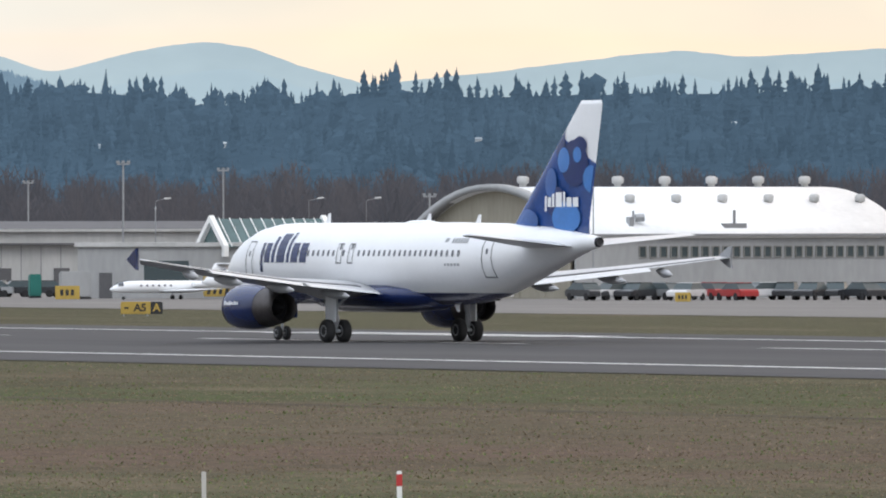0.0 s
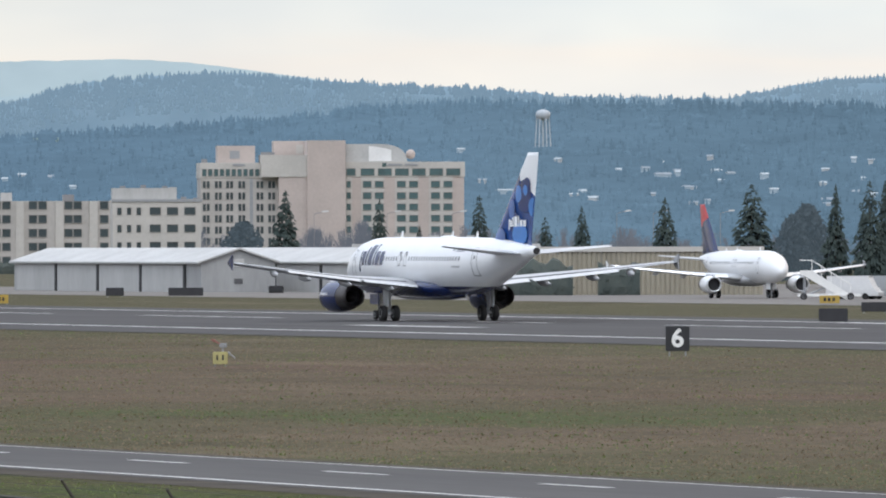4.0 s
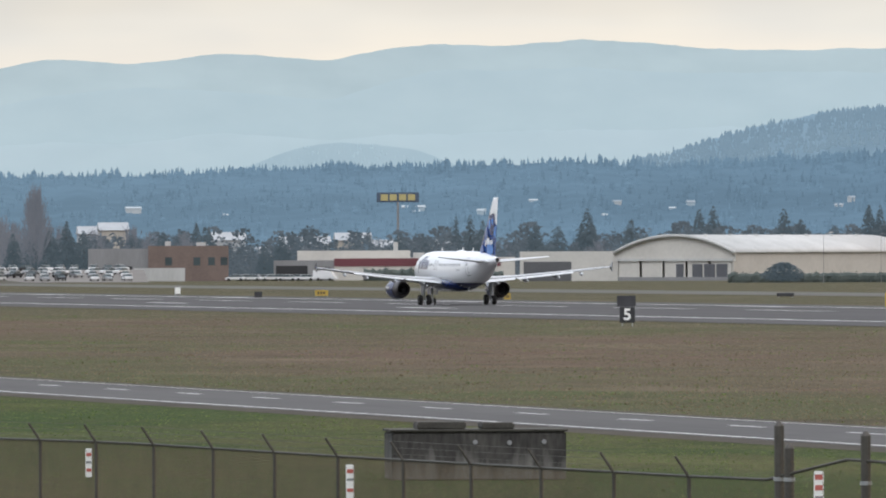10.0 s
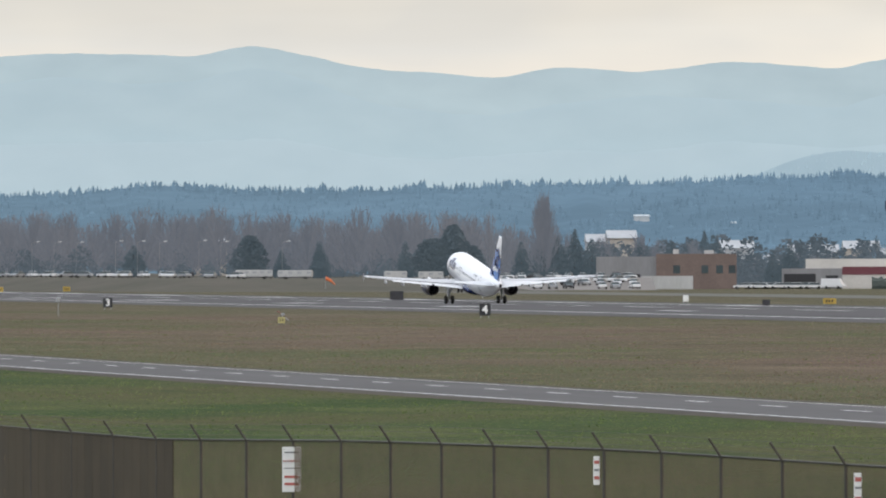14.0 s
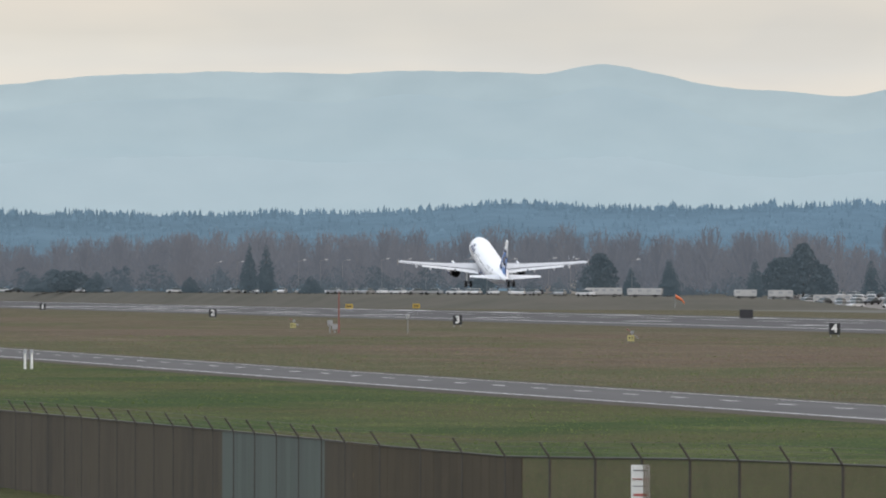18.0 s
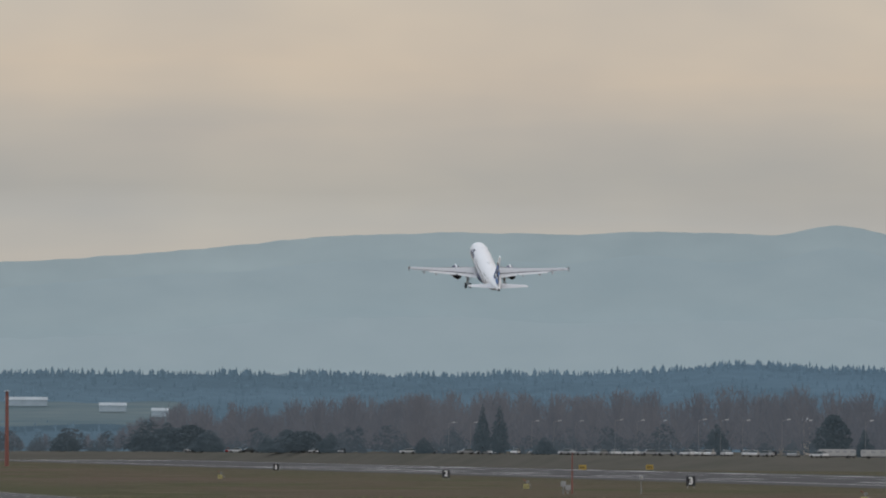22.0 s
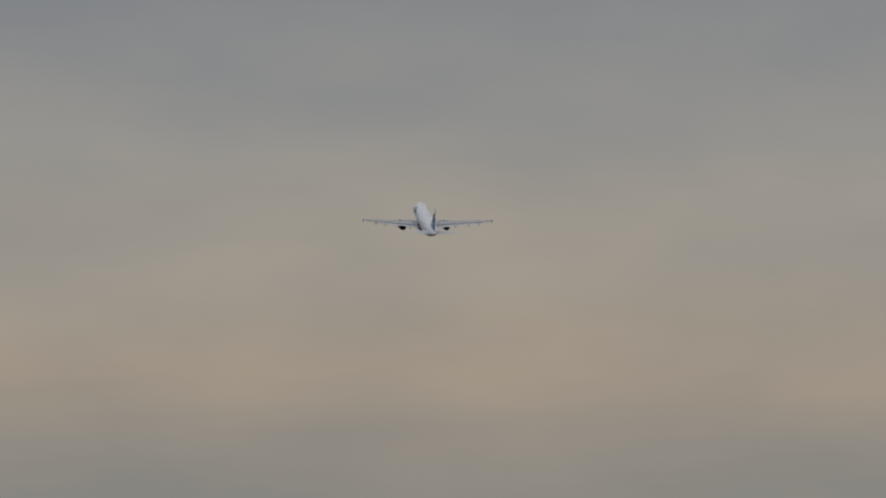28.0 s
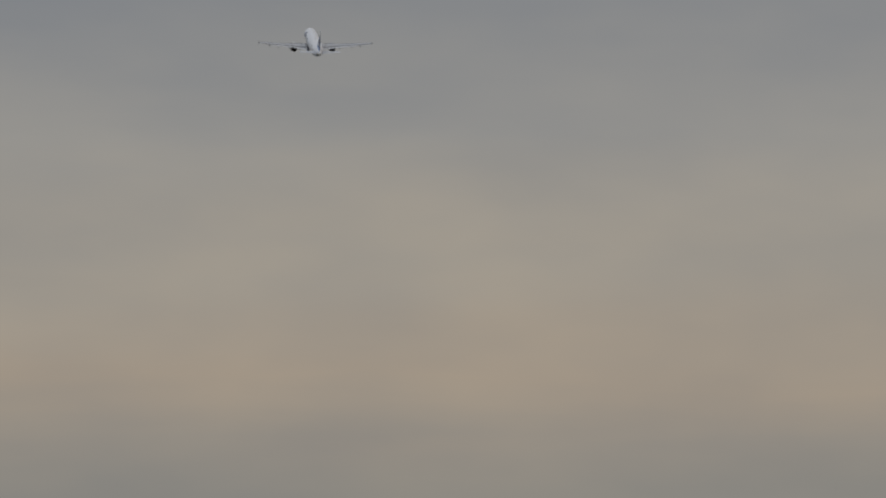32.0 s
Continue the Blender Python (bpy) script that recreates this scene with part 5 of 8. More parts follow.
def shed_row():
    for x0, y0, ln in ((-1216, 379, 77), (-1187, 392, 77)):
        top = empty("row_hangar", pose(x0, y0, 0), "long low white hangar with a row of doors", "hangar", "row hangars")
        D, E, C = 9.0, 3.6, 5.0
        bm = bmnew()
        loft(bm, [[(x, 0, 0), (x, D, 0), (x, D, E), (x, D / 2, C - .12), (x, 0, E)] for x in (-ln, 0)])
        part("wall", fixn(bm), SHEETW, top)
        bm = bmnew()
        loft(bm, [[(x, -.6, E - .25), (x, D / 2, C), (x, D + .6, E - .25), (x, D + .6, E - .05), (x, D / 2, C + .2), (x, -.6, E - .05)] for x in (-ln - .4, .5)])
        part("roof", fixn(bm), ROOFD, top, "pale low-pitched roof")
        k = 0
        while k * 17.5 < ln - 14:
            xa = -ln + 1.2 + k * 17.5
            bpart("hangar_door", [(xa, -.1, 0, xa + 16.6, -.02, 3.1)], DOORW, top, "wide white door")
            bpart("door_gap", [(xa + 16.65, -.2, 0, xa + 17.35, .02, 3.2)], BLACKP, top)
            k += 1
        bpart("gable_window", [(.02, 3.9, 2.9, .08, 5.2, 3.9)], ROOFD, top)
        bpart("gable_window", [(.02, 4.0, 1.0, .08, 5.0, 1.6)], ROOFG, top)
    top = empty("flat_shed", site(71.41, 1310, 0), "long pale shed with a white roof and three vents", "shed")
    bpart("wall", [(-11, 0, 0, 10.8, 10, 4.8)], TAN, top)
    bpart("roof", [(-11.3, -.5, 4.8, 11.2, 11, 5.6)], ROOFD, top)
    for k in range(3):
        bpart("roof_vent", [(-6.2 + 4.3 * k, 3, 5.6, -5.2 + 4.3 * k, 4, 6.6)], DOORW, top)


shed_row()


def noise_wall():
    top = empty("barrier_wall", site(70.6, 1190, 0), "tall tan corrugated barrier wall with a pale cap", "wall")
    n = 66
    me = None
    for k in range(n):
        x = -17.5 + k * 0.53
        if me is None:
            bm = bmnew()
            loft(bm, [[(0, 0, z), (.14, -.12, z), (.38, -.12, z), (.52, 0, z), (.52, .1, z), (0, .1, z)] for z in (0, 4.7)])
            ob = part("wall_panel", fixn(bm), TAN, top)
            ob.matrix_basis = pose(x, 0, 0)
            me = ob.data
        else:
            shared("wall_panel", me, top, pose(x, 0, 0))
    bpart("wall_cap", [(-17.6, -.3, 4.7, 17.6, .3, 5.25)], CREAM, top)


noise_wall()


# ---- town buildings behind the airfield ----
def hotel():
    top = empty("hotel", site(72.0, 2900, 4), "tall beige hotel with green-tinted windows and white curved roof", "hotel")
    bpart("left_wing", [(-35, 0, 0, -14.6, 18, 23.2)], BEIGE, top)
    bpart("left_top_floor", [(-35.2, -.15, 23.2, -14.6, 18, 27.2)], CREAM, top, "pale top floor")
    bpart("penthouse", [(-30.4, 3, 27.2, -20.5, 12, 31.7)], PINK, top)
    bpart("penthouse_louvre", [(-27.2, 2.9, 28.3, -24.6, 3, 30.4)], GREYP, top)
    bpart("stair_block", [(-14.6, -3, 0, -7.1, 10, 23.4)], PINK, top)
    bpart("stair_block_top", [(-19.2, -3.2, 23.4, -7.1, 8, 29.2)], CREAM, top, "pale upper stair block")
    bpart("rear_tower", [(-15.2, 9, 23.4, -7.1, 16, 33.0)], PINK, top)
    bpart("rear_tower_panel", [(-9.2, 8.9, 29.6, -7.3, 9, 32)], CREAM, top)
    bpart("tower", [(-7.1, -4, 0, 3.0, 14, 33.0)], PINK, top, "blank pinkish tower")
    bpart("right_wing", [(3.0, -1, 0, 34.6, 18, 23.4)], PINK, top)
    bpart("right_top_floor", [(3.0, -1.2, 23.4, 34.8, 18, 27.4)], CREAM, top, "pale top floor")
    # no hollow here: a grey strip on the wall stands in for recess shade
    bpart("recess", [(-22.1, -.05, 2, -21.2, .02, 23)], GREYP, top, "flat grey strip painted for a shaded recess")
    for x0, x1 in ((3.05, 4.9), (7.3, 13.3), (16.3, 22.5), (25.3, 31.6)):
        bpart("window_bay", [(x0, -1.12, 0, x1, -1.0, 23.4)], CREAM, top)
    for x, w in ((-25.0, 3.2),):
        bpart("roof_sign", [(x - w / 2, -.3, 26.3, x + w / 2, -.16, 26.9)], GREYP, top, "plain grey sign bar")
    bpart("roof_sign", [(12.9, -1.36, 26.1, 14.0, -1.21, 27.1), ], GLASSG, top, "plain green sign bar")
    bpart("roof_sign", [(14.3, -1.36, 26.3, 18.2, -1.21, 26.9), (18.8, -1.36, 26.3, 22.3, -1.21, 26.9)], GREYP, top, "plain grey sign bar")
    bm = bmnew()
    pts = [(3.1, 32.1), (12.6, 32.1)] + [(12.6 + 7.0 * math.sin(a), 27.4 + 4.7 * math.cos(a) ** .8) for a in [math.pi / 2 * i / 8 for i in range(1, 8)]] + [(19.6, 27.4), (3.1, 27.4)]
    loft(bm, [[(x, y, z) for x, z in pts] for y in (0, 14)])
    part("curved_roof", fixn(bm), ROOFD, top, "white curved roof")
    bm = bmnew()
    loft(bm, [[(x, y, z) for y, z in ((-.06, 27.6), (-.06, 31.6 - .02 * (x - 8) ** 2), (-.01, 31.6 - .02 * (x - 8) ** 2), (-.01, 27.6))] for x in (9.4, 11, 12.6, 14.2, 15.4)])
    part("roof_panel", fixn(bm), ROOFW, top, "bright white roof panel")
    bm = bmnew()
    bmesh.ops.create_icosphere(bm, subdivisions=2, radius=1.3, matrix=Matrix.Translation((20.8, 4, 29.4)))
    part("roof_ball", bm, PINK, top, "", True)
    bpart("roof_plant", [(-18.9, 2, 29.2, -15.4, 5, 30.0), (-34.5, 5, 27.2, -33, 7, 28.2)], LGREY, top)
    for c in range(13):
        window(top, -34.1 + 1.555 * c, -.17, 23.6, 1.2, 1.95, "x", GLASSG)
    for r in range(7):
        z = 20.45 - 3.0 * r
        if z < 0:
            continue
        for x in (-33.6, -30.4, -27.4, -24.2, -19.4, -16.3):
            for dx in (-.52, .52):
                window(top, x + dx, -.02, z, .82, 1.9, "x", GLASSD)
        for x, w in ((4.0, 1.2), (8.9, 2.3), (12.1, 2.4), (17.95, 2.4), (21.2, 2.4), (27.0, 2.4), (30.3, 2.4)):
            window(top, x, -1.14, z + .1, w, 1.8, "x", GLASSG)
    for x, w in ((4.6, 2.5), (9.0, 3.7), (13.6, 3.7), (18.1, 3.7), (22.6, 3.6), (27.2, 3.6), (31.7, 3.8)):
        window(top, x, -1.22, 23.7, w, 1.95, "x", GLASSG)


hotel()


def office_white():
    top = empty("white_office", site(72.92, 2600, 3), "white flat-roofed office block with large dark windows", "building")
    bpart("wall", [(-10.5, 0, 0, 10.5, 14, 16.2)], CREAM, top)
    bpart("penthouse", [(-10.4, 2, 16.2, 3.2, 10, 19.0)], DOORW, top)
    bpart("lift_housing", [(3.2, 2, 16.2, 4.8, 8, 19.2)], DOORW, top)
    bpart("parapet", [(-10.7, -.2, 15.7, 10.7, 0, 16.4)], GREYP, top, "dark parapet line")
    for k, x in enumerate((-8.5, -3.6, 1.5, 6.0, 8.9)):
        bpart("roof_unit", [(x, 4, 16.2 if x > 5 else 19.0, x + 1.2, 5.5, (16.2 if x > 5 else 19.0) + .5 + .25 * (k % 2))], LGREY, top)
    for z in (12.6, 8.5, 4.4, .6):
        for x in (-.4, 3.7, 7.8):
            window(top, x, -.02, z, 2.7, 1.9, "x", GLASSD)
        for x in (-8.9, -6.6, -4.3):
            window(top, x, -.02, z, 1.1, 1.8, "x", GLASSD)


office_white()


def long_building():
    top = empty("apartment_building", site(74.3, 2185, 2), "long beige building with recessed bays and dark windows", "building")
    u = .1125
    X = lambda px: (px - 986) * u
    bpart("west_block", [(X(560), 0, 0, X(665), 16, 12.4)], BEIGE, top)
    bm = bmnew()
    a, b = X(560) - .4, X(665) + .3
    loft(bm, [[(a, -.4, 12.4), (b, -.4, 12.4), (b, 16.4, 12.4), (a, 16.4, 12.4)], [(a + 2.5, 3, 14.0), (b - .3, 3, 14.0), (b - .3, 13, 14.0), (a + 2.5, 13, 14.0)]])
    part("hipped_roof", fixn(bm), ROOFG, top, "grey hipped roof")
    bpart("link_block", [(X(665), -1, 0, X(742), 16, 13.2)], PINK, top)
    bpart("middle_block", [(X(742), 1, 0, X(938), 18, 14.6)], BEIGE, top)
    bpart("core_tower", [(X(938), -2.5, 0, X(1056), 18, 17.6)], PINK, top, "blank core tower")
    bpart("core_roof", [(X(945), 1, 17.6, X(1035), 12, 19.0)], BEIGE, top)
    bpart("east_block", [(X(1056), 0, 0, X(1372), 18, 14.3)], BEIGE, top)
    for px in (758, 808, 852, 896):
        bpart("bay", [(X(px) - .05, -1.0, 0, X(px + 28), 1, 15.6)], CREAM, top, "projecting bay")
    for px in (1056, 1080, 1135, 1205, 1275, 1335):
        bpart("pilaster", [(X(px), -.5, 0, X(px) + 1.6, 0, 14.3)], CREAM, top)
    bm = bmnew()
    tube(bm, (X(1033), -2.5, 11.2), (X(1033), -2.85, 11.2), 1.45, 1.45, 24)
    part("round_sign", fixn(bm), MAROON, top, "plain dark red disc")
    for r in range(5):
        z = 1.6 + 2.75 * r
        for px in (1096, 1123, 1170, 1188, 1235, 1252, 1298, 1314, 1361):
            window(top, X(px), -.02, z, 1.75, 1.7, "x", GLASSD)
        for px in (768, 796, 818, 860, 903, 925):
            window(top, X(px) + .4, (-1.02 if px in (768, 818, 860, 903) else .98), z, 1.0, 1.6, "x", GLASSD)
        if r < 4:
            for px in (572, 584, 600, 612, 628, 640, 652):
                window(top, X(px), -.02, z, .85, 1.6, "x", GLASSD)
        for px in (962, 1056 - 20):
            window(top, X(px), -2.52, z, .9, 1.5, "x", GLASSD)
    for k, px in enumerate((780, 870, 1100, 1180, 1290)):
        bpart("roof_unit", [(X(px), 4, 14.3, X(px) + 2.2, 7, 15.6 + .4 * (k % 2))], DOORW if k % 2 else LGREY, top)


long_building()


def hangar_two():
    m = Matrix.Translation(polar(76.82, 2350)) @ pose(0, 0, 0, 0, 0, 76.82 + 60)
    top = empty("pale_arched_hangar", m, "pale vaulted hangar with a long white roof", "hangar")
    L, Wd, E, C = 82.0, 29.0, 6.2, 9.9
    # local x: along the ridge, away; local y: towards the left along the front
    bm = bmnew()
    out = vault(bm, -.6, L, -.5, Wd + .5, E, C, 16, .35, "x")
    part("roof", fixn(bm), ROOFD, top, "white curved roof", True)
    bpart("wall", [(0, 0, 0, L - .5, .3, E), (0, Wd - .3, 0, L - .5, Wd, E), (L - .8, .3, 0, L - .5, Wd - .3, E)], CREAM, top)
    bm = bmnew()
    loft(bm, [[(x, u, z - .15) for u, z in out] + [(x, out[-1][0], 4.2), (x, out[0][0], 4.2)] for x in (0.05, .35)])
    part("gable", fixn(bm), CREAM, top)
    for k in range(5):
        bpart("hangar_door", [(0.1, .6 + 5.7 * k, 0, .3, 5.7 + 5.7 * k, 4.2)], CREAM, top)
    for y0, y1 in ((1.5, 4.2), (4.6, 7.3), (7.7, 10.2), (12.4, 14.2)):
        bpart("dark_opening", [(-.05, y0, .8, .05, y1, 3.6)], GREYW, top)
    bpart("door_header", [(-.3, .2, 4.2, .05, Wd - .2, 4.75)], DOORW, top, "pale door header")
    bpart("plinth", [(-.12, .3, 0, .04, Wd - .3, .8)], LGREY, top)
    bm = bmnew()
    loft(bm, [[(x, u, z + dz) for x, dz in ((-.75, .12), (.2, .12), (.2, -.55), (-.75, -.55))] for u, z in out])
    part("arch_trim", fixn(bm), DOORW, top, "pale rim of the arch", True)
    bpart("front_block", [(1, Wd + .05, 0, 20, Wd + 25, 6.4)], CREAM, top)
    bpart("front_opening", [(.9, Wd + 12, 0, 1.02, Wd + 24, 4.2)], ROOFG, top)
    for k in range(7):
        bm = bmnew()
        loft(bm, [ring(6 + 11 * k, Wd / 2 - 4, 9.3 + a, r, r, 10, "z") for a, r in ((0, .5), (.5, .5), (.7, .2))])
        part("roof_ventilator", fixn(bm), ROOFD, top)


hangar_two()


def low_store():
    top = empty("low_store", site(78.6, 2500, 0), "low white store with a maroon band and dark openings", "building")
    u = .1287
    X = lambda px: (px - 408) * u
    bpart("wall", [(X(305), 0, 0, X(625), 16, 5.2)], CREAM, top)
    bpart("maroon_band", [(X(305), -.12, 3.2, X(600), 0, 5.0)], MAROON, top, "maroon band")
    bpart("upper_block", [(X(240), 2, 0, X(440), 14, 6.8)], CREAM, top)
    bpart("left_block", [(X(198), .5, 0, X(306), 2, 4.6)], LGREY, top)
    bpart("dark_opening", [(X(202), .4, 0.2, X(258), .5, 3.4)], BLACKP, top)
    bpart("dark_opening", [(X(276), .4, 0.2, X(298), .5, 3.0)], BLACKP, top)
    bpart("chimney", [(X(410), 5, 6.8, X(418), 6, 8.7)], DOORW, top)
    bpart("roof_unit", [(X(445), 5, 5.2, X(465), 7, 6.3)], DOORW, top)
    bpart("roof_unit", [(X(548), 5, 5.2, X(568), 7, 6.2)], DOORW, top)
    bpart("brown_block", [(X(20), 3, 0, X(115), 14, 6.0)], MAROON, top, "brown brick block")
    bpart("white_container", [(X(0), -1, 0, X(42), 1, 2.8)], DOORW, top)


low_store()


def strip_mall():
    top = empty("brown_store", site(79.85, 2480, 0), "long brown flat-roofed store with pale shopfronts", "building")
    u = .1277
    X = lambda px: (px - 1268) * u
    bpart("wall", [(X(1154), 0, 0, X(1260), 14, 7.4)], LGREY, top)
    bpart("wall", [(X(1260), -1, 0, X(1402), 14, 8.0)], mat("brown_brick", (0.16, 0.12, 0.105), 0.85, var=0.15, scale=0.3), top, "brown brick front")
    bpart("shopfront", [(X(1235), -1.2, 0, X(1325), -1.0, 3.0)], DOORW, top, "pale shopfront")
    bpart("dark_opening", [(X(1200), -.1, 0, X(1232), 0, 3.4)], BLACKP, top)
    for px in (1290, 1340, 1366, 1388):
        bpart("shop_window", [(X(px), -1.08, 3.6, X(px + 12), -1.0, 5.4)], GLASSD, top)
    bpart("roof_unit", [(X(1290), 4, 8, X(1300), 6, 9.0)], DOORW, top)
    bpart("roof_unit", [(X(1345), 4, 8, X(1362), 6, 8.8)], DOORW, top)


strip_mall()


def pole_sign():
    top = empty("pole_sign", site(78.57, 3000, 0), "wide blue sign board with plain yellow bars on a pole", "sign")
    bm = bmnew()
    tube(bm, (0, .3, 0), (0, .3, 20.4), .35, .3, 10)
    part("pole", fixn(bm), LGREY, top)
    bevelled("board", (-5.8, 0, 20.2, 5.8, .8, 22.9), mat("blue_sign", (0.06, 0.085, 0.13), 0.6, var=0.1, scale=0.5), top, "", .1)
    for x in (-4.4, -2.0, .55, 3.0):
        bpart("sign_bar", [(x - .25, -.12, 20.7, x + 1.7, 0, 22.4)], mat("faded_yellow", (0.42, 0.36, 0.16), .6, var=.1), top, "plain yellow bar")


pole_sign()


def water_tower(bearing, reach, z, r, m, label, legs=6):
    top = empty("water_tower", site(bearing, reach, 0), label, "tower")
    bm = bmnew()
    loft(bm, [ring(0, 0, z + a * r, b * r, b * r, 18, "z") for a, b in ((-.75, .2), (-.6, .7), (-.2, 1), (.25, 1), (.5, .8), (.72, .25))])
    part("tank", fixn(bm), m, top, "", True)
    for a in range(legs):
        c, s = math.cos(a * math.pi / 3), math.sin(a * math.pi / 3)
        bm = bmnew()
        tube(bm, (c * r * 1.05, s * r * 1.05, z - 26 * r / 6), (c * r * .8, s * r * .8, z - r * .3), .22, .22, 6)
        part("leg", fixn(bm), m, top)
    bm = bmnew()
    tube(bm, (0, 0, z - 26 * r / 6), (0, 0, z - r * .7), .3 if legs else r * .5, .3 if legs else r * .5, 10)
    part("riser", fixn(bm), m, top)


# both tower colours are paled to include the distance haze
water_tower(70.905, 3560, 47.5, 2.4, mat("hazy_white", (0.42, 0.46, 0.50), .8, var=.05), "pale water tower on legs among the trees")
water_tower(73.50, 4380, 47.0, 5.2, mat("hazy_green", (0.26, 0.35, 0.34), .8, var=.05), "pale green water tank among the trees", 0)

# ---- trees and town ----
LEAFC = mat("conifer_needles", (0.042, 0.058, 0.056), 0.9, var=0.35, scale=0.6, color2=(0.058, 0.076, 0.068), spec=0.1)
# the next two leaf colours glow and are dimmed, a painted distance haze
LEAFR = mat("hazed_evergreen_leaves", (0.058, 0.078, 0.092), 0.9, glow=.55, dim=.5, var=0.35, scale=0.3, color2=(0.080, 0.102, 0.116), spec=0.1)
LEAFH = mat("hazed_needles", (0.054, 0.074, 0.088), 0.9, glow=.62, dim=.45, var=0.35, scale=0.3, color2=(0.074, 0.096, 0.110), spec=0.1)
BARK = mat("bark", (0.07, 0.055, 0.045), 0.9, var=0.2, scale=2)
# bare wood and belt also glow: haze lifted into their dark tones
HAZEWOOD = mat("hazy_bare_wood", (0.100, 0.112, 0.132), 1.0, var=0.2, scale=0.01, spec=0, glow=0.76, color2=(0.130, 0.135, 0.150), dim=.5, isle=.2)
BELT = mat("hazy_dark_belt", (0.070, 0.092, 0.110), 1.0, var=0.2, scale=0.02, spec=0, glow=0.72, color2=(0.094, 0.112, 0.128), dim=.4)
HEDGE = mat("dark_hedge", (0.066, 0.082, 0.078), 0.95, var=0.3, scale=0.4, color2=(0.096, 0.110, 0.100), spec=0.1)


def conifer_mesh(seed, slim, m=None, count=1000):
    """A unit conifer: hundreds of drooping sprays round a stem, dense inside and ragged at the rim."""
    rng = random.Random(seed)
    bm = bmnew()
    for _ in range(count):
        z = 1 - rng.random() ** .62 * .96
        a = rng.uniform(0, 6.283)
        lobe = .80 + .42 * noise.noise((math.cos(a) * 1.3 + seed, math.sin(a) * 1.3, z * 7)) + .25 * noise.noise((a, z * 17, seed))
        lim = .5 * min(1.0, 1.25 * (1 - z)) ** slim * lobe * min(1, .5 + 4 * z) + .008
        d, e = Vector((math.cos(a), math.sin(a), 0)), Vector((-math.sin(a), math.cos(a), 0))
        p = d * lim * rng.random() ** .4 + Vector((0, 0, z))
        s = rng.uniform(.05, .11) * (.45 + .75 * (1 - z))
        v = [bm.verts.new(q) for q in (p - d * s * .5, p + e * s * .6, p - e * s * .6, p + d * s * rng.uniform(.7, 1.5) - Vector((0, 0, s * rng.uniform(.1, .45))), p + Vector((0, 0, s * .38)))]
        for f in ((0, 1, 4), (1, 3, 4), (3, 2, 4), (2, 0, 4), (1, 2, 3)):
            bm.faces.new([v[j] for j in f])
    me = bpy.data.meshes.new("crown")
    bm.to_mesh(me)
    bm.free()
    me.materials.append(m or LEAFC)
    return me


def round_mesh(seed, count=1500, size=1.45):
    """A unit broad evergreen: many small leafy clumps in an uneven dome."""
    rng = random.Random(seed)
    bm = bmnew()
    for _ in range(count):
        a, q = rng.uniform(0, 6.283), rng.random() ** .5
        z = rng.uniform(.12, 1)
        lim = .5 * math.sin(math.pi * min(.97, .18 + .8 * z) ** 1.0) ** .7 * (1 + .16 * noise.noise((math.cos(a) * 2, math.sin(a) * 2, z * 4 + seed)))
        p = Vector((math.cos(a) * lim * q, math.sin(a) * lim * q, z))
        s = rng.uniform(.02, .05) * size
        v = [bm.verts.new(p + Vector((rng.uniform(-1, 1), rng.uniform(-1, 1), rng.uniform(-.8, .8))) * s) for _ in range(5)]
        for f in ((0, 1, 2), (0, 2, 3), (0, 3, 4), (1, 2, 4), (2, 3, 4)):
            bm.faces.new([v[j] for j in f])
    me = bpy.data.meshes.new("crown")
    bm.to_mesh(me)
    bm.free()
    me.materials.append(LEAFR)
    return me


def bare_mesh(seed, slim=1.0, n=170):
    """A unit leafless tree: limbs that fork into fine upright twigs."""
    rng = random.Random(seed)
    bm = bmnew()

    def blade(p, q, w):
        d = (q - p).normalized()
        s = d.orthogonal().normalized() * w
        u = d.cross(s).normalized() * w
        a = [bm.verts.new(x) for x in (p + s, p - s * .5 + u * .86, p - s * .5 - u * .86, q)]
        for f in ((0, 1, 3), (1, 2, 3), (2, 0, 3)):
            bm.faces.new([a[j] for j in f])
    for _ in range(n):
        a, z0 = rng.uniform(0, 6.283), rng.uniform(.12, .8)
        top = min(1.0, z0 + rng.uniform(.15, .4))
        r = .5 * math.sin(math.pi * min(.98, .1 + .82 * top)) ** .8 * rng.uniform(.2, 1) * slim
        p = Vector((0, 0, z0 * .8)) + Vector((math.cos(a), math.sin(a), 0)) * r * .25
        q = Vector((math.cos(a) * r, math.sin(a) * r, top))
        blade(p, q, .012)
        for _ in range(3):
            m = p.lerp(q, rng.uniform(.4, .9))
            blade(m, m + Vector((rng.uniform(-.08, .08), rng.uniform(-.08, .08), rng.uniform(.05, .16))), .007)
    me = bpy.data.meshes.new("crown")
    bm.to_mesh(me)
    bm.free()
    me.materials.append(HAZEWOOD)
    return me


def trunk_mesh():
    bm = bmnew()
    tube(bm, (0, 0, 0), (0, 0, .8), .03, .008, 7)
    me = bpy.data.meshes.new("trunk")
    bm.to_mesh(me)
    bm.free()
    me.materials.append(BARK)
    return me


TRUNK = trunk_mesh()
CONIFERS = [conifer_mesh(k, (.85, .7, 1.0, .6)[k % 4]) for k in range(6)]
HAZY = [conifer_mesh(10 + k, (.85, .6, .7)[k % 3], LEAFH) for k in range(4)]
ROUNDS = [round_mesh(k) for k in range(3)]


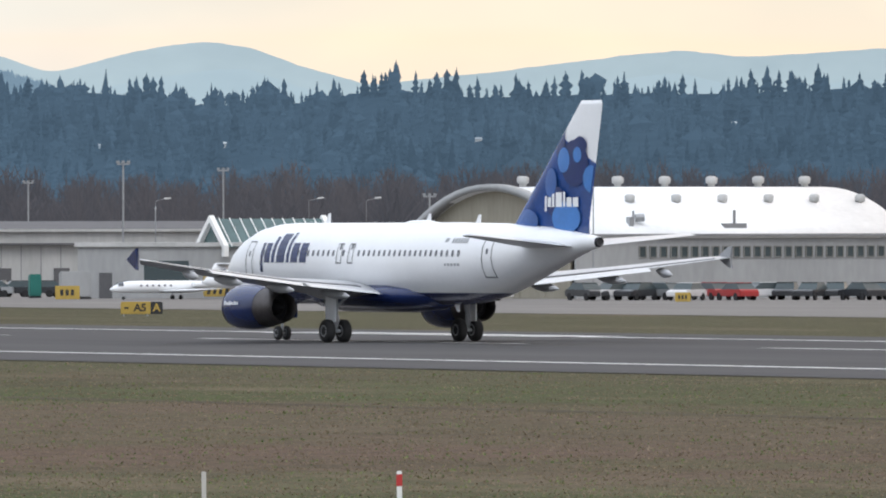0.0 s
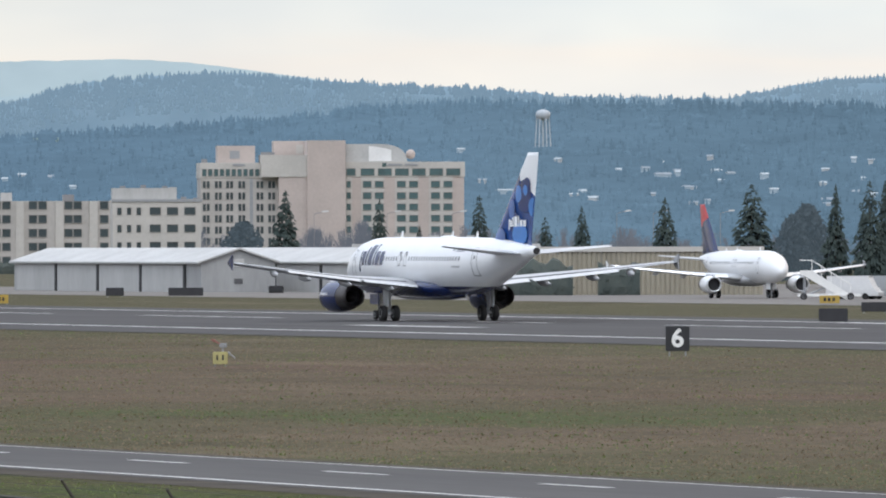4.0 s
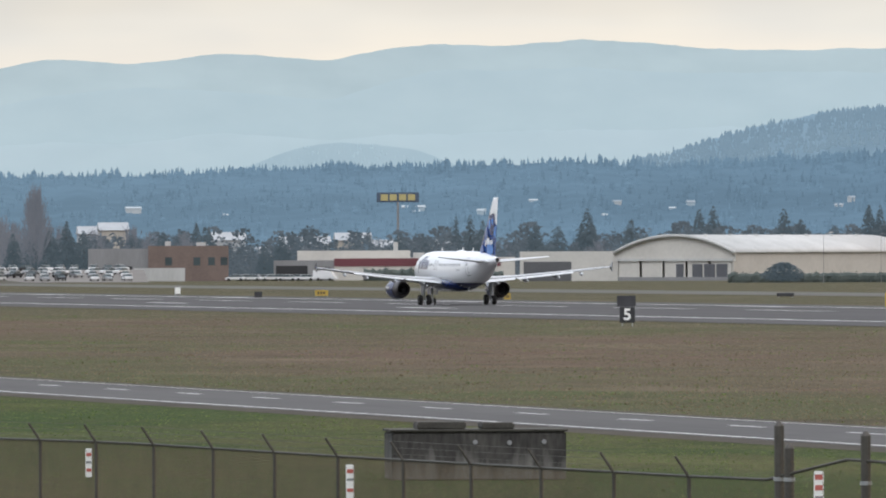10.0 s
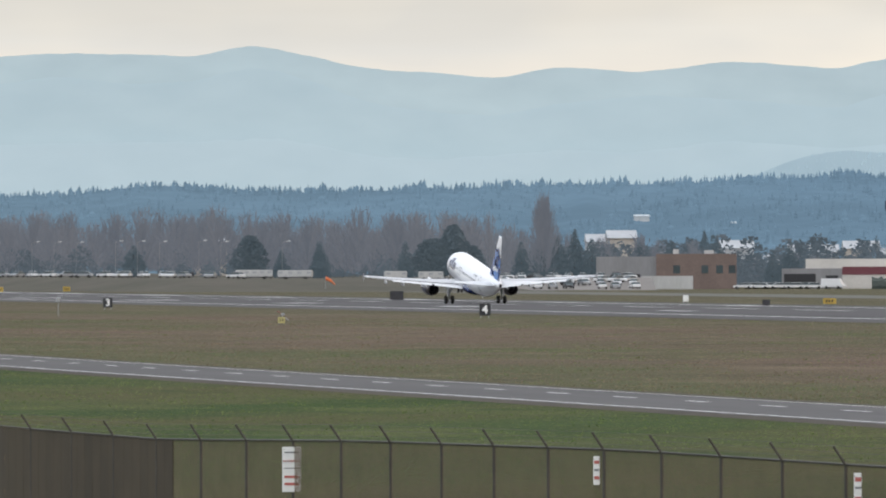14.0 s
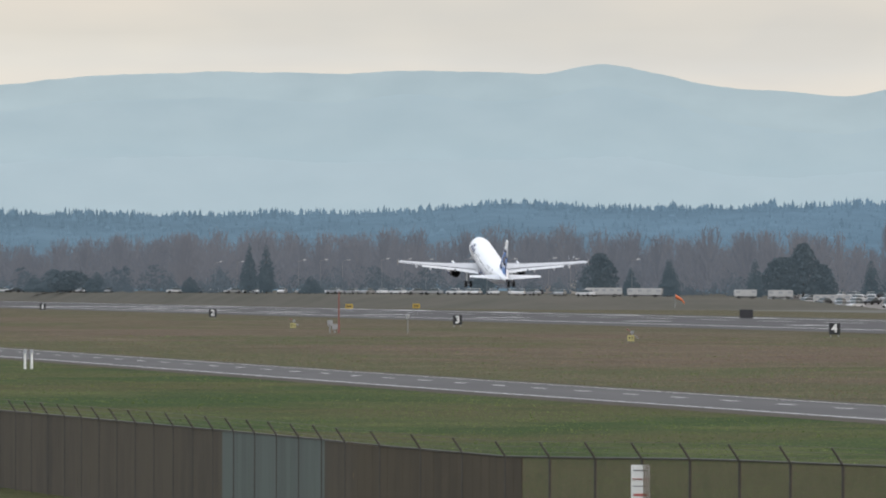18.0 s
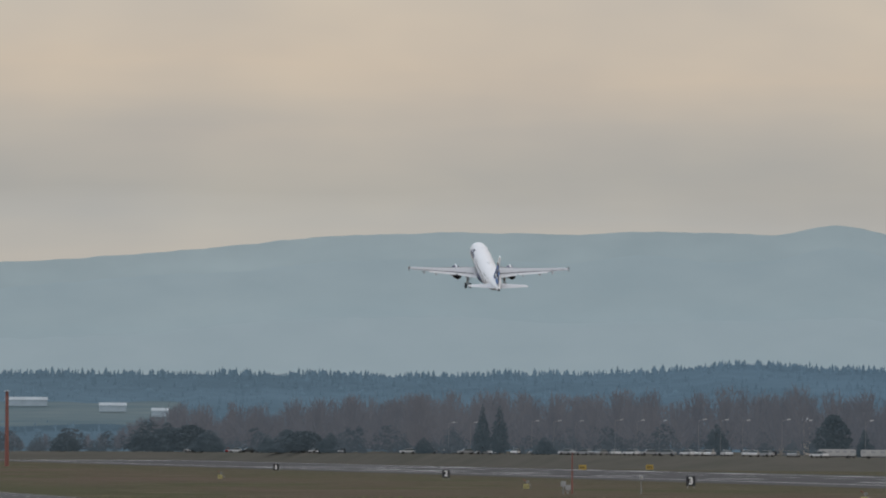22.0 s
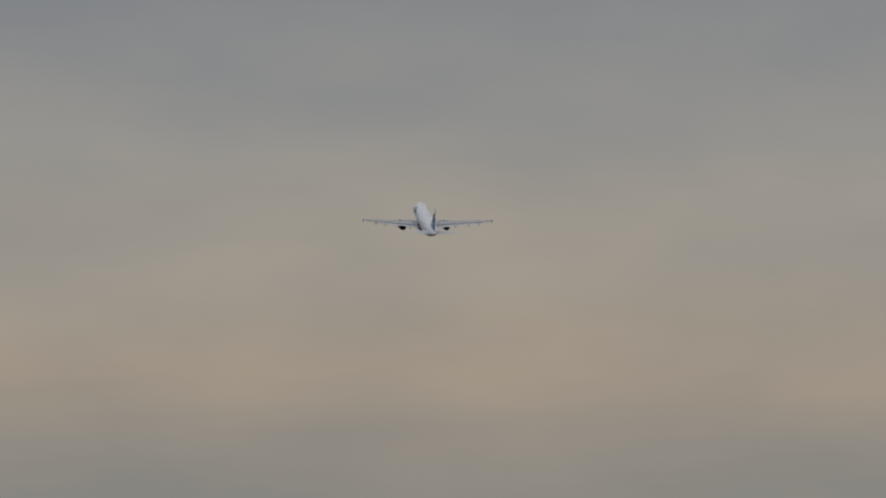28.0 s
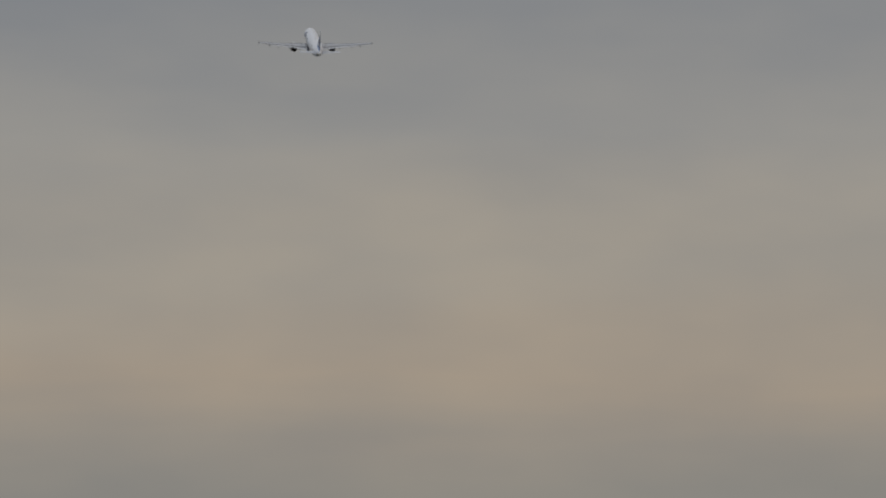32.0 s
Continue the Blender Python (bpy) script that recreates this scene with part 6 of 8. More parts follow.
def tree(name, crowns, bearing, reach, h, w, label, cat, group, k):
    foot = lerp_table(BANK_FOOT, bearing)[0] + 110
    if bearing > 80.7 and reach < foot:
        h = max(4.0, EYE[2] + (h - EYE[2]) * foot / reach - bank_z(bearing, foot))
        w, reach = w * foot / reach, foot
    m = site(bearing, reach, (k * 67) % 360)
    top = empty(name, m, label, cat, group)
    f = 1.55 if crowns is HAZY else 1.45
    c = shared("crown", crowns[k % len(crowns)], top, Matrix.Diagonal((w * f, w * f, h, 1)))
    t = shared("trunk", TRUNK, top, Matrix.Diagonal((h * .5, h * .5, h, 1)))
    return top


for k, (a, r, h, w) in enumerate(((68.596, 1500, 14.0, 3.2), (68.375, 1500, 13.5, 2.6), (68.287, 1490, 14.9, 2.9), (68.178, 1500, 15.1, 3.4), (68.852, 1450, 12.0, 3.0), (68.788, 1430, 10.7, 2.5), (70.269, 1400, 11.5, 3.7), (69.816, 1380, 13.0, 5.0),
        (69.379, 1350, 12.8, 2.9), (69.202, 1340, 13.1, 3.3), (69.120, 1350, 13.3, 3.2), (69.040, 1360, 14.0, 3.5), (68.908, 1400, 12.0, 2.4), (68.834, 1390, 11.9, 2.6), (68.766, 1380, 10.4, 2.4), (68.583, 1500, 13.9, 3.2))):
    tree("conifer", CONIFERS, a, r, h, w, "tall dark green conifer behind the hangars", "tree", "conifers by the hangars", k)
for k, (a, r, h, w) in enumerate(((72.250, 1500, 12.9, 4.5), (71.758, 1600, 12.1, 2.5), (71.551, 1500, 8.2, 1.9), (71.239, 1500, 12.3, 2.9), (70.702, 1500, 10.7, 2.9), (70.894, 1500, 9.2, 2.6))):
    tree("conifer", CONIFERS, a, r, h, w, "single dark conifer before the hotel", "tree", "conifers before the hotel", k + 2)
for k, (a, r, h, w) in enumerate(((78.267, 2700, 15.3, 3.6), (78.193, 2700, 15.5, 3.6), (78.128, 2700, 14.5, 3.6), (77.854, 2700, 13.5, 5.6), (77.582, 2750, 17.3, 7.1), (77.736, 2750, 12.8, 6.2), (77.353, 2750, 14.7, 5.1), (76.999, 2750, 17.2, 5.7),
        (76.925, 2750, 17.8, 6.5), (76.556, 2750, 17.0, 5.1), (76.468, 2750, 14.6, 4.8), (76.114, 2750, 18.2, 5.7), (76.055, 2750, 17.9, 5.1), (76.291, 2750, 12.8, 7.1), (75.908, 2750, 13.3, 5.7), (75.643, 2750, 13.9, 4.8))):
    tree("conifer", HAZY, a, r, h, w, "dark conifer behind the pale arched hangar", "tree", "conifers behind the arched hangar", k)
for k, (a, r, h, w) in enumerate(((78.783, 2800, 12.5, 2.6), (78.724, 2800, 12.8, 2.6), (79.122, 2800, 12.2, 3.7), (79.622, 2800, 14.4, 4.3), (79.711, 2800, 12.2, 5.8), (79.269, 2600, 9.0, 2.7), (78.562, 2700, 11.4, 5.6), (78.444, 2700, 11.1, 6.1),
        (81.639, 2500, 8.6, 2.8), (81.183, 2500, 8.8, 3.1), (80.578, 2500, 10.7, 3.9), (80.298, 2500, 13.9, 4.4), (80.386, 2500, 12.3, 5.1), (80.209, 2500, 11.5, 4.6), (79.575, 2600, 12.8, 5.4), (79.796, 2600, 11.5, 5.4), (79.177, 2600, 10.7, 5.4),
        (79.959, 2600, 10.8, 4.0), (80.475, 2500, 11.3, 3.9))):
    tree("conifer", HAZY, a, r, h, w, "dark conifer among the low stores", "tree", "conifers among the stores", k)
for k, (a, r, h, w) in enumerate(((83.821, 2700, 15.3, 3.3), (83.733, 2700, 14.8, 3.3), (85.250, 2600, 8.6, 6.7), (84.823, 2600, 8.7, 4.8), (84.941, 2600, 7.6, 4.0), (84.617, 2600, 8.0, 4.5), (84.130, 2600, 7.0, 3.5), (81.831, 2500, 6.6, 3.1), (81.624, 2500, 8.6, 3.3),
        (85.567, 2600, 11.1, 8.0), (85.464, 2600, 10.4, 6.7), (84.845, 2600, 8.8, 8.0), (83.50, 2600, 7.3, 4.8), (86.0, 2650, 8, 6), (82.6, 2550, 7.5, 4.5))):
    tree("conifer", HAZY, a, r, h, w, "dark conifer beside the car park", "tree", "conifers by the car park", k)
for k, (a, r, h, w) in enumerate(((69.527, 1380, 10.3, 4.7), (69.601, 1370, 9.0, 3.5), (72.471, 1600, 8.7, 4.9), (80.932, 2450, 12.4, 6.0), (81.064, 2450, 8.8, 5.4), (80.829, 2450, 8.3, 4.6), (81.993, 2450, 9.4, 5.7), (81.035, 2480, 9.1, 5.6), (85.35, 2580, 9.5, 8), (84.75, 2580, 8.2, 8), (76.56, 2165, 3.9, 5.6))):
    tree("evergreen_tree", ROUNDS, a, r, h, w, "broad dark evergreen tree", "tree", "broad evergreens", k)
for k, (a, r, h, w) in enumerate(((80.459, 2500, 21.0, 6.9), (84.155, 2700, 17.2, 8.3), (71.85, 1700, 9, 5), (72.1, 1750, 8, 6))):
    tree("bare_tree", [bare_mesh(20 + k, 1.0, 420)], a, r, h, w, "leafless brown tree with dense upright twigs", "tree", "bare trees", k)


def joined(name, mesh_list, rows, m, label, cat):
    """Many alike plants, too many to count, as one mesh."""
    vs, fs = [], []
    data = []
    for me in mesh_list:
        co = np.empty(len(me.vertices) * 3)
        me.vertices.foreach_get("co", co)
        tri = np.empty(len(me.polygons) * 3, dtype=int)
        me.polygons.foreach_get("vertices", tri)
        data.append((co.reshape(-1, 3), tri.reshape(-1, 3)))
    n = 0
    for i, (p, h, w, turn) in enumerate(rows):
        co, tri = data[i % len(data)]
        c, s = math.cos(turn), math.sin(turn)
        q = np.stack([(co[:, 0] * c - co[:, 1] * s) * w + p.x, (co[:, 0] * s + co[:, 1] * c) * w + p.y, co[:, 2] * h + p.z], 1)
        vs.append(q)
        fs.append(tri + n)
        n += len(q)
    me = bpy.data.meshes.new(name)
    me.from_pydata(np.concatenate(vs).tolist(), [], np.concatenate(fs).tolist())
    me.materials.append(m)
    return tagged(new(name, me), label, cat, "", "stuff")


def plain_woods():
    rng = random.Random(11)
    small = [bare_mesh(40 + k, 1.0, 60) for k in range(4)]
    rows = []
    for _ in range(2500):
        a = rng.uniform(59, 88)
        dens = lerp_table([(59, .9), (66, .9), (67.5, .35), (72, .25), (76, .3), (79.5, .4), (80.5, 1), (85.5, 1), (85.8, .35), (88, .3)], a)[0]
        if rng.random() > dens:
            continue
        r = rng.uniform(2620, 3300)
        if a > 80.6:
            r = max(r, lerp_table(BANK_FOOT, a)[0] + rng.uniform(130, 420))
        h = (r / 2950 if a > 83.4 else 1) * lerp_table([(59, 21), (66, 20), (68, 9), (79, 9), (81, 16), (84, 15), (85.4, 12), (85.8, 5), (88, 5)], a)[0] * rng.uniform(.6, 1.1)
        rows.append((polar(a, r, bank_z(a, r)), h, h * rng.uniform(.8, 1.3), rng.uniform(0, 6)))
    south, north = [q for q in rows if q[0].y > -q[0].x * .42], [q for q in rows if q[0].y <= -q[0].x * .42]
    # the southern wood's glow is painted haze too
    joined("bare_woodland", small, south, mat("hazed_dark_wood", (0.062, 0.064, 0.074), 1.0, var=0.2, scale=0.01, spec=0, glow=0.62, color2=(0.088, 0.084, 0.092), dim=.55, isle=.2), "dark brown leafless trees behind the hangars", "woods")
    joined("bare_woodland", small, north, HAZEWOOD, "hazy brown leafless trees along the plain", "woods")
    few = [conifer_mesh(60 + k, .8, None, 260) for k in range(2)]
    for me in few:
        bm = bmnew()
        bm.from_mesh(me)
        bmesh.ops.triangulate(bm, faces=bm.faces)
        bm.to_mesh(me)
        bm.free()
    rows = []
    for _ in range(210):
        a = rng.uniform(59, 88)
        r = rng.uniform(2750, 3350)
        h = rng.uniform(7, 13)
        if 71 < a < 73.2 and r < 2950 or a > 80.4:
            continue
        rows.append((polar(a, r, bank_z(a, r)), h, h * rng.uniform(.28, .42), rng.uniform(0, 6)))
    joined("plain_conifers", few, rows, WOODS, "scattered hazy conifers among the houses", "woods")
    broad = [round_mesh(80 + k, 170, 1.7) for k in range(3)] + [conifer_mesh(90 + k, .6, None, 260) for k in range(2)]
    for me in broad:
        bm = bmnew()
        bm.from_mesh(me)
        bmesh.ops.triangulate(bm, faces=bm.faces)
        bm.to_mesh(me)
        bm.free()
    rows = []
    for _ in range(860):
        a = rng.uniform(73.2, 86.4)
        big = lerp_table([(73.2, 6), (75.4, 8), (76, 13), (79.0, 12), (80.3, 11), (80.9, 7), (86.4, 7)], a)[0]
        if rng.random() > (1 if a < 81 else .55) or 80.95 < a < 81.1:
            continue
        h = big * rng.uniform(.45, 1.1)
        r = max(rng.uniform(2680, 2950), lerp_table(BANK_FOOT, a)[0] + rng.uniform(120, 200) if a > 80.6 else 0)
        rows.append((polar(a, r, bank_z(a, r)), h, h * rng.uniform(.7, 1.3), rng.uniform(0, 6)))
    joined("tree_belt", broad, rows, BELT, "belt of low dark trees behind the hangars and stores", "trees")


plain_woods()


def hedge(bearing0, bearing1, reach, h, label):
    rng = random.Random(int(bearing0 * 100))
    bm = bmnew()
    n = int(abs(bearing1 - bearing0) * reach / 57.3 / .7)
    rows = []
    for i in range(n + 1):
        a = bearing0 + (bearing1 - bearing0) * i / n
        top = h * (.86 + .30 * noise.noise((a * 45, 1, 2)) + .16 * noise.noise((a * 160, 5, 2)))
        rows.append([polar(a, reach + y + .3 * noise.noise((a * 110, y, z)), top * z) for y, z in ((-.1, 0), (-.25, .3), (-.15, .7), (.5, .95), (1.5, 1), (2.6, .9), (3.1, .4), (3, 0))])
    loft(bm, [[tuple(p) for p in r] for r in rows])
    fixn(bm)
    for i in range(n * 16):
        a = bearing0 + (bearing1 - bearing0) * rng.random()
        top = h * (.86 + .30 * noise.noise((a * 45, 1, 2)) + .16 * noise.noise((a * 160, 5, 2)))
        zz = rng.random()
        p = polar(a, reach - .2 + (rng.uniform(0, 1.6) if zz > .85 else 0), max(.1, top * zz + (.12 if zz > .85 else 0)))
        s = rng.uniform(.10, .24)
        v = [bm.verts.new(p + Vector((rng.uniform(-1, 1), rng.uniform(-1, 1), rng.uniform(-.9, .9))) * s) for _ in range(4)]
        for f in ((0, 1, 2), (0, 2, 3), (0, 3, 1), (1, 2, 3)):
            bm.faces.new([v[j] for j in f])
    tagged(part("hedge", bm, HEDGE), label, "hedge", "hedges")


hedge(76.85, 75.55, 2180, 2.2, "dark clipped hedge before the pale hangar")
hedge(75.55, 74.2, 2120, 3.0, "dark hedge along the long building")
hedge(74.2, 73.3, 2100, 2.6, "low dark hedge beside the white hangars")
hedge(71.1, 70.75, 1180, 4.2, "dark bushes growing up the barrier wall")
hedge(70.62, 70.4, 1180, 4.0, "dark bushes beside the barrier wall")
hedge(78.75, 78.3, 2460, 3.0, "rounded bushes before the low store")
hedge(78.22, 78.02, 2460, 2.4, "small bushes beside the low store")


# houses on the slope and in the plain
ROOFS = [mat("pale_roof", (0.36, 0.38, 0.40), .8, var=.1, scale=.3), mat("brown_roof", (0.22, 0.20, 0.20), .8, var=.1, scale=.3), mat("warm_wall", (0.38, 0.35, 0.31), .8, var=.1, scale=.3), mat("grey_wall", (0.36, 0.38, 0.40), .8, var=.1, scale=.3)]


PANE_OB = bpart("pane", [(-.5, -.025, -.5, .5, .025, .5)], GLASSD, None)
PANE = PANE_OB.data
bpy.data.objects.remove(PANE_OB)


# house walls and roofs emit a little: haze put into colour and glow
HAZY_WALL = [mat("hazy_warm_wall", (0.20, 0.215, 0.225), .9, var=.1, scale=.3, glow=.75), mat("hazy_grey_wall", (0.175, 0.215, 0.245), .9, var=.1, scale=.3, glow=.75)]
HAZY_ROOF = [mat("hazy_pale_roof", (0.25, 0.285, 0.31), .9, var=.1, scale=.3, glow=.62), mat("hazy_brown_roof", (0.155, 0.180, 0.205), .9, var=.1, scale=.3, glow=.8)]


def house(m, w, d, h, wm, rm, label, panes=True):
    top = empty("house", m, label, "house", "houses")
    bpart("wall", [(-w / 2, 0, -1.2, w / 2, d, h)], wm, top)
    bm = bmnew()
    loft(bm, [[(-w / 2 - .3, -.4, h), (-w / 2 - .3, d + .4, h), (-w / 2 - .3, d / 2, h + d * .28)], [(w / 2 + .3, -.4, h), (w / 2 + .3, d + .4, h), (w / 2 + .3, d / 2, h + d * .28)]])
    part("roof", fixn(bm), rm, top)
    if panes:
        for k in (-.25, .25):
            shared("window", PANE, top, pose(k * w, -.035, h * .55) @ Matrix.Diagonal((min(1, w * .2), 1, h * .35, 1)))


def slope_z(az, u):
    crest = smooth_at(NEAR, az)
    r = 4400 - 900 * (1 - u)
    return r, EYE[2] + r * math.tan(radians(-0.25 + (crest + .25) * u ** 1.2))


bm = bmnew()
cols = []
for i in range(41):
    a = 85.4 + 2.1 * i / 40
    col = []
    for u in (.60, .66, .72, .78):
        u += .02 * noise.noise((a * 3, u * 9, 1))
        r, z = slope_z(a, u)
        col.append(bm.verts.new(polar(a, r - 30, z + .8)))
    cols.append(col)
for p, q in zip(cols, cols[1:]):
    for k in range(3):
        bm.faces.new((p[k], q[k], q[k + 1], p[k + 1]))
# the field's blue-grey tone and emission stand in for haze
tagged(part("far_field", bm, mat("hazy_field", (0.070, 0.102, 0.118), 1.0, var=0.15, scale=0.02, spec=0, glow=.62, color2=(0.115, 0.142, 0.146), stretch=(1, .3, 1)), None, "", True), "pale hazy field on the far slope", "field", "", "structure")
rng = random.Random(21)
for k in range(140):
    az = rng.choice((rng.uniform(61, 67), rng.uniform(67.5, 71.2), rng.uniform(67.5, 72), rng.uniform(67, 75), rng.uniform(73, 80)))
    u = rng.uniform(.72, .9) if az < 66.5 else rng.uniform(.52, .80) if az < 73 else rng.uniform(.66, .8)
    if az < 66.5 and k % 3:
        continue
    r, z = slope_z(az, u)
    r -= 4
    w = rng.uniform(1.8, 4) * (2.2 if rng.random() < .15 else 1)
    pale = rng.random() < .6
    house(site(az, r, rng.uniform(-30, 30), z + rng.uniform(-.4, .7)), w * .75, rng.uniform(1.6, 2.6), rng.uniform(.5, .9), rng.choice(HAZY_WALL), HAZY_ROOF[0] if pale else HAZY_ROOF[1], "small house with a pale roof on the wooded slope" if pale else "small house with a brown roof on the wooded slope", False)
for k, (a, r, w, h) in enumerate(((79.05, 3100, 14, 9), (78.8, 3120, 10, 10), (78.6, 3150, 18, 8), (78.35, 3150, 12, 8), (79.45, 3000, 9, 10), (79.3, 3050, 16, 6), (79.7, 2900, 14, 7), (80.05, 3080, 8, 13), (80.15, 3090, 9, 12), (82.2, 3000, 9, 8))):
    house(site(a, r, 5), w, 8, h, ROOFS[2] if k % 2 else ROOFS[3], ROOFS[0], "pale low warehouse in the hazy plain")

for a, u, w in ((86.2, .74, 22), (85.75, .70, 14), (86.6, .76, 30), (85.5, .66, 9)):
    r, z = slope_z(a, u)
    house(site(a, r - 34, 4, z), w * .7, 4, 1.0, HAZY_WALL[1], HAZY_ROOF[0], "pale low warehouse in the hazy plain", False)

# ---- parked aircraft, vehicles and apron clutter ----
def business_jet(m, length, label):
    s = length / 26.0
    top = empty("business_jet", m, label, "aircraft", "business jets")
    bm = bmnew()
    hull = [(0, .05, 2.0), (.7, .5, 2.1), (2, .9, 2.3), (4, 1.15, 2.45), (7, 1.2, 2.5), (17, 1.2, 2.5), (20, 1.0, 2.65), (23, .6, 2.95), (25.5, .2, 3.2)]
    loft(bm, [ring((x - 13) * s, 0, z * s, r * s, r * s, 20) for x, r, z in hull])
    part("fuselage", fixn(bm), WHITE, top, "", True)
    for sd in (-1, 1):
        part("wing", wing_mesh([((10 - 13) * s, sd * .8 * s, 1.6 * s, 5.5 * s, .1), ((17.5 - 13) * s, sd * 11.5 * s, 2.1 * s, 1.6 * s, .09)]), WHITE, top, "", True)
        bm = bmnew()
        loft(bm, [ring((x - 13) * s, sd * 2.0 * s, 2.95 * s, r * s, r * s, 16) for x, r in ((16.6, .5), (17, .62), (19, .66), (21, .42), (21.02, .3), (20.5, .2))])
        part("engine", fixn(bm), WHITE, top, "", True)
        part("tailplane", wing_mesh([((22.6 - 13) * s, 0, 6.9 * s, 2.8 * s, .09), ((24.6 - 13) * s, sd * 4.6 * s, 7.0 * s, 1.2 * s, .08)]), WHITE, top, "", True)
        bm = bmnew()
        tube(bm, ((14.2 - 13) * s, sd * 2 * s, .4 * s), ((14.2 - 13) * s, sd * 2 * s, 1.7 * s), .1 * s, .1 * s, 8)
        part("gear_leg", fixn(bm), WING, top)
        wheel("wheel", top, (14.2 - 13) * s, sd * 2 * s, .45 * s, .45 * s, .3 * s, GREYP)
        for k in range(6):
            bm = bmnew()
            x = (6.2 + 1.25 * k - 13) * s
            loft(bm, [ring(x, sd * (1.19 * s), 2.75 * s, .26 * s, .19 * s, 10, "y"), ring(x, sd * 1.215 * s, 2.75 * s, .24 * s, .17 * s, 10, "y")])
            part("cabin_window", fixn(bm), SLATE, top)
    bm = wing_mesh([(19.4, 0, 0, 5.2, .07), (22.3, 4.1, 0, 3.0, .08)])
    for v in bm.verts:
        x, y, z = v.co
        v.co = ((x - 13) * s, z * s, (2.9 + y) * s)
    part("fin", fixn(bm), WHITE, top, "", True)
    bm = bmnew()
    tube(bm, ((3 - 13) * s, 0, .35 * s), ((3 - 13) * s, 0, 1.5 * s), .08 * s, .08 * s, 8)
    part("nose_gear_leg", fixn(bm), WING, top)
    wheel("wheel", top, (3 - 13) * s, 0, .35 * s, .35 * s, .3 * s, GREYP)
    bm = bmnew()
    loft(bm, [ring((x - 13) * s, 0, (z + .35) * s, r * s, r * s * .8, 16) for x, r, z in ((1.6, .74, 2.3), (2.6, .96, 2.42))], False)
    part("cockpit_window", fixn(bm), SLATE, top)
    return top


business_jet(site(63.42, 892, -4), 20.0, "large white business jet with a high tailplane on the apron")
business_jet(site(64.22, 915, 24), 11.2, "small white business jet parked before the hall")
airliner("parked_airliner", Matrix.Translation(polar(69.86, 1115, 0.03)) @ pose(0, 0, 0, 0, 0, 69.8 + 90 + 16) @ Matrix.Scale(.80, 4), "white airliner with a blue and red fin parked on the apron", "plain")


CARMATS = [mat("car_white", (.62, .62, .62), .3, var=.04), mat("car_silver", (.35, .36, .37), .3, .4, var=.04), mat("car_dark", (.03, .032, .036), .3, var=.1), mat("car_red", (.35, .03, .03), .3, var=.1), mat("car_blue", (.04, .08, .22), .3, var=.1)]
CARMESH = {}


def car(m, k, van=False):
    names = ("white", "silver", "dark", "red", "blue")
    c = k % 5
    top = empty("van" if van else "car", m, names[c] + (" delivery van parked on the apron" if van else " car parked in a row"), "van" if van else "car", "parked vehicles")
    key = (c, van)
    if key not in CARMESH:
        L, H = (5.6, 2.3) if van else (4.4, 1.42)
        bm = bmnew()
        lo = [(-L / 2, .35), (-L / 2, .75), (-L / 2 + .3, .85), (-L / 2 + (.5 if van else 1.1), .9 if not van else 1.2), (L / 2 - .2, .92), (L / 2, .8), (L / 2, .35)]
        loft(bm, [[(x, y, z) for x, z in lo] for y in (-.88, .88)])
        fixn(bm)
        bmesh.ops.bevel(bm, geom=bm.edges[:], offset=.06, segments=2, affect="EDGES")
        body = part("body", bm, CARMATS[c], top)
        bm = bmnew()
        x0, x1, x2, x3 = (-L / 2 + .5, -L / 2 + 1.2, L / 2 - .1, L / 2 - .05) if van else (-1.1, -.4, 1.2, 1.9)
        loft(bm, [[(x0, -.8, .9), (x3, -.8, .9), (x3, .8, .9), (x0, .8, .9)], [(x1, -.68, H), (x2, -.68, H), (x2, .68, H), (x1, .68, H)]])
        cab = part("cabin", fixn(bm), CARMATS[c] if van else GLASSD, top)
        bm = bmnew()
        box(bm, x1 - .05, -.69, H, x2 + .05, .69, H + .05)
        roof = part("roof", fixn(bm), CARMATS[c], top)
        bm = bmnew()
        loft(bm, [ring(0, dy, 0, r, r, 14, "y") for dy, r in ((-.1, .3), (-.08, .33), (.08, .33), (.1, .3))])
        wh = part("wheel", fixn(bm), TYRE, top)
        CARMESH[key] = (body.data, cab.data, roof.data, wh.data)
        for o in (body, cab, roof, wh):
            bpy.data.objects.remove(o)
    body, cab, roof, wh = CARMESH[key]
    for nm, me in (("body", body), ("cabin", cab), ("roof", roof)):
        shared(nm, me, top, pose(0, 0, 0))
    for x in (-1.4, 1.4):
        for y in (-.8, .8):
            shared("wheel", wh, top, pose(x, y, .33))
    return top


rng = random.Random(5)
for k in range(13):
    car(site(62.05 - .13 * k, 886 + rng.uniform(-4, 4), rng.choice((35, 70, 110, -50)) + rng.uniform(-15, 15)), rng.choice((3, 0, 2, 2, 1, 2)))
for k in range(7):
    car(site(65.42 - .13 * k, 955, rng.uniform(-15, 15)), rng.choice((2, 2, 1, 2)))
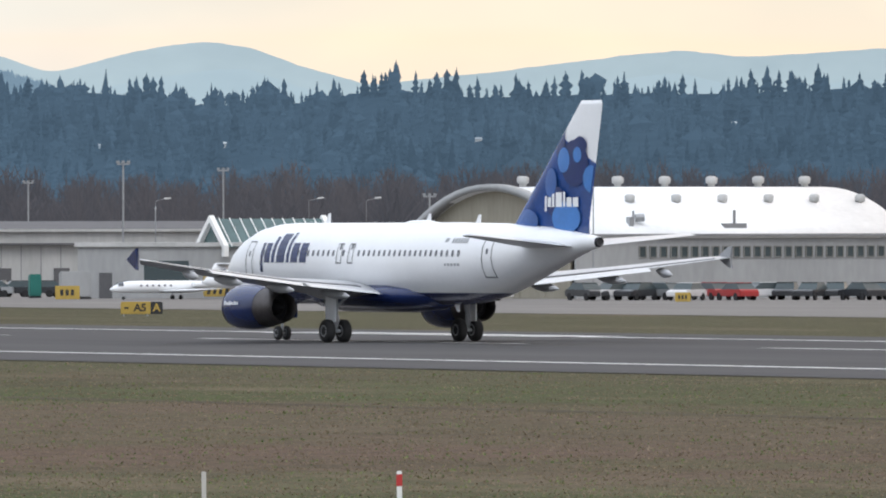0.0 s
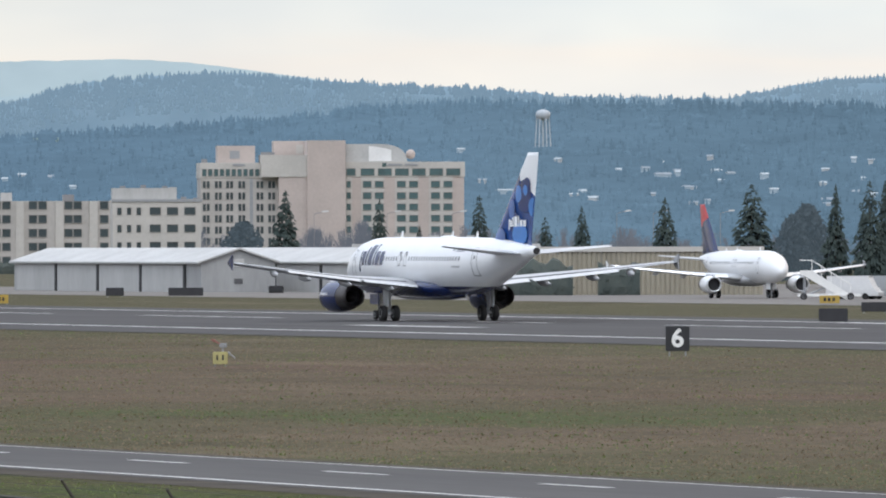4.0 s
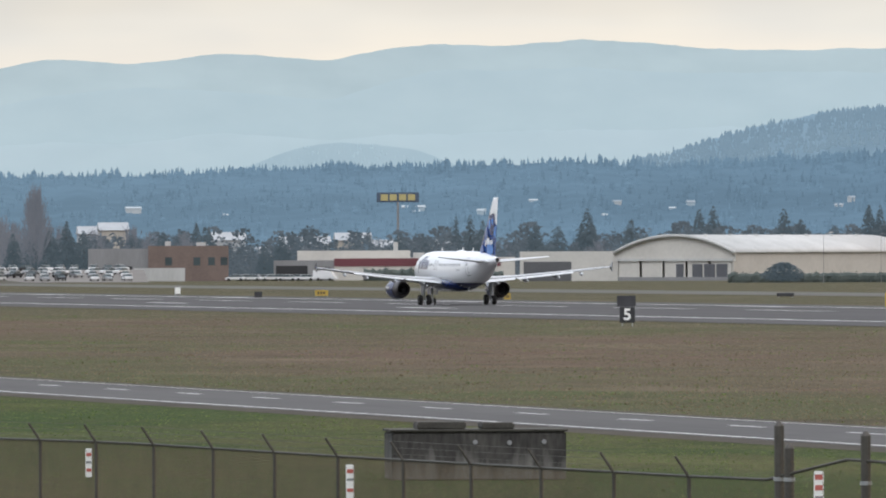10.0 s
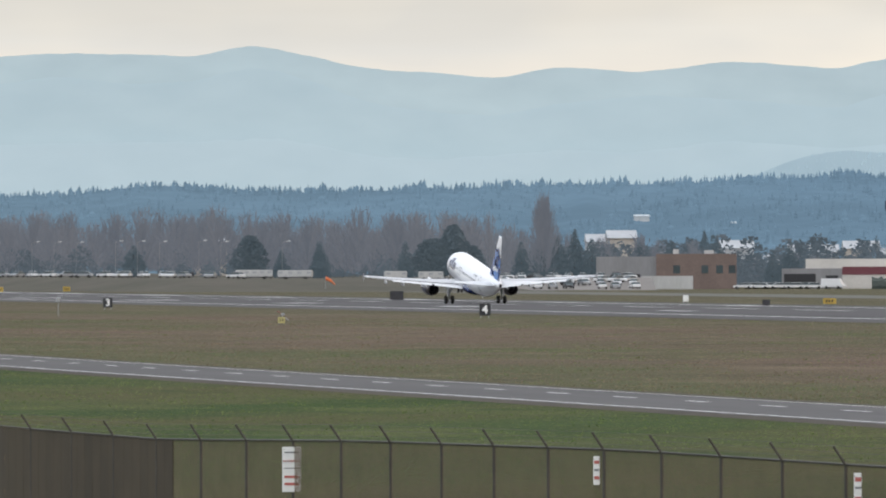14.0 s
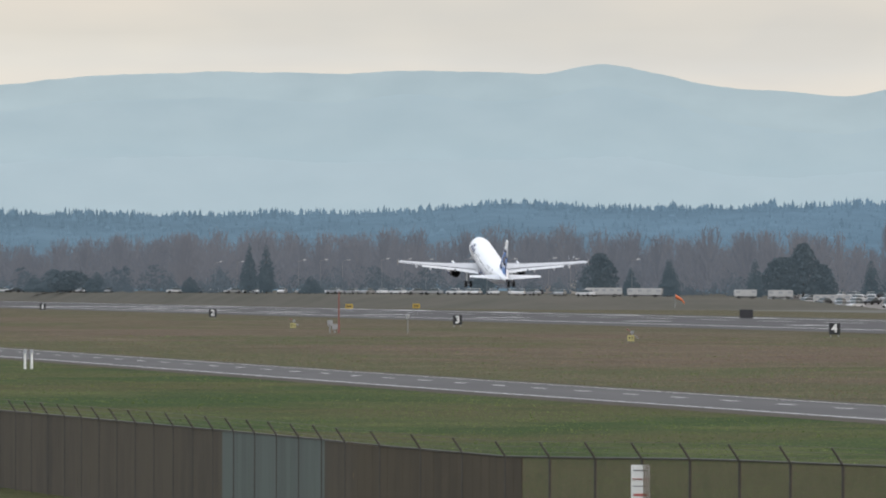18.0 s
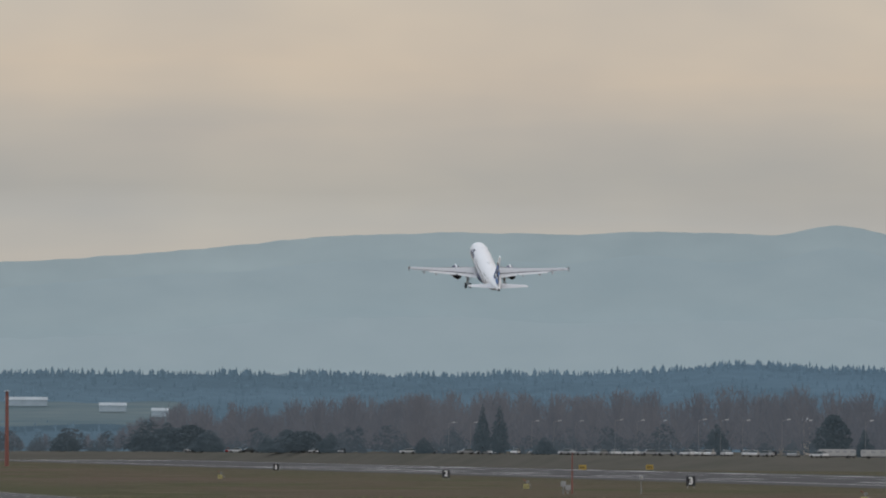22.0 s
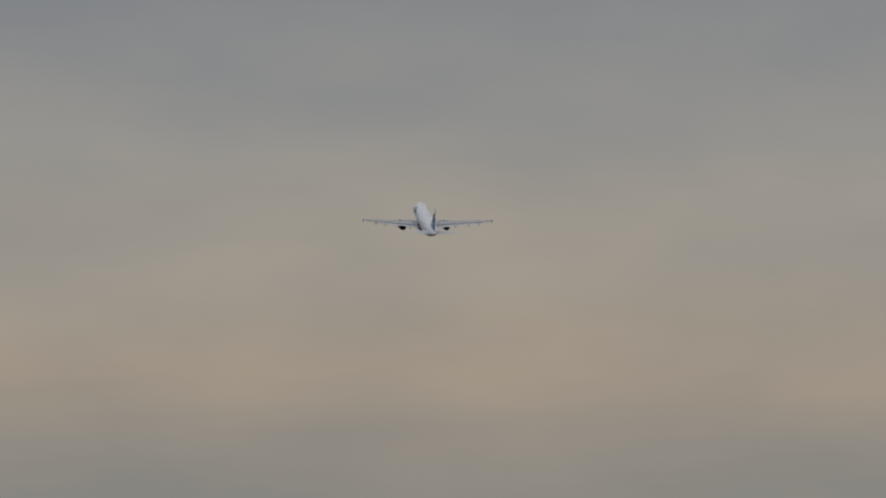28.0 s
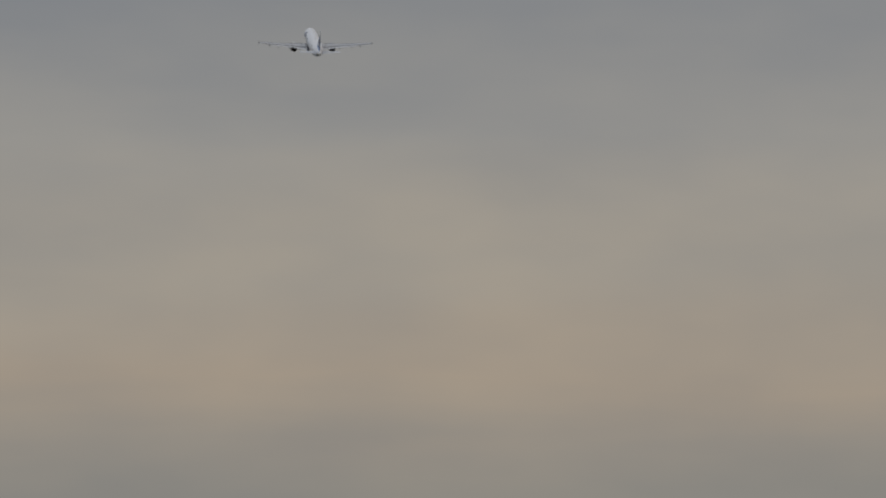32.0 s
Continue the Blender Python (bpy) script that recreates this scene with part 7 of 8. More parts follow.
# the car lot before the stores rises a little away from the runway
top = empty("car_lot", site(80.45, 2384), "sloping grey asphalt car lot with a low bank", "car park", "", "structure")
bm = bmnew()
loft(bm, [[(-28, y, 0) for y in (0, 84)] + [(-28, 84, 2.7), (-28, 0, .05)], [(24, y, 0) for y in (0, 84)] + [(24, 84, 2.7), (24, 0, .05)]])
part("lot_surface", fixn(bm), APRON, top)
for row in range(4):
    for k in range(14):
        if rng.random() < .1:
            continue
        y = 10 + 21 * row
        car(site(80.45, 2384, 0) @ pose(-26.5 + 3.5 * k + rng.uniform(-.5, .5), y + rng.uniform(-1, 1), .05 + 2.65 * y / 84, 0, 0, rng.choice((90, -90, 60, 115)) + rng.uniform(-12, 12)), rng.choice((0, 0, 1, 0, 1, 2, 0)))
for k in range(30):
    car(site(84.2 - .078 * k + rng.uniform(-.05, .05), lerp_table(BANK_FOOT, 84.2 - .078 * k)[0] + rng.uniform(105, 150), rng.choice((0, 70, 90, -60, 30)) + rng.uniform(-20, 20)), rng.choice((0, 1, 0, 2, 1)))
for k in range(14):
    car(site(85.35 - .06 * k + rng.uniform(-.03, .03), lerp_table(BANK_FOOT, 85.35 - .06 * k)[0] + rng.uniform(105, 125), rng.choice((0, 60, 90)) + rng.uniform(-20, 20)), rng.choice((3, 2, 1, 0, 2, 1)))
for k in range(9):
    car(site(79.42 - .045 * k, 2475 + 12 * (k % 2), rng.uniform(-20, 20)), rng.choice((0, 1, 0)))
for a, r, c in ((62.62, 885, 0), (69.28, 1085, 0), (69.1, 1090, 1), (65.9, 960, 0), (78.95, 2480, 0)):
    car(site(a, r, 160), c, True)


def boarding_stairs():
    top = empty("boarding_stairs", site(69.44, 1081, 0), "white mobile boarding stairs on a truck", "stairs")
    bm = bmnew()
    loft(bm, [[(-2.4, y, 2.9), (-1.2, y, 2.9), (2.6, y, .5), (2.6, y, .1), (2.0, y, .1), (-2.4, y, 2.6)] for y in (-.7, .7)])
    part("flight", fixn(bm), WHITEP, top)
    for y in (-.75, .75):
        bm = bmnew()
        tube(bm, (-2.4, y, 3.9), (-1.2, y, 3.9), .05, .05, 6)
        tube(bm, (-1.2, y, 3.9), (2.6, y, 1.5), .05, .05, 6)
        for k in range(5):
            x = -1.2 + .95 * k
            tube(bm, (x, y, 2.9 - .63 * k), (x, y, 3.9 - .63 * k), .04, .04, 6)
        part("railing", fixn(bm), WHITEP, top)
    bm = bmnew()
    tube(bm, (-1.9, 0, .3), (-1.9, 0, 2.6), .15, .15, 8)
    tube(bm, (-1.9, 0, .4), (.6, 0, 1.4), .1, .1, 8)
    part("prop", fixn(bm), STEEL, top)
    bpart("chassis", [(-2.6, -.8, .35, 3.6, .8, .6)], WHITEP, top)
    for x in (-2.0, 2.6):
        for y in (-.75, .75):
            wheel("wheel", top, x, y, .35, .35, .22, GREYP)


boarding_stairs()

# apron clutter beside the grey hangar
for a, r, w, h, mm, nm, lb, ct in ((68.02, 1072, 1.9, 1.8, WHITEP, "equipment_box", "white equipment box beside the grey hangar", "box"), (68.16, 1070, 1.4, 1.2, LGREY, "tug", "small grey baggage tug", "tug"),
                                  (67.78, 1066, 1.3, .9, YELLOW, "yellow_cart", "yellow equipment cart beside the hangar", "cart"), (67.67, 1066, 1.2, .9, YELLOW, "yellow_cart", "yellow equipment cart beside the hangar", "cart"),
                                  (64.93, 940, 1.0, 2.0, TEAL, "portable_toilet", "teal portable toilet cabin", "cabin"), (64.72, 922, 2.6, 2.3, SHEETW, "storage_container", "grey storage container before the pale hangar", "container"),
                                  (66.52, 905, 1.9, 1.7, BLACKP, "ground_power_unit", "dark ground power unit on wheels", "equipment"), (66.44, 900, .5, 1.0, YELLOW, "yellow_bollard", "short yellow post beside the equipment", "bollard"),
                                  (72.3, 1250, 1.6, .8, BLACKP, "ground_box", "dark box beside the hangars", "box"), (63.0, 880, 3.0, 1.6, SHEETW, "fuel_cart", "small white fuel cart on the apron", "cart"),
                                  (71.48, 1185, 1.4, .8, TAN, "ground_box", "tan box before the barrier wall", "box"), (63.98, 925, 2.2, 2.0, YELLOW, "striped_barrier", "yellow and black striped barrier", "barrier")):
    top = empty(nm, site(a, r, 8), lb, ct)
    bevelled("body", (-w / 2, -.6, .2, w / 2, .6, h), mm, top, "", .08)
    if nm in ("tug", "yellow_cart", "fuel_cart", "ground_power_unit"):
        for x in (-w * .35, w * .35):
            for y in (-.5, .5):
                wheel("wheel", top, x, y, .25, .25, .16, GREYP)
    elif nm == "striped_barrier":
        for k in range(4):
            bm = bmnew()
            x = -w / 2 + .15 + k * .5
            loft(bm, [[(x, y, .4), (x + .25, y, .4), (x + .55, y, h - .2), (x + .3, y, h - .2)] for y in (-.64, -.6)])
            part("stripe", fixn(bm), BLACKP, top)
    else:
        bpart("skid", [(-w / 2, -.5, 0, w / 2, .5, .2)], BLACKP, top)
    bpart("lid", [(-w / 2 + .1, -.5, h, w / 2 - .1, .5, h + .06)], mm, top)


def apron_mast(bearing, reach, h, striped=True):
    top = empty("flood_mast", site(bearing, reach), "tall red and white striped flood mast" if striped else "tall grey flood mast", "mast", "flood masts")
    n = 6 if striped else 1
    for k in range(n):
        bm = bmnew()
        tube(bm, (0, 0, h * k / n), (0, 0, h * (k + 1) / n), .10 - .008 * k, .09 - .008 * k, 8)
        part("mast_section", fixn(bm), (WHITEP if k % 2 == 0 else RUST) if striped else STEEL, top)
    bpart("lamp_bar", [(-.6, -.12, h, .6, .12, h + .18)], STEEL, top)
    for x in (-.5, 0, .5):
        bpart("lamp_head", [(x - .15, -.25, h + .18, x + .15, .1, h + .38)], STEEL, top)


for a, r, h in ((66.75, 985, 13.3), (68.952, 1200, 14.0)):
    apron_mast(a, r, h)
for a, r, h in ((71.005, 1260, 11.0), (64.468, 1020, 11.9), (63.946, 1150, 12.0), (64.963, 1250, 11.2), (62.87, 1020, 8.8)):
    apron_mast(a, r, h, False)


LAMPM = {}


def lamp_post(bearing, reach, h, group, glow=True):
    top = empty("lamp_post", site(bearing, reach), "thin car park lamp post with a bent arm" if h < 9 else "tall street lamp post", "lamp post", group)
    if h not in LAMPM:
        bm = bmnew()
        tube(bm, (0, 0, 0), (0, 0, h), .045, .035, 6)
        tube(bm, (0, 0, h), (1.2, 0, h + .3), .04, .04, 6)
        a = part("pole", fixn(bm), LGREY, top)
        bm = bmnew()
        loft(bm, [[(1.0, -.25, h + .2), (1.9, -.2, h + .3), (1.9, .2, h + .3), (1.0, .25, h + .2)], [(1.1, -.15, h + .42), (1.8, -.12, h + .46), (1.8, .12, h + .46), (1.1, .15, h + .42)]])
        b = part("lamp_head", fixn(bm), DOORW, top)
        LAMPM[h] = (a.data, b.data)
        return
    shared("pole", LAMPM[h][0], top, pose(0, 0, 0))
    shared("lamp_head", LAMPM[h][1], top, pose(0, 0, 0))


for k in range(16):
    lamp_post(84.0 - .145 * k + .03 * (k % 3), lerp_table(BANK_FOOT, 84.0 - .145 * k)[0] + 115 + 50 * (k % 3), 8.0, "car park lamps")
for a in (71.72, 71.38, 70.52, 70.33, 69.98, 72.1):
    lamp_post(a, 1420, 9.5, "street lamps")
for a in (63.5, 63.2, 62.7, 64.3):
    lamp_post(a, 1350, 9.5, "street lamps")
for a in (76.35, 76.05, 75.85, 75.5, 75.2):
    lamp_post(a, 2150, 9.5, "street lamps")

# white trailers and buses parked before the car park
def trailer(bearing, reach, w, turn):
    top = empty("trailer", site(bearing, reach, turn), "long white trailer with a dark window band", "trailer", "parked trailers")
    bevelled("body", (-w / 2, 0, .45, w / 2, 2.4, 1.95), DOORW, top, "", .12)
    for k in range(max(2, int(w / 1.6))):
        x = -w / 2 + .7 + k * (w - 1.4) / max(1, int(w / 1.6) - 1)
        bpart("window", [(x - .45, -.03, 1.2, x + .45, .01, 1.65)], GREYP, top)
    bpart("skirt", [(-w / 2 + .2, .1, .25, w / 2 - .2, 2.3, .45)], ROOFG, top)
    for x in (-w * .28, w * .3):
        for y in (.15, 2.2):
            wheel("wheel", top, x, y, .42, .42, .28, GREYP)


for a, r, w, tn in ((81.97, 2410, 8.0, 4), (81.76, 2410, 7.6, -6), (81.23, 2410, 4.8, 8), (81.05, 2410, 5.5, 0), (80.78, 2420, 8.0, 5), (80.62, 2425, 7.0, -4)):
    trailer(a, r, w, tn)


# ---- signs beside the runway ----
def glyph(text, size, m, parent, x, y, z, label=""):
    cu = bpy.data.curves.new("text", "FONT")
    cu.body, cu.size, cu.align_x, cu.align_y, cu.extrude, cu.offset = text, size, "CENTER", "CENTER", .01, size * .025
    ob = new("digit_lettering", cu)
    dg = bpy.context.evaluated_depsgraph_get()
    me = bpy.data.meshes.new_from_object(ob.evaluated_get(dg))
    bpy.data.objects.remove(ob)
    me.materials.clear()
    me.materials.append(m)
    o = new("lettering", me)
    o.parent = parent
    o.matrix_basis = pose(x, y, z, 90, 0, 0)
    if label:
        o["label"] = label
    return o


for n, bearing, reach in ((6, 70.205, 541), (5, 77.375, 858), (4, 80.768, 1150), (3, 82.735, 1400), (2, 84.012, 1700), (1, 84.899, 2120)):
    top = empty("distance_sign", site(bearing, reach), "black runway distance board with a white number on short legs", "sign", "distance boards")
    bevelled("board", (-.59, -.1, .25, .59, .15, 1.47), BLACKP, top, "", .03)
    if n == 1:
        bpart("number", [(-.14, -.13, .4, .14, -.105, 1.32)], WHITEP, top, "white number")
    else:
        glyph(str(n), 1.25, WHITEP, top, 0, -.115, .86, "white number")
    for x in (-.4, .4):
        bm = bmnew()
        tube(bm, (x, 0, 0), (x, 0, .3), .04, .04, 6)
        part("leg", fixn(bm), STEEL, top)

# boards seen from behind and taxiway signs on the far side
for a, r, w, h, kind in ((69.393, 757, 2.0, .92, "back"), (69.177, 870, 2.1, .75, "back"), (77.38, 1148, 1.95, 1.15, "back"), (78.06, 1335, 1.6, .8, "back"), (81.228, 1720, 2.1, 1.35, "back"), (66.156, 750, 2.4, .95, "back"), (65.968, 750, 2.4, .95, "backa"),
                         (73.14, 1167, 1.9, .85, "back"), (72.77, 1164, 3.7, .85, "back"), (78.0, 1350, .8, .75, "yellow"), (75.98, 1127, 2.0, 1.4, "yellow"), (64.405, 733, 2.0, .82, "a5"), (69.412, 992, 1.8, .7, "yellow"),
                         (73.83, 1016, 1.5, .9, "back"), (73.74, 1016, 1.6, .8, "yellow"), (76.55, 1413, 2.2, .45, "back"), (63.76, 880, 1.5, .9, "yellow"), (79.72, 1600, .8, .9, "white"), (79.30, 1435, 1.0, .8, "back"), (78.97, 1500, 1.8, .75, "yellow"),
                         (82.30, 2600, 1.2, 1.0, "back"), (81.816, 2480, 1.2, 1.0, "yellow"), (64.76, 900, 2.0, 1.1, "yellow"), (71.28, 1120, 2.1, .85, "yellow"), (77.37, 1230, 1.6, .5, "back"), (83.3, 2300, 1.6, 1.0, "yellow"), (82.95, 2350, 1.6, 1.0, "yellow"), (61.55, 850, 1.2, .7, "yellow")):
    lab = {"back": "dark grey back of a runway sign", "backa": "dark sign panel with plain pale bars", "yellow": "yellow taxiway sign with plain dark bars", "a5": "yellow taxiway sign lettered A5 beside a black panel", "white": "small white marker box"}[kind]
    top = empty("taxiway_sign", site(a, r), lab, "sign", "taxiway signs")
    mm = {"back": BLACKP, "backa": BLACKP, "yellow": YELLOW, "a5": YELLOW, "white": WHITEP}[kind]
    bevelled("board", (-w / 2, -.1, .15, w / 2, .15, .15 + h), mm if kind not in ("back", "backa") else mat("dark_board", (.03, .03, .034), .7, var=.2, scale=1), top, "", .03)
    for x in (-w * .4, w * .4):
        bm = bmnew()
        tube(bm, (x, 0, 0), (x, 0, .16), .04, .04, 6)
        part("leg", fixn(bm), STEEL, top)
    if kind == "yellow":
        for j in range(3):
            bpart("sign_bar", [(-w * .3 + j * w * .22, -.12, .15 + h * .28, -w * .3 + j * w * .22 + w * .13, -.1, .15 + h * .72)], BLACKP, top)
    elif kind == "backa":
        for j in range(2):
            bpart("sign_bar", [(-w * .2 + j * w * .25, -.12, .15 + h * .28, -w * .2 + j * w * .25 + w * .16, -.1, .15 + h * .72)], WHITEP, top)
    elif kind == "a5":
        glyph("A5", .72, BLACKP, top, .3, -.11, .15 + h / 2)
        bpart("arrow_bar", [(-.75, -.12, .5, -.45, -.1, .62)], BLACKP, top)
        bevelled("end_panel", (w / 2, -.1, .15, w / 2 + .8, .15, .15 + h), BLACKP, top, "black end panel", .03)
        glyph("A", .72, YELLOW, top, w / 2 + .4, -.11, .15 + h / 2)

# yellow marker boxes with a lamp head, in a line before the runway
for a, r, n in ((72.591, 500, "4"), (81.83, 1037, "3"), (83.593, 1330, ""), (85.19, 1660, "")):
    top = empty("lamp_unit", site(a, r) @ Matrix.Scale(.8, 4), "pale yellow equipment box with a swivelling lamp head", "equipment", "lamp units")
    bevelled("box", (-.42, -.25, .12, .42, .35, .82), mat("pale_yellow", (.42, .38, .16), .6, var=.15, scale=2), top, "", .03)
    for x in (-.22, .1):
        bpart("marking_bar", [(x, -.27, .35, x + .1, -.25, .65)], BLACKP, top)
    bm = bmnew()
    tube(bm, (.15, .1, .82), (.15, .1, 1.1), .06, .06, 6)
    part("stem", fixn(bm), STEEL, top)
    bm = bmnew()
    tube(bm, (.15, .1, 1.18), (-.42, .1, 1.5), .05, .05, 6)
    tube(bm, (-.3, .1, 1.44), (-.5, .1, 1.52), .09, .06, 8)
    part("lamp_arm", fixn(bm), RUST, top, "rusty lamp arm")
    bevelled("lamp_head", (-.05, -.05, 1.05, .38, .25, 1.32), STEEL, top, "", .04)
    bm = bmnew()
    tube(bm, (.42, 0, .82), (.85, 0, .45), .06, .05, 6)
    part("side_strut", fixn(bm), STEEL, top)
    for x in (-.3, .3):
        bpart("foot", [(x - .05, 0, 0, x + .05, .1, .12)], STEEL, top)


def mast(bearing, reach, h, r, m, label, name="mast"):
    top = empty(name, site(bearing, reach), label, "mast")
    bm = bmnew()
    tube(bm, (0, 0, 0), (0, 0, h), r, r * .7, 8)
    part("pole", fixn(bm), m, top)
    bm = bmnew()
    tube(bm, (0, 0, h), (0, 0, h + .3), r * 1.6, r * .4, 8)
    part("cap", fixn(bm), STEEL, top)
    return top


mast(62.016, 890, 9.0, .07, STEEL, "slim grey pole before the vaulted hangar")
mast(64.30, 950, 7.6, .07, STEEL, "slim grey pole before the pale hangar")
mast(83.354, 1215, 4.6, .10, RUST, "slim dull red weather mast in the grass")
for dx, hh in ((-1.1, 1.4), (-.6, 1.0)):
    top = empty("instrument_box", site(83.40 if dx < -1 else 83.375, 1216), "grey instrument box on a leg in the grass", "box", "instrument boxes")
    bevelled("body", (-.3, -.2, hh - .6, .3, .2, hh), SHEETW, top, "", .03)
    bm = bmnew()
    tube(bm, (0, 0, 0), (0, 0, hh - .5), .07, .07, 6)
    part("leg", fixn(bm), STEEL, top)
top = mast(82.994, 1222, 1.9, .05, STEEL, "slim instrument post with a drum head")
bm = bmnew()
loft(bm, [ring(0, 0, z, r, r, 12, "z") for z, r in ((1.55, .05), (1.6, .2), (2.0, .22), (2.1, .08))])
part("drum", fixn(bm), SHEETW, top, "pale drum head")
for a in (84.99, 84.955):
    mast(a, 700, 1.0, .09, WHITEP, "white marker post beside the road", "marker_post")
mast(86.303, 2500, 17.0, .5, RUST, "red and white banded tower beyond the runway", "banded_tower")
top = empty("marker_post", site(64.051, 205), "weathered grey wooden marker post in the grass", "post")
bevelled("post", (-.045, -.045, 0, .045, .045, 1.08), CREAM, top, "", .01)
top = empty("marker_post", site(63.031, 205), "white marker post with a red reflective band", "post")
bevelled("post", (-.05, -.03, 0, .05, .03, 1.08), WHITEP, top, "", .01)
bpart("red_band", [(-.055, -.036, .80, .055, .036, 1.02)], REDP, top, "red band")
top = empty("road_sign", site(85.618, 655), "white no-parking sign with a plate below", "sign")
bm = bmnew()
tube(bm, (0, .06, 0), (0, .06, 1.55), .05, .05, 6)
part("post", fixn(bm), STEEL, top)
bevelled("panel", (-.45, -.03, .55, .45, .03, 1.35), WHITEP, top, "", .02)
bm = bmnew()
loft(bm, [[(r * math.cos(a), y, .97 + r * math.sin(a)) for a in [2 * math.pi * i / 20 for i in range(20)]] for r, y in ((.3, -.035), (.3, -.05), (.23, -.05), (.23, -.035))], False)
part("prohibition_ring", fixn(bm), BLACKP, top)
bpart("plate", [(-.42, -.03, .12, .42, .03, .5)], WHITEP, top)
bpart("plate_bar", [(-.3, -.045, .26, .3, -.03, .36)], BLACKP, top)
top = empty("windsock", site(81.60, 2330), "orange windsock on a short pole", "windsock")
bm = bmnew()
tube(bm, (0, 0, 0), (0, 0, 2.6), .08, .06, 6)
part("pole", fixn(bm), STEEL, top)
bm = bmnew()
loft(bm, [ring(.1, 0, 2.3, .45, .45, 10), ring(1.3, 0, 1.7, .3, .3, 10), ring(2.0, 0, .9, .2, .2, 10)])
part("sock", fixn(bm), ORANGE, top)

# ---- the concrete block and the fence in the foreground ----
CONC = mat("weathered_concrete", (0.014, 0.013, 0.0125), 0.9, var=0.4, scale=1.1, bump=.4, bscale=12, color2=(0.075, 0.070, 0.064), stretch=(1, 1, .28))
def stain_block(m):
    """Dark run-off stains that hang down from the block's rim over its pale foot."""
    nt = m.node_tree
    L = nt.links.new
    b = nt.nodes["Principled BSDF"]
    src = b.inputs["Base Color"].links[0].from_socket
    pos = nt.nodes.new("ShaderNodeNewGeometry").outputs["Position"]
    mp = nt.nodes.new("ShaderNodeMapping")
    mp.inputs["Scale"].default_value = (2.2, 2.2, .35)
    L(pos, mp.inputs["Vector"])
    n = nt.nodes.new("ShaderNodeTexNoise")
    n.inputs["Scale"].default_value, n.inputs["Detail"].default_value = 1.6, 6
    L(mp.outputs[0], n.inputs["Vector"])
    sp = nt.nodes.new("ShaderNodeSeparateXYZ")
    L(pos, sp.inputs[0])
    ma = nt.nodes.new("ShaderNodeMath")
    ma.operation = "MULTIPLY_ADD"
    L(n.outputs["Fac"], ma.inputs[0])
    ma.inputs[1].default_value = 1.9
    L(sp.outputs["Z"], ma.inputs[2])
    r = nt.nodes.new("ShaderNodeMapRange")
    r.inputs["From Min"].default_value, r.inputs["From Max"].default_value = 1.0, 1.5
    L(ma.outputs[0], r.inputs["Value"])
    x = nt.nodes.new("ShaderNodeMix")
    x.data_type = "RGBA"
    L(r.outputs[0], x.inputs["Factor"])
    x.inputs[6].default_value = (0.15, 0.143, 0.132, 1)
    L(src, x.inputs[7])
    L(x.outputs[2], b.inputs["Base Color"])


stain_block(CONC)
CONCD = mat("mossy_concrete", (0.035, 0.033, 0.028), 0.95, var=0.3, scale=2.0, color2=(0.07, 0.065, 0.055))
top = empty("concrete_block", site(78.15, 270, 5), "weathered dark-stained concrete block with two lids", "concrete block")
bevelled("block", (-2.15, 0, 0, 2.15, 2.4, 1.2), CONC, top, "", .04)
bevelled("cap", (-2.2, -.05, 1.2, 2.2, 2.45, 1.26), CONCD, top, "dark mossy cap", .02)
bevelled("lid", (-1.5, .3, 1.26, -.3, 1.6, 1.44), CONCD, top, "raised lid", .03)
bevelled("lid", (.1, .3, 1.26, .9, 1.6, 1.42), CONCD, top, "raised lid", .03)
for x, z in ((-.1, .95), (.75, .93), (1.6, .95)):
    bm = bmnew()
    tube(bm, (x, -.06, z), (x, .02, z), .06, .06, 10)
    part("bolt", fixn(bm), LGREY, top)

FENCE = mat("fence_wire", (0.118, 0.088, 0.052), 0.8, 0.1, var=0.2, scale=1.5)
POST = mat("fence_post", (0.066, 0.060, 0.052), 0.6, 0.3, var=0.25, scale=2.0)
SLATB = mat("brown_slats", (0.034, 0.025, 0.0135), 0.85, var=0.25, scale=0.6, color2=(0.062, 0.047, 0.026), stretch=(.25, .25, .15), rnd=.16)
SLATG = mat("grey_green_slats", (0.072, 0.088, 0.076), 0.8, var=0.2, scale=0.6, stretch=(1, 1, .15), rnd=.2)


def fence_y(x):
    return fence_line(x)


def rail_z(x):
    return lerp_table([(-420, 2.1), (-300, 2.1), (-238, 2.1), (-223, 1.98), (-209, 2.15), (-193, 2.22), (-180, 2.15), (-163, 2.1), (-162, 2.12), (-161.8, 2.5), (-155, 2.42), (-150, 2.28), (-145, 2.18), (-140, 2.10), (-130, 1.9), (-120, 1.8)], x)[0]


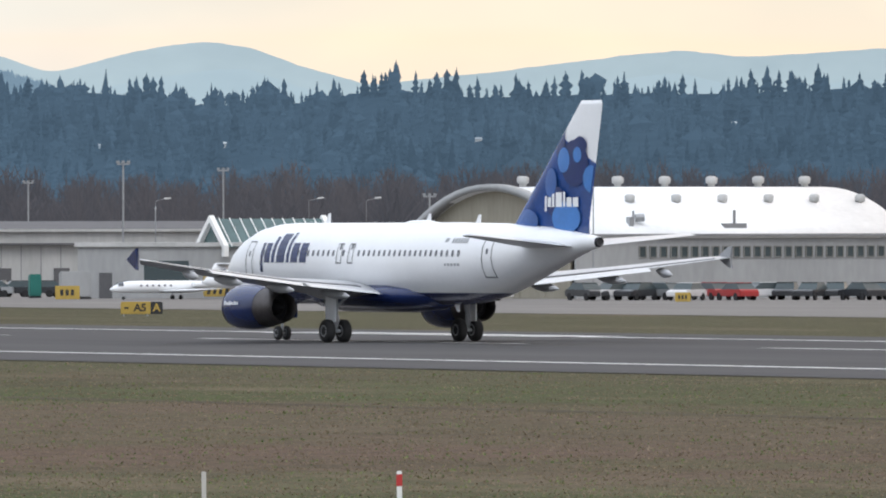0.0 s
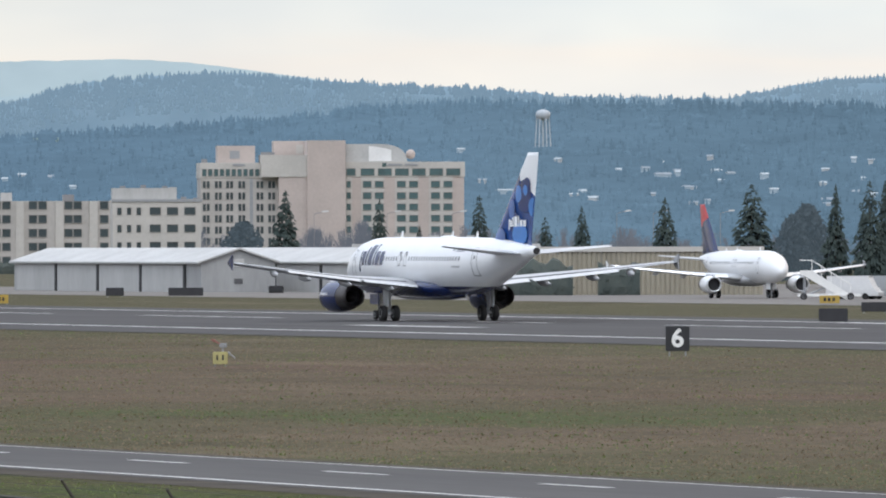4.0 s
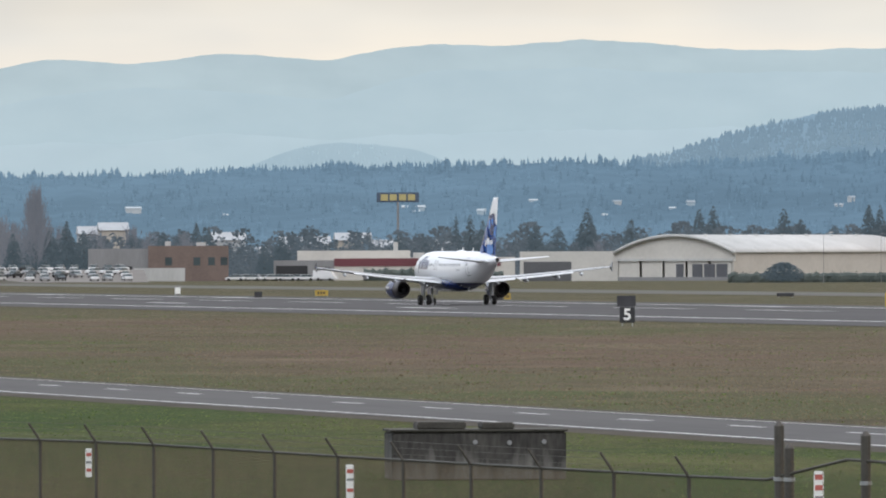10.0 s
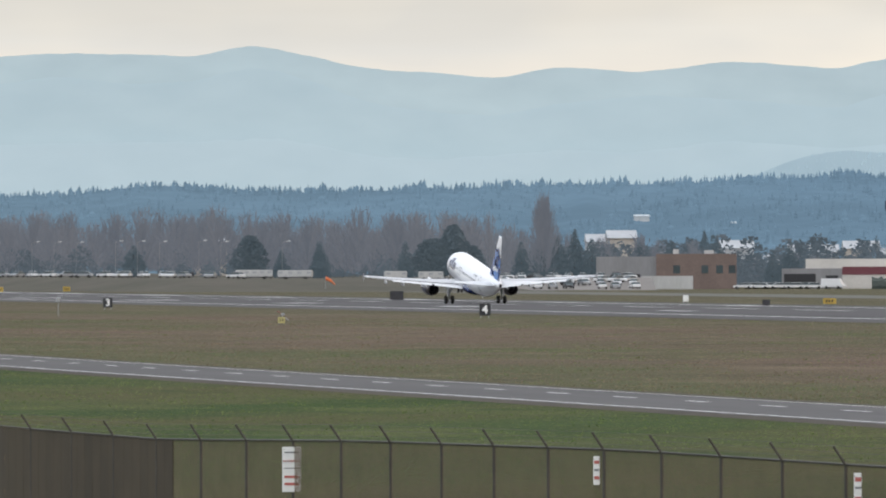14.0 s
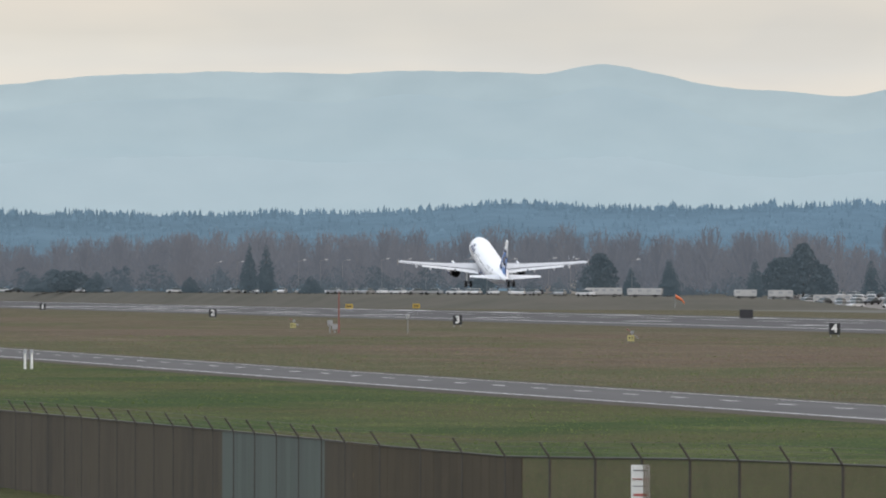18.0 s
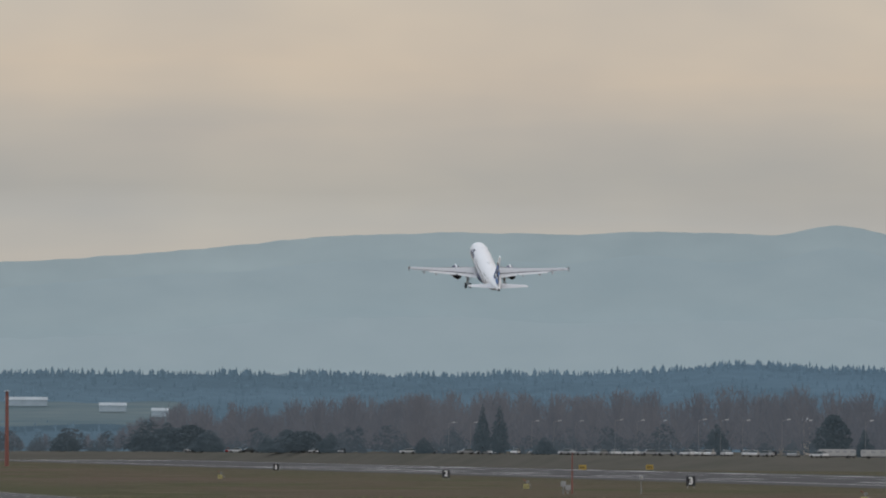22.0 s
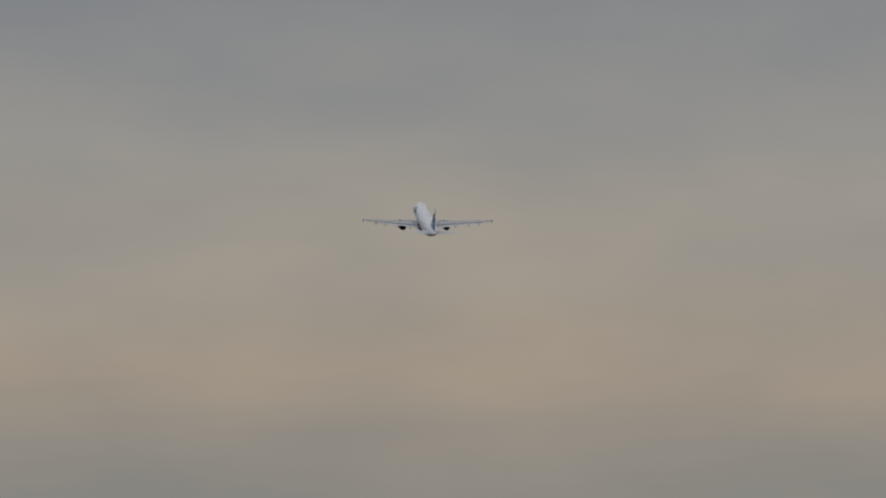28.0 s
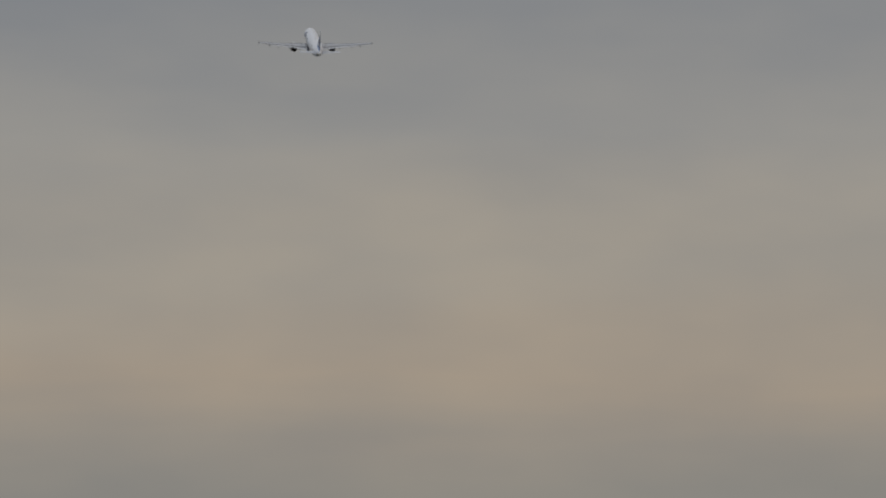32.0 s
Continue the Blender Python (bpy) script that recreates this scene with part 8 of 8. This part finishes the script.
def fence():
    top = empty("chain_link_fence", pose(0, 0, 0), "tall chain-link perimeter fence with angled arms and a gate", "fence")
    bm = bmnew()
    tube(bm, (0, 0, 0), (0, 0, 1), .034, .034, 8)
    pm = bpy.data.meshes.new("post")
    bm.to_mesh(pm)
    bm.free()
    pm.materials.append(POST)
    bm = bmnew()
    tube(bm, (0, 0, 0), (0, -.22, .33), .026, .022, 6)
    am = bpy.data.meshes.new("arm")
    bm.to_mesh(am)
    bm.free()
    am.materials.append(POST)
    xs = [-124 - 3.2 * k for k in range(90)]
    for x in xs:
        z = rail_z(x)
        if -163.5 < x < -154:
            continue
        p = shared("post", pm, top, Matrix.Translation((x, fence_y(x), 0)) @ Matrix.Diagonal((1, 1, z, 1)))
        shared("arm", am, top, pose(x, fence_y(x), z - .02))
    for x, h in ((-161.9, 2.93), (-161.5, 2.6), (-158.5, 2.83), (-155.1, 2.88)):
        bm = bmnew()
        tube(bm, (0, 0, 0), (0, 0, h), .075, .075, 10)
        tube(bm, (0, 0, h), (0, 0, h + .07), .085, .03, 10)
        g = part("gate_post", fixn(bm), POST, top, "stout gate post")
        g.matrix_basis = pose(x, fence_y(x), 0)
        for zz in (.5, 1.3, 2.1):
            bm = bmnew()
            tube(bm, (0, 0, zz), (0, 0, zz + .06), .09, .09, 10)
            part("hinge_band", fixn(bm), STEEL, g)
    # rails
    for k, (a, b) in enumerate(zip(xs, xs[1:])):
        bm = bmnew()
        ra, rb = rail_z(a), rail_z(b)
        tube(bm, (a, fence_y(a), ra), (b, fence_y(b), rb), .024, .024, 6)
        part("top_rail", fixn(bm), POST, top)
    # wire mesh
    verts, faces = [], []
    x = -124.0
    while x > -238.5:
        ww = .006 if x > -168 else .0125
        for sgn in (-1, 1):
            H = rail_z(x)
            seg = 3
            prev = None
            for j in range(seg + 1):
                z = H * j / seg
                xx = x + sgn * (z * .9)
                xx = max(-239, min(-124, xx))
                y = fence_y(xx)
                b = len(verts)
                verts += [(xx, y - .003, z), (xx + ww, y + .001, z), (xx - ww, y + .001, z)]
                if prev is not None:
                    for i in range(3):
                        faces.append((prev + i, prev + (i + 1) % 3, b + (i + 1) % 3, b + i))
                prev = b
        x -= .075 if x > -168 else .05
    me = bpy.data.meshes.new("wire_mesh")
    me.from_pydata(verts, [], faces)
    me.materials.append(FENCE)
    ob = new("wire_mesh", me)
    ob.parent = top
    ob["kind"] = "stuff"
    # screening slats woven into the far part
    sl = {}
    x = -222.0
    k = 0
    while x > -408 and k < 640:
        g = -253.5 < x < -238.5
        w = .6
        key = g
        a, b = Vector((x, fence_y(x), 0)), Vector((x - w, fence_y(x - w), 0))
        if key not in sl:
            bm = bmnew()
            box(bm, 0, -.012, .02, w * .994, .012, 1.0)
            fixn(bm)
            me = bpy.data.meshes.new("slat")
            bm.to_mesh(me)
            bm.free()
            me.materials.append(SLATG if g else SLATB)
            sl[key] = me
        ang = math.degrees(math.atan2(a.y - b.y, a.x - b.x))
        shared("slat", sl[key], top, Matrix.Translation(b) @ pose(0, 0, 0, 0, 0, ang) @ Matrix.Diagonal((1, 1, rail_z(x) - .02, 1)))
        x -= w
        k += 1
    # barbed strands on the arms
    for j, far in itertools.product(range(3), (0, 1)):
        bm = bmnew()
        f = .3 + .33 * j
        for a, b in zip(xs, xs[1:]):
            if -166 < a < -154 or (a < -160) != bool(far):
                continue
            tube(bm, (a, fence_y(a) - .22 * f, rail_z(a) + .33 * f), (b, fence_y(b) - .22 * f, rail_z(b) + .33 * f), .004, .004, 3)
        part("barbed_strand", bm, POST, top)["kind"] = "stuff"


fence()


def notice(bearing, z0, z1, w, lines, label, x=None):
    """A notice fixed to the fence, at the bearing where it is seen."""
    t = math.tan(radians(90 - bearing))
    lo, hi = -400.0, -125.0
    for _ in range(50):
        mid = (lo + hi) / 2
        if fence_y(mid) - t * -mid > 0:
            hi = mid
        else:
            lo = mid
    x = (lo + hi) / 2
    y = fence_y(x)
    d = math.hypot(x, y)
    top = empty("notice_board", Matrix.Translation((x + .05, y - .04, 0)) @ pose(0, 0, 0, 0, 0, bearing), label, "sign", "fence notices")
    bevelled("board", (-w / 2, -.02, z0, w / 2, 0, z1), WHITEP, top, "", .008)
    for txt, zz, size, mm in lines:
        if txt[0] == "-":
            bpart("text_bar", [(-w * .38, -.026, zz - size / 2, w * .38, -.021, zz + size / 2)], mm, top)
        else:
            glyph(txt, size, mm, top, 0, -.024, zz)
    for xx in (-w * .4, w * .4):
        bm = bmnew()
        tube(bm, (xx, -.03, z1 - .05), (xx, -.015, z1 - .05), .012, .012, 6)
        part("screw", fixn(bm), STEEL, top)


REDT = mat("faded_red", (0.45, 0.12, 0.10), .7, var=.1)
GREYT = mat("faded_grey", (0.22, 0.22, 0.22), .7, var=.1)
notice(81.77, 1.08, 1.97, .37, [("-", 1.86, .03, GREYT), ("NO TRESPASSING", 1.69, .042, REDT), ("-", 1.55, .02, GREYT), ("-", 1.38, .05, REDT), ("-", 1.24, .05, REDT)], "white no-trespassing notice with faded red writing")
notice(80.178, 1.57, 2.09, .12, [("-", 1.98, .06, REDT), ("-", 1.84, .04, GREYT), ("-", 1.70, .06, REDT)], "narrow white notice with faded red marks")
notice(78.815, 1.45, 2.03, .14, [("-", 1.92, .07, REDT), ("-", 1.78, .04, GREYT), ("-", 1.6, .06, REDT)], "narrow white notice with faded red marks")
notice(85.32, 1.55, 2.05, .14, [("-", 1.9, .05, GREYT), ("-", 1.7, .05, GREYT)], "narrow pale notice on the screened fence")
notice(76.37, 1.78, 2.28, .15, [("-", 2.19, .08, REDT), ("-", 2.03, .08, REDT), ("-", 1.88, .05, GREYT)], "narrow notice with red marks beside the gate")
notice(75.47, 1.5, 2.18, .62, [("-", 2.08, .03, GREYT), ("NO TRESPASSING", 1.92, .065, REDT), ("-", 1.75, .03, GREYT)], "white notice with red writing beside the gate")
top = empty("gate_motor", site(76.2, 172), "yellow gate motor with a grey box", "gate motor")
bevelled("housing", (-.35, 0, .9, .35, .4, 1.42), YELLOW, top, "", .03)
bevelled("control_box", (-.05, -.1, 1.42, .12, .1, 1.58), STEEL, top, "", .02)
bpart("stand", [(-.2, .1, 0, .2, .3, .9)], STEEL, top)



# ---- tufts of grass between the fence and the runway ----
def grass_tufts(name, seed, count, low, high, m, label, keep):
    """Clumps of short blades scattered over the airfield, denser near the road."""
    g = np.random.default_rng(seed)
    b = np.radians(g.uniform(60.0, 87.0, count))
    r = 212.0 * (1150.0 / 212.0) ** (g.random(count) ** 1.1)
    x, y = -r * np.sin(b), r * np.cos(b)
    near = np.interp(x, [p for p, _ in ROAD_N], [q for _, q in ROAD_N]) - 3.2
    far = np.interp(x, [p for p, _ in ROAD_F], [q for _, q in ROAD_F]) + 1.2
    line = np.array([fence_line(v) for v in x]) + .4
    ok = (y > line) & (y < near) if keep == "verge" else (y > far) & (y < 200.5)
    x, y, r = x[ok], y[ok], r[ok]
    k, n = 7, len(x)
    cx, cy = np.repeat(x, k) + g.normal(0, .22, n * k), np.repeat(y, k) + g.normal(0, .5, n * k)
    size = np.repeat(g.uniform(.6, 1.3, n) * (r / 400) ** .35, k)
    h, w = g.uniform(low, high, n * k) * size, g.uniform(.02, .045, n * k) * size
    a = g.uniform(0, 6.283, n * k)
    lean = g.normal(0, .4, (n * k, 2)) * h[:, None]
    v = np.empty((n * k, 3, 3))
    v[:, 0] = np.stack([cx - w * np.cos(a), cy - w * np.sin(a), 0 * a], 1)
    v[:, 1] = np.stack([cx + w * np.cos(a), cy + w * np.sin(a), 0 * a], 1)
    v[:, 2] = np.stack([cx + lean[:, 0], cy + lean[:, 1], h], 1)
    me = bpy.data.meshes.new(name)
    me.from_pydata(v.reshape(-1, 3).tolist(), [], np.arange(n * k * 3).reshape(-1, 3).tolist())
    me.materials.append(m)
    tagged(new(name, me), label, "grass", "", "stuff")


STRAW = mat("straw_blades", (0.150, 0.124, 0.080), 0.95, var=0.3, scale=0.02, color2=(0.255, 0.205, 0.145), spec=0.05, isle=.4)
BLADE = mat("green_blades", (0.085, 0.135, 0.042), 0.95, var=0.3, scale=0.02, color2=(0.19, 0.225, 0.09), spec=0.05, isle=.4)
grass_tufts("dry_tufts", 3, 60000, .012, .055, STRAW, "short dry tufts over the brown grass", "field")
grass_tufts("weed_tufts", 4, 9000, .02, .07, BLADE, "green weeds among the dry grass", "field")
grass_tufts("verge_tufts", 5, 60000, .015, .06, BLADE, "short green tufts on the verge", "verge")


# ---- what moves ----
def motions():
    rows = []
    ground = [(0, -493), (0.8, -540.5), (1.5, -583.5), (2.3, -634.5), (3.1, -687), (4, -748), (6.5, -928.6), (9, -1123), (13, -1462.7), (15, -1643), (17, -1824), (19, -2006), (21, -2194), (23, -2388), (25.5, -2620), (28, -2856), (30, -3055), (32, -3255)]
    lift = [(0, 0, 0), (11.6, 0, 0), (12.5, 2.5, 0), (13, 4.0, 0), (14, 7, 0), (15, 9.5, 0), (15.6, 10.3, 0), (16.5, 11.0, 1.2), (17.5, 11.5, 3.5), (18, 11.9, 5.2), (19, 12.8, 9.95), (20, 14.2, 16.9), (21, 16.0, 26.4), (22, 17.0, 38.5), (23, 17.5, 53.6), (24, 17.4, 70.3), (25.5, 17.0, 97.4),
            (27.5, 16.4, 133.2), (28, 16.2, 140.8), (29, 16.0, 157.1), (30, 16.0, 174.9), (31, 16.0, 193.9), (32, 16.0, 213.7)]
    for i in range(65):
        t = i * 0.5
        x = lerp_table(ground, t)[0]
        p, z = lerp_table(lift, t)
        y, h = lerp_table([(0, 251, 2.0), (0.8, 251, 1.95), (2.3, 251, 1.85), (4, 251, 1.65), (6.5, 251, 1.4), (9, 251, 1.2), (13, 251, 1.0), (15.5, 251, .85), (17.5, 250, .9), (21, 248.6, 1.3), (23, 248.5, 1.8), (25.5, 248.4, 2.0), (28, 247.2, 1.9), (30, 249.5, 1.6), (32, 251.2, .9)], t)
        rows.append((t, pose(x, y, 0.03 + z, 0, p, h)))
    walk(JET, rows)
    # the undercarriage folds away after take-off
    for leg, (x, y, z, ax, ay) in zip(JET_LEGS, ((0, -3.795, 2.72, 84, 0), (0, 3.795, 2.72, -84, 0), (5.07 - GEAR_S, 0, 1.98, 0, 84))):
        walk(leg, [(t, pose(x, y, z - d, ax * k, ay * k, 0)) for t, k, d in ((0, 0, 0), (15, 0, 0), (16.5, 0, .4), (23.2, 0, .4), (24.0, .3, .3), (24.8, .75, .1), (25.6, 1, 0), (32, 1, 0))])
    # the wings bend upwards as they take the load
    for wing, sd in zip(WINGS[:2], (-1, 1)):
        rows = []
        for t, a in ((0, 0), (11.6, 0), (13.5, .5), (15, 1.2), (16.5, 2.3), (18, 2.6), (32, 2.6)):
            rows.append((t, pose(0, sd * 1.9, 2.6) @ pose(0, 0, 0, sd * a, 0, 0) @ pose(0, -sd * 1.9, -2.6)))
        walk(wing, rows)


motions()
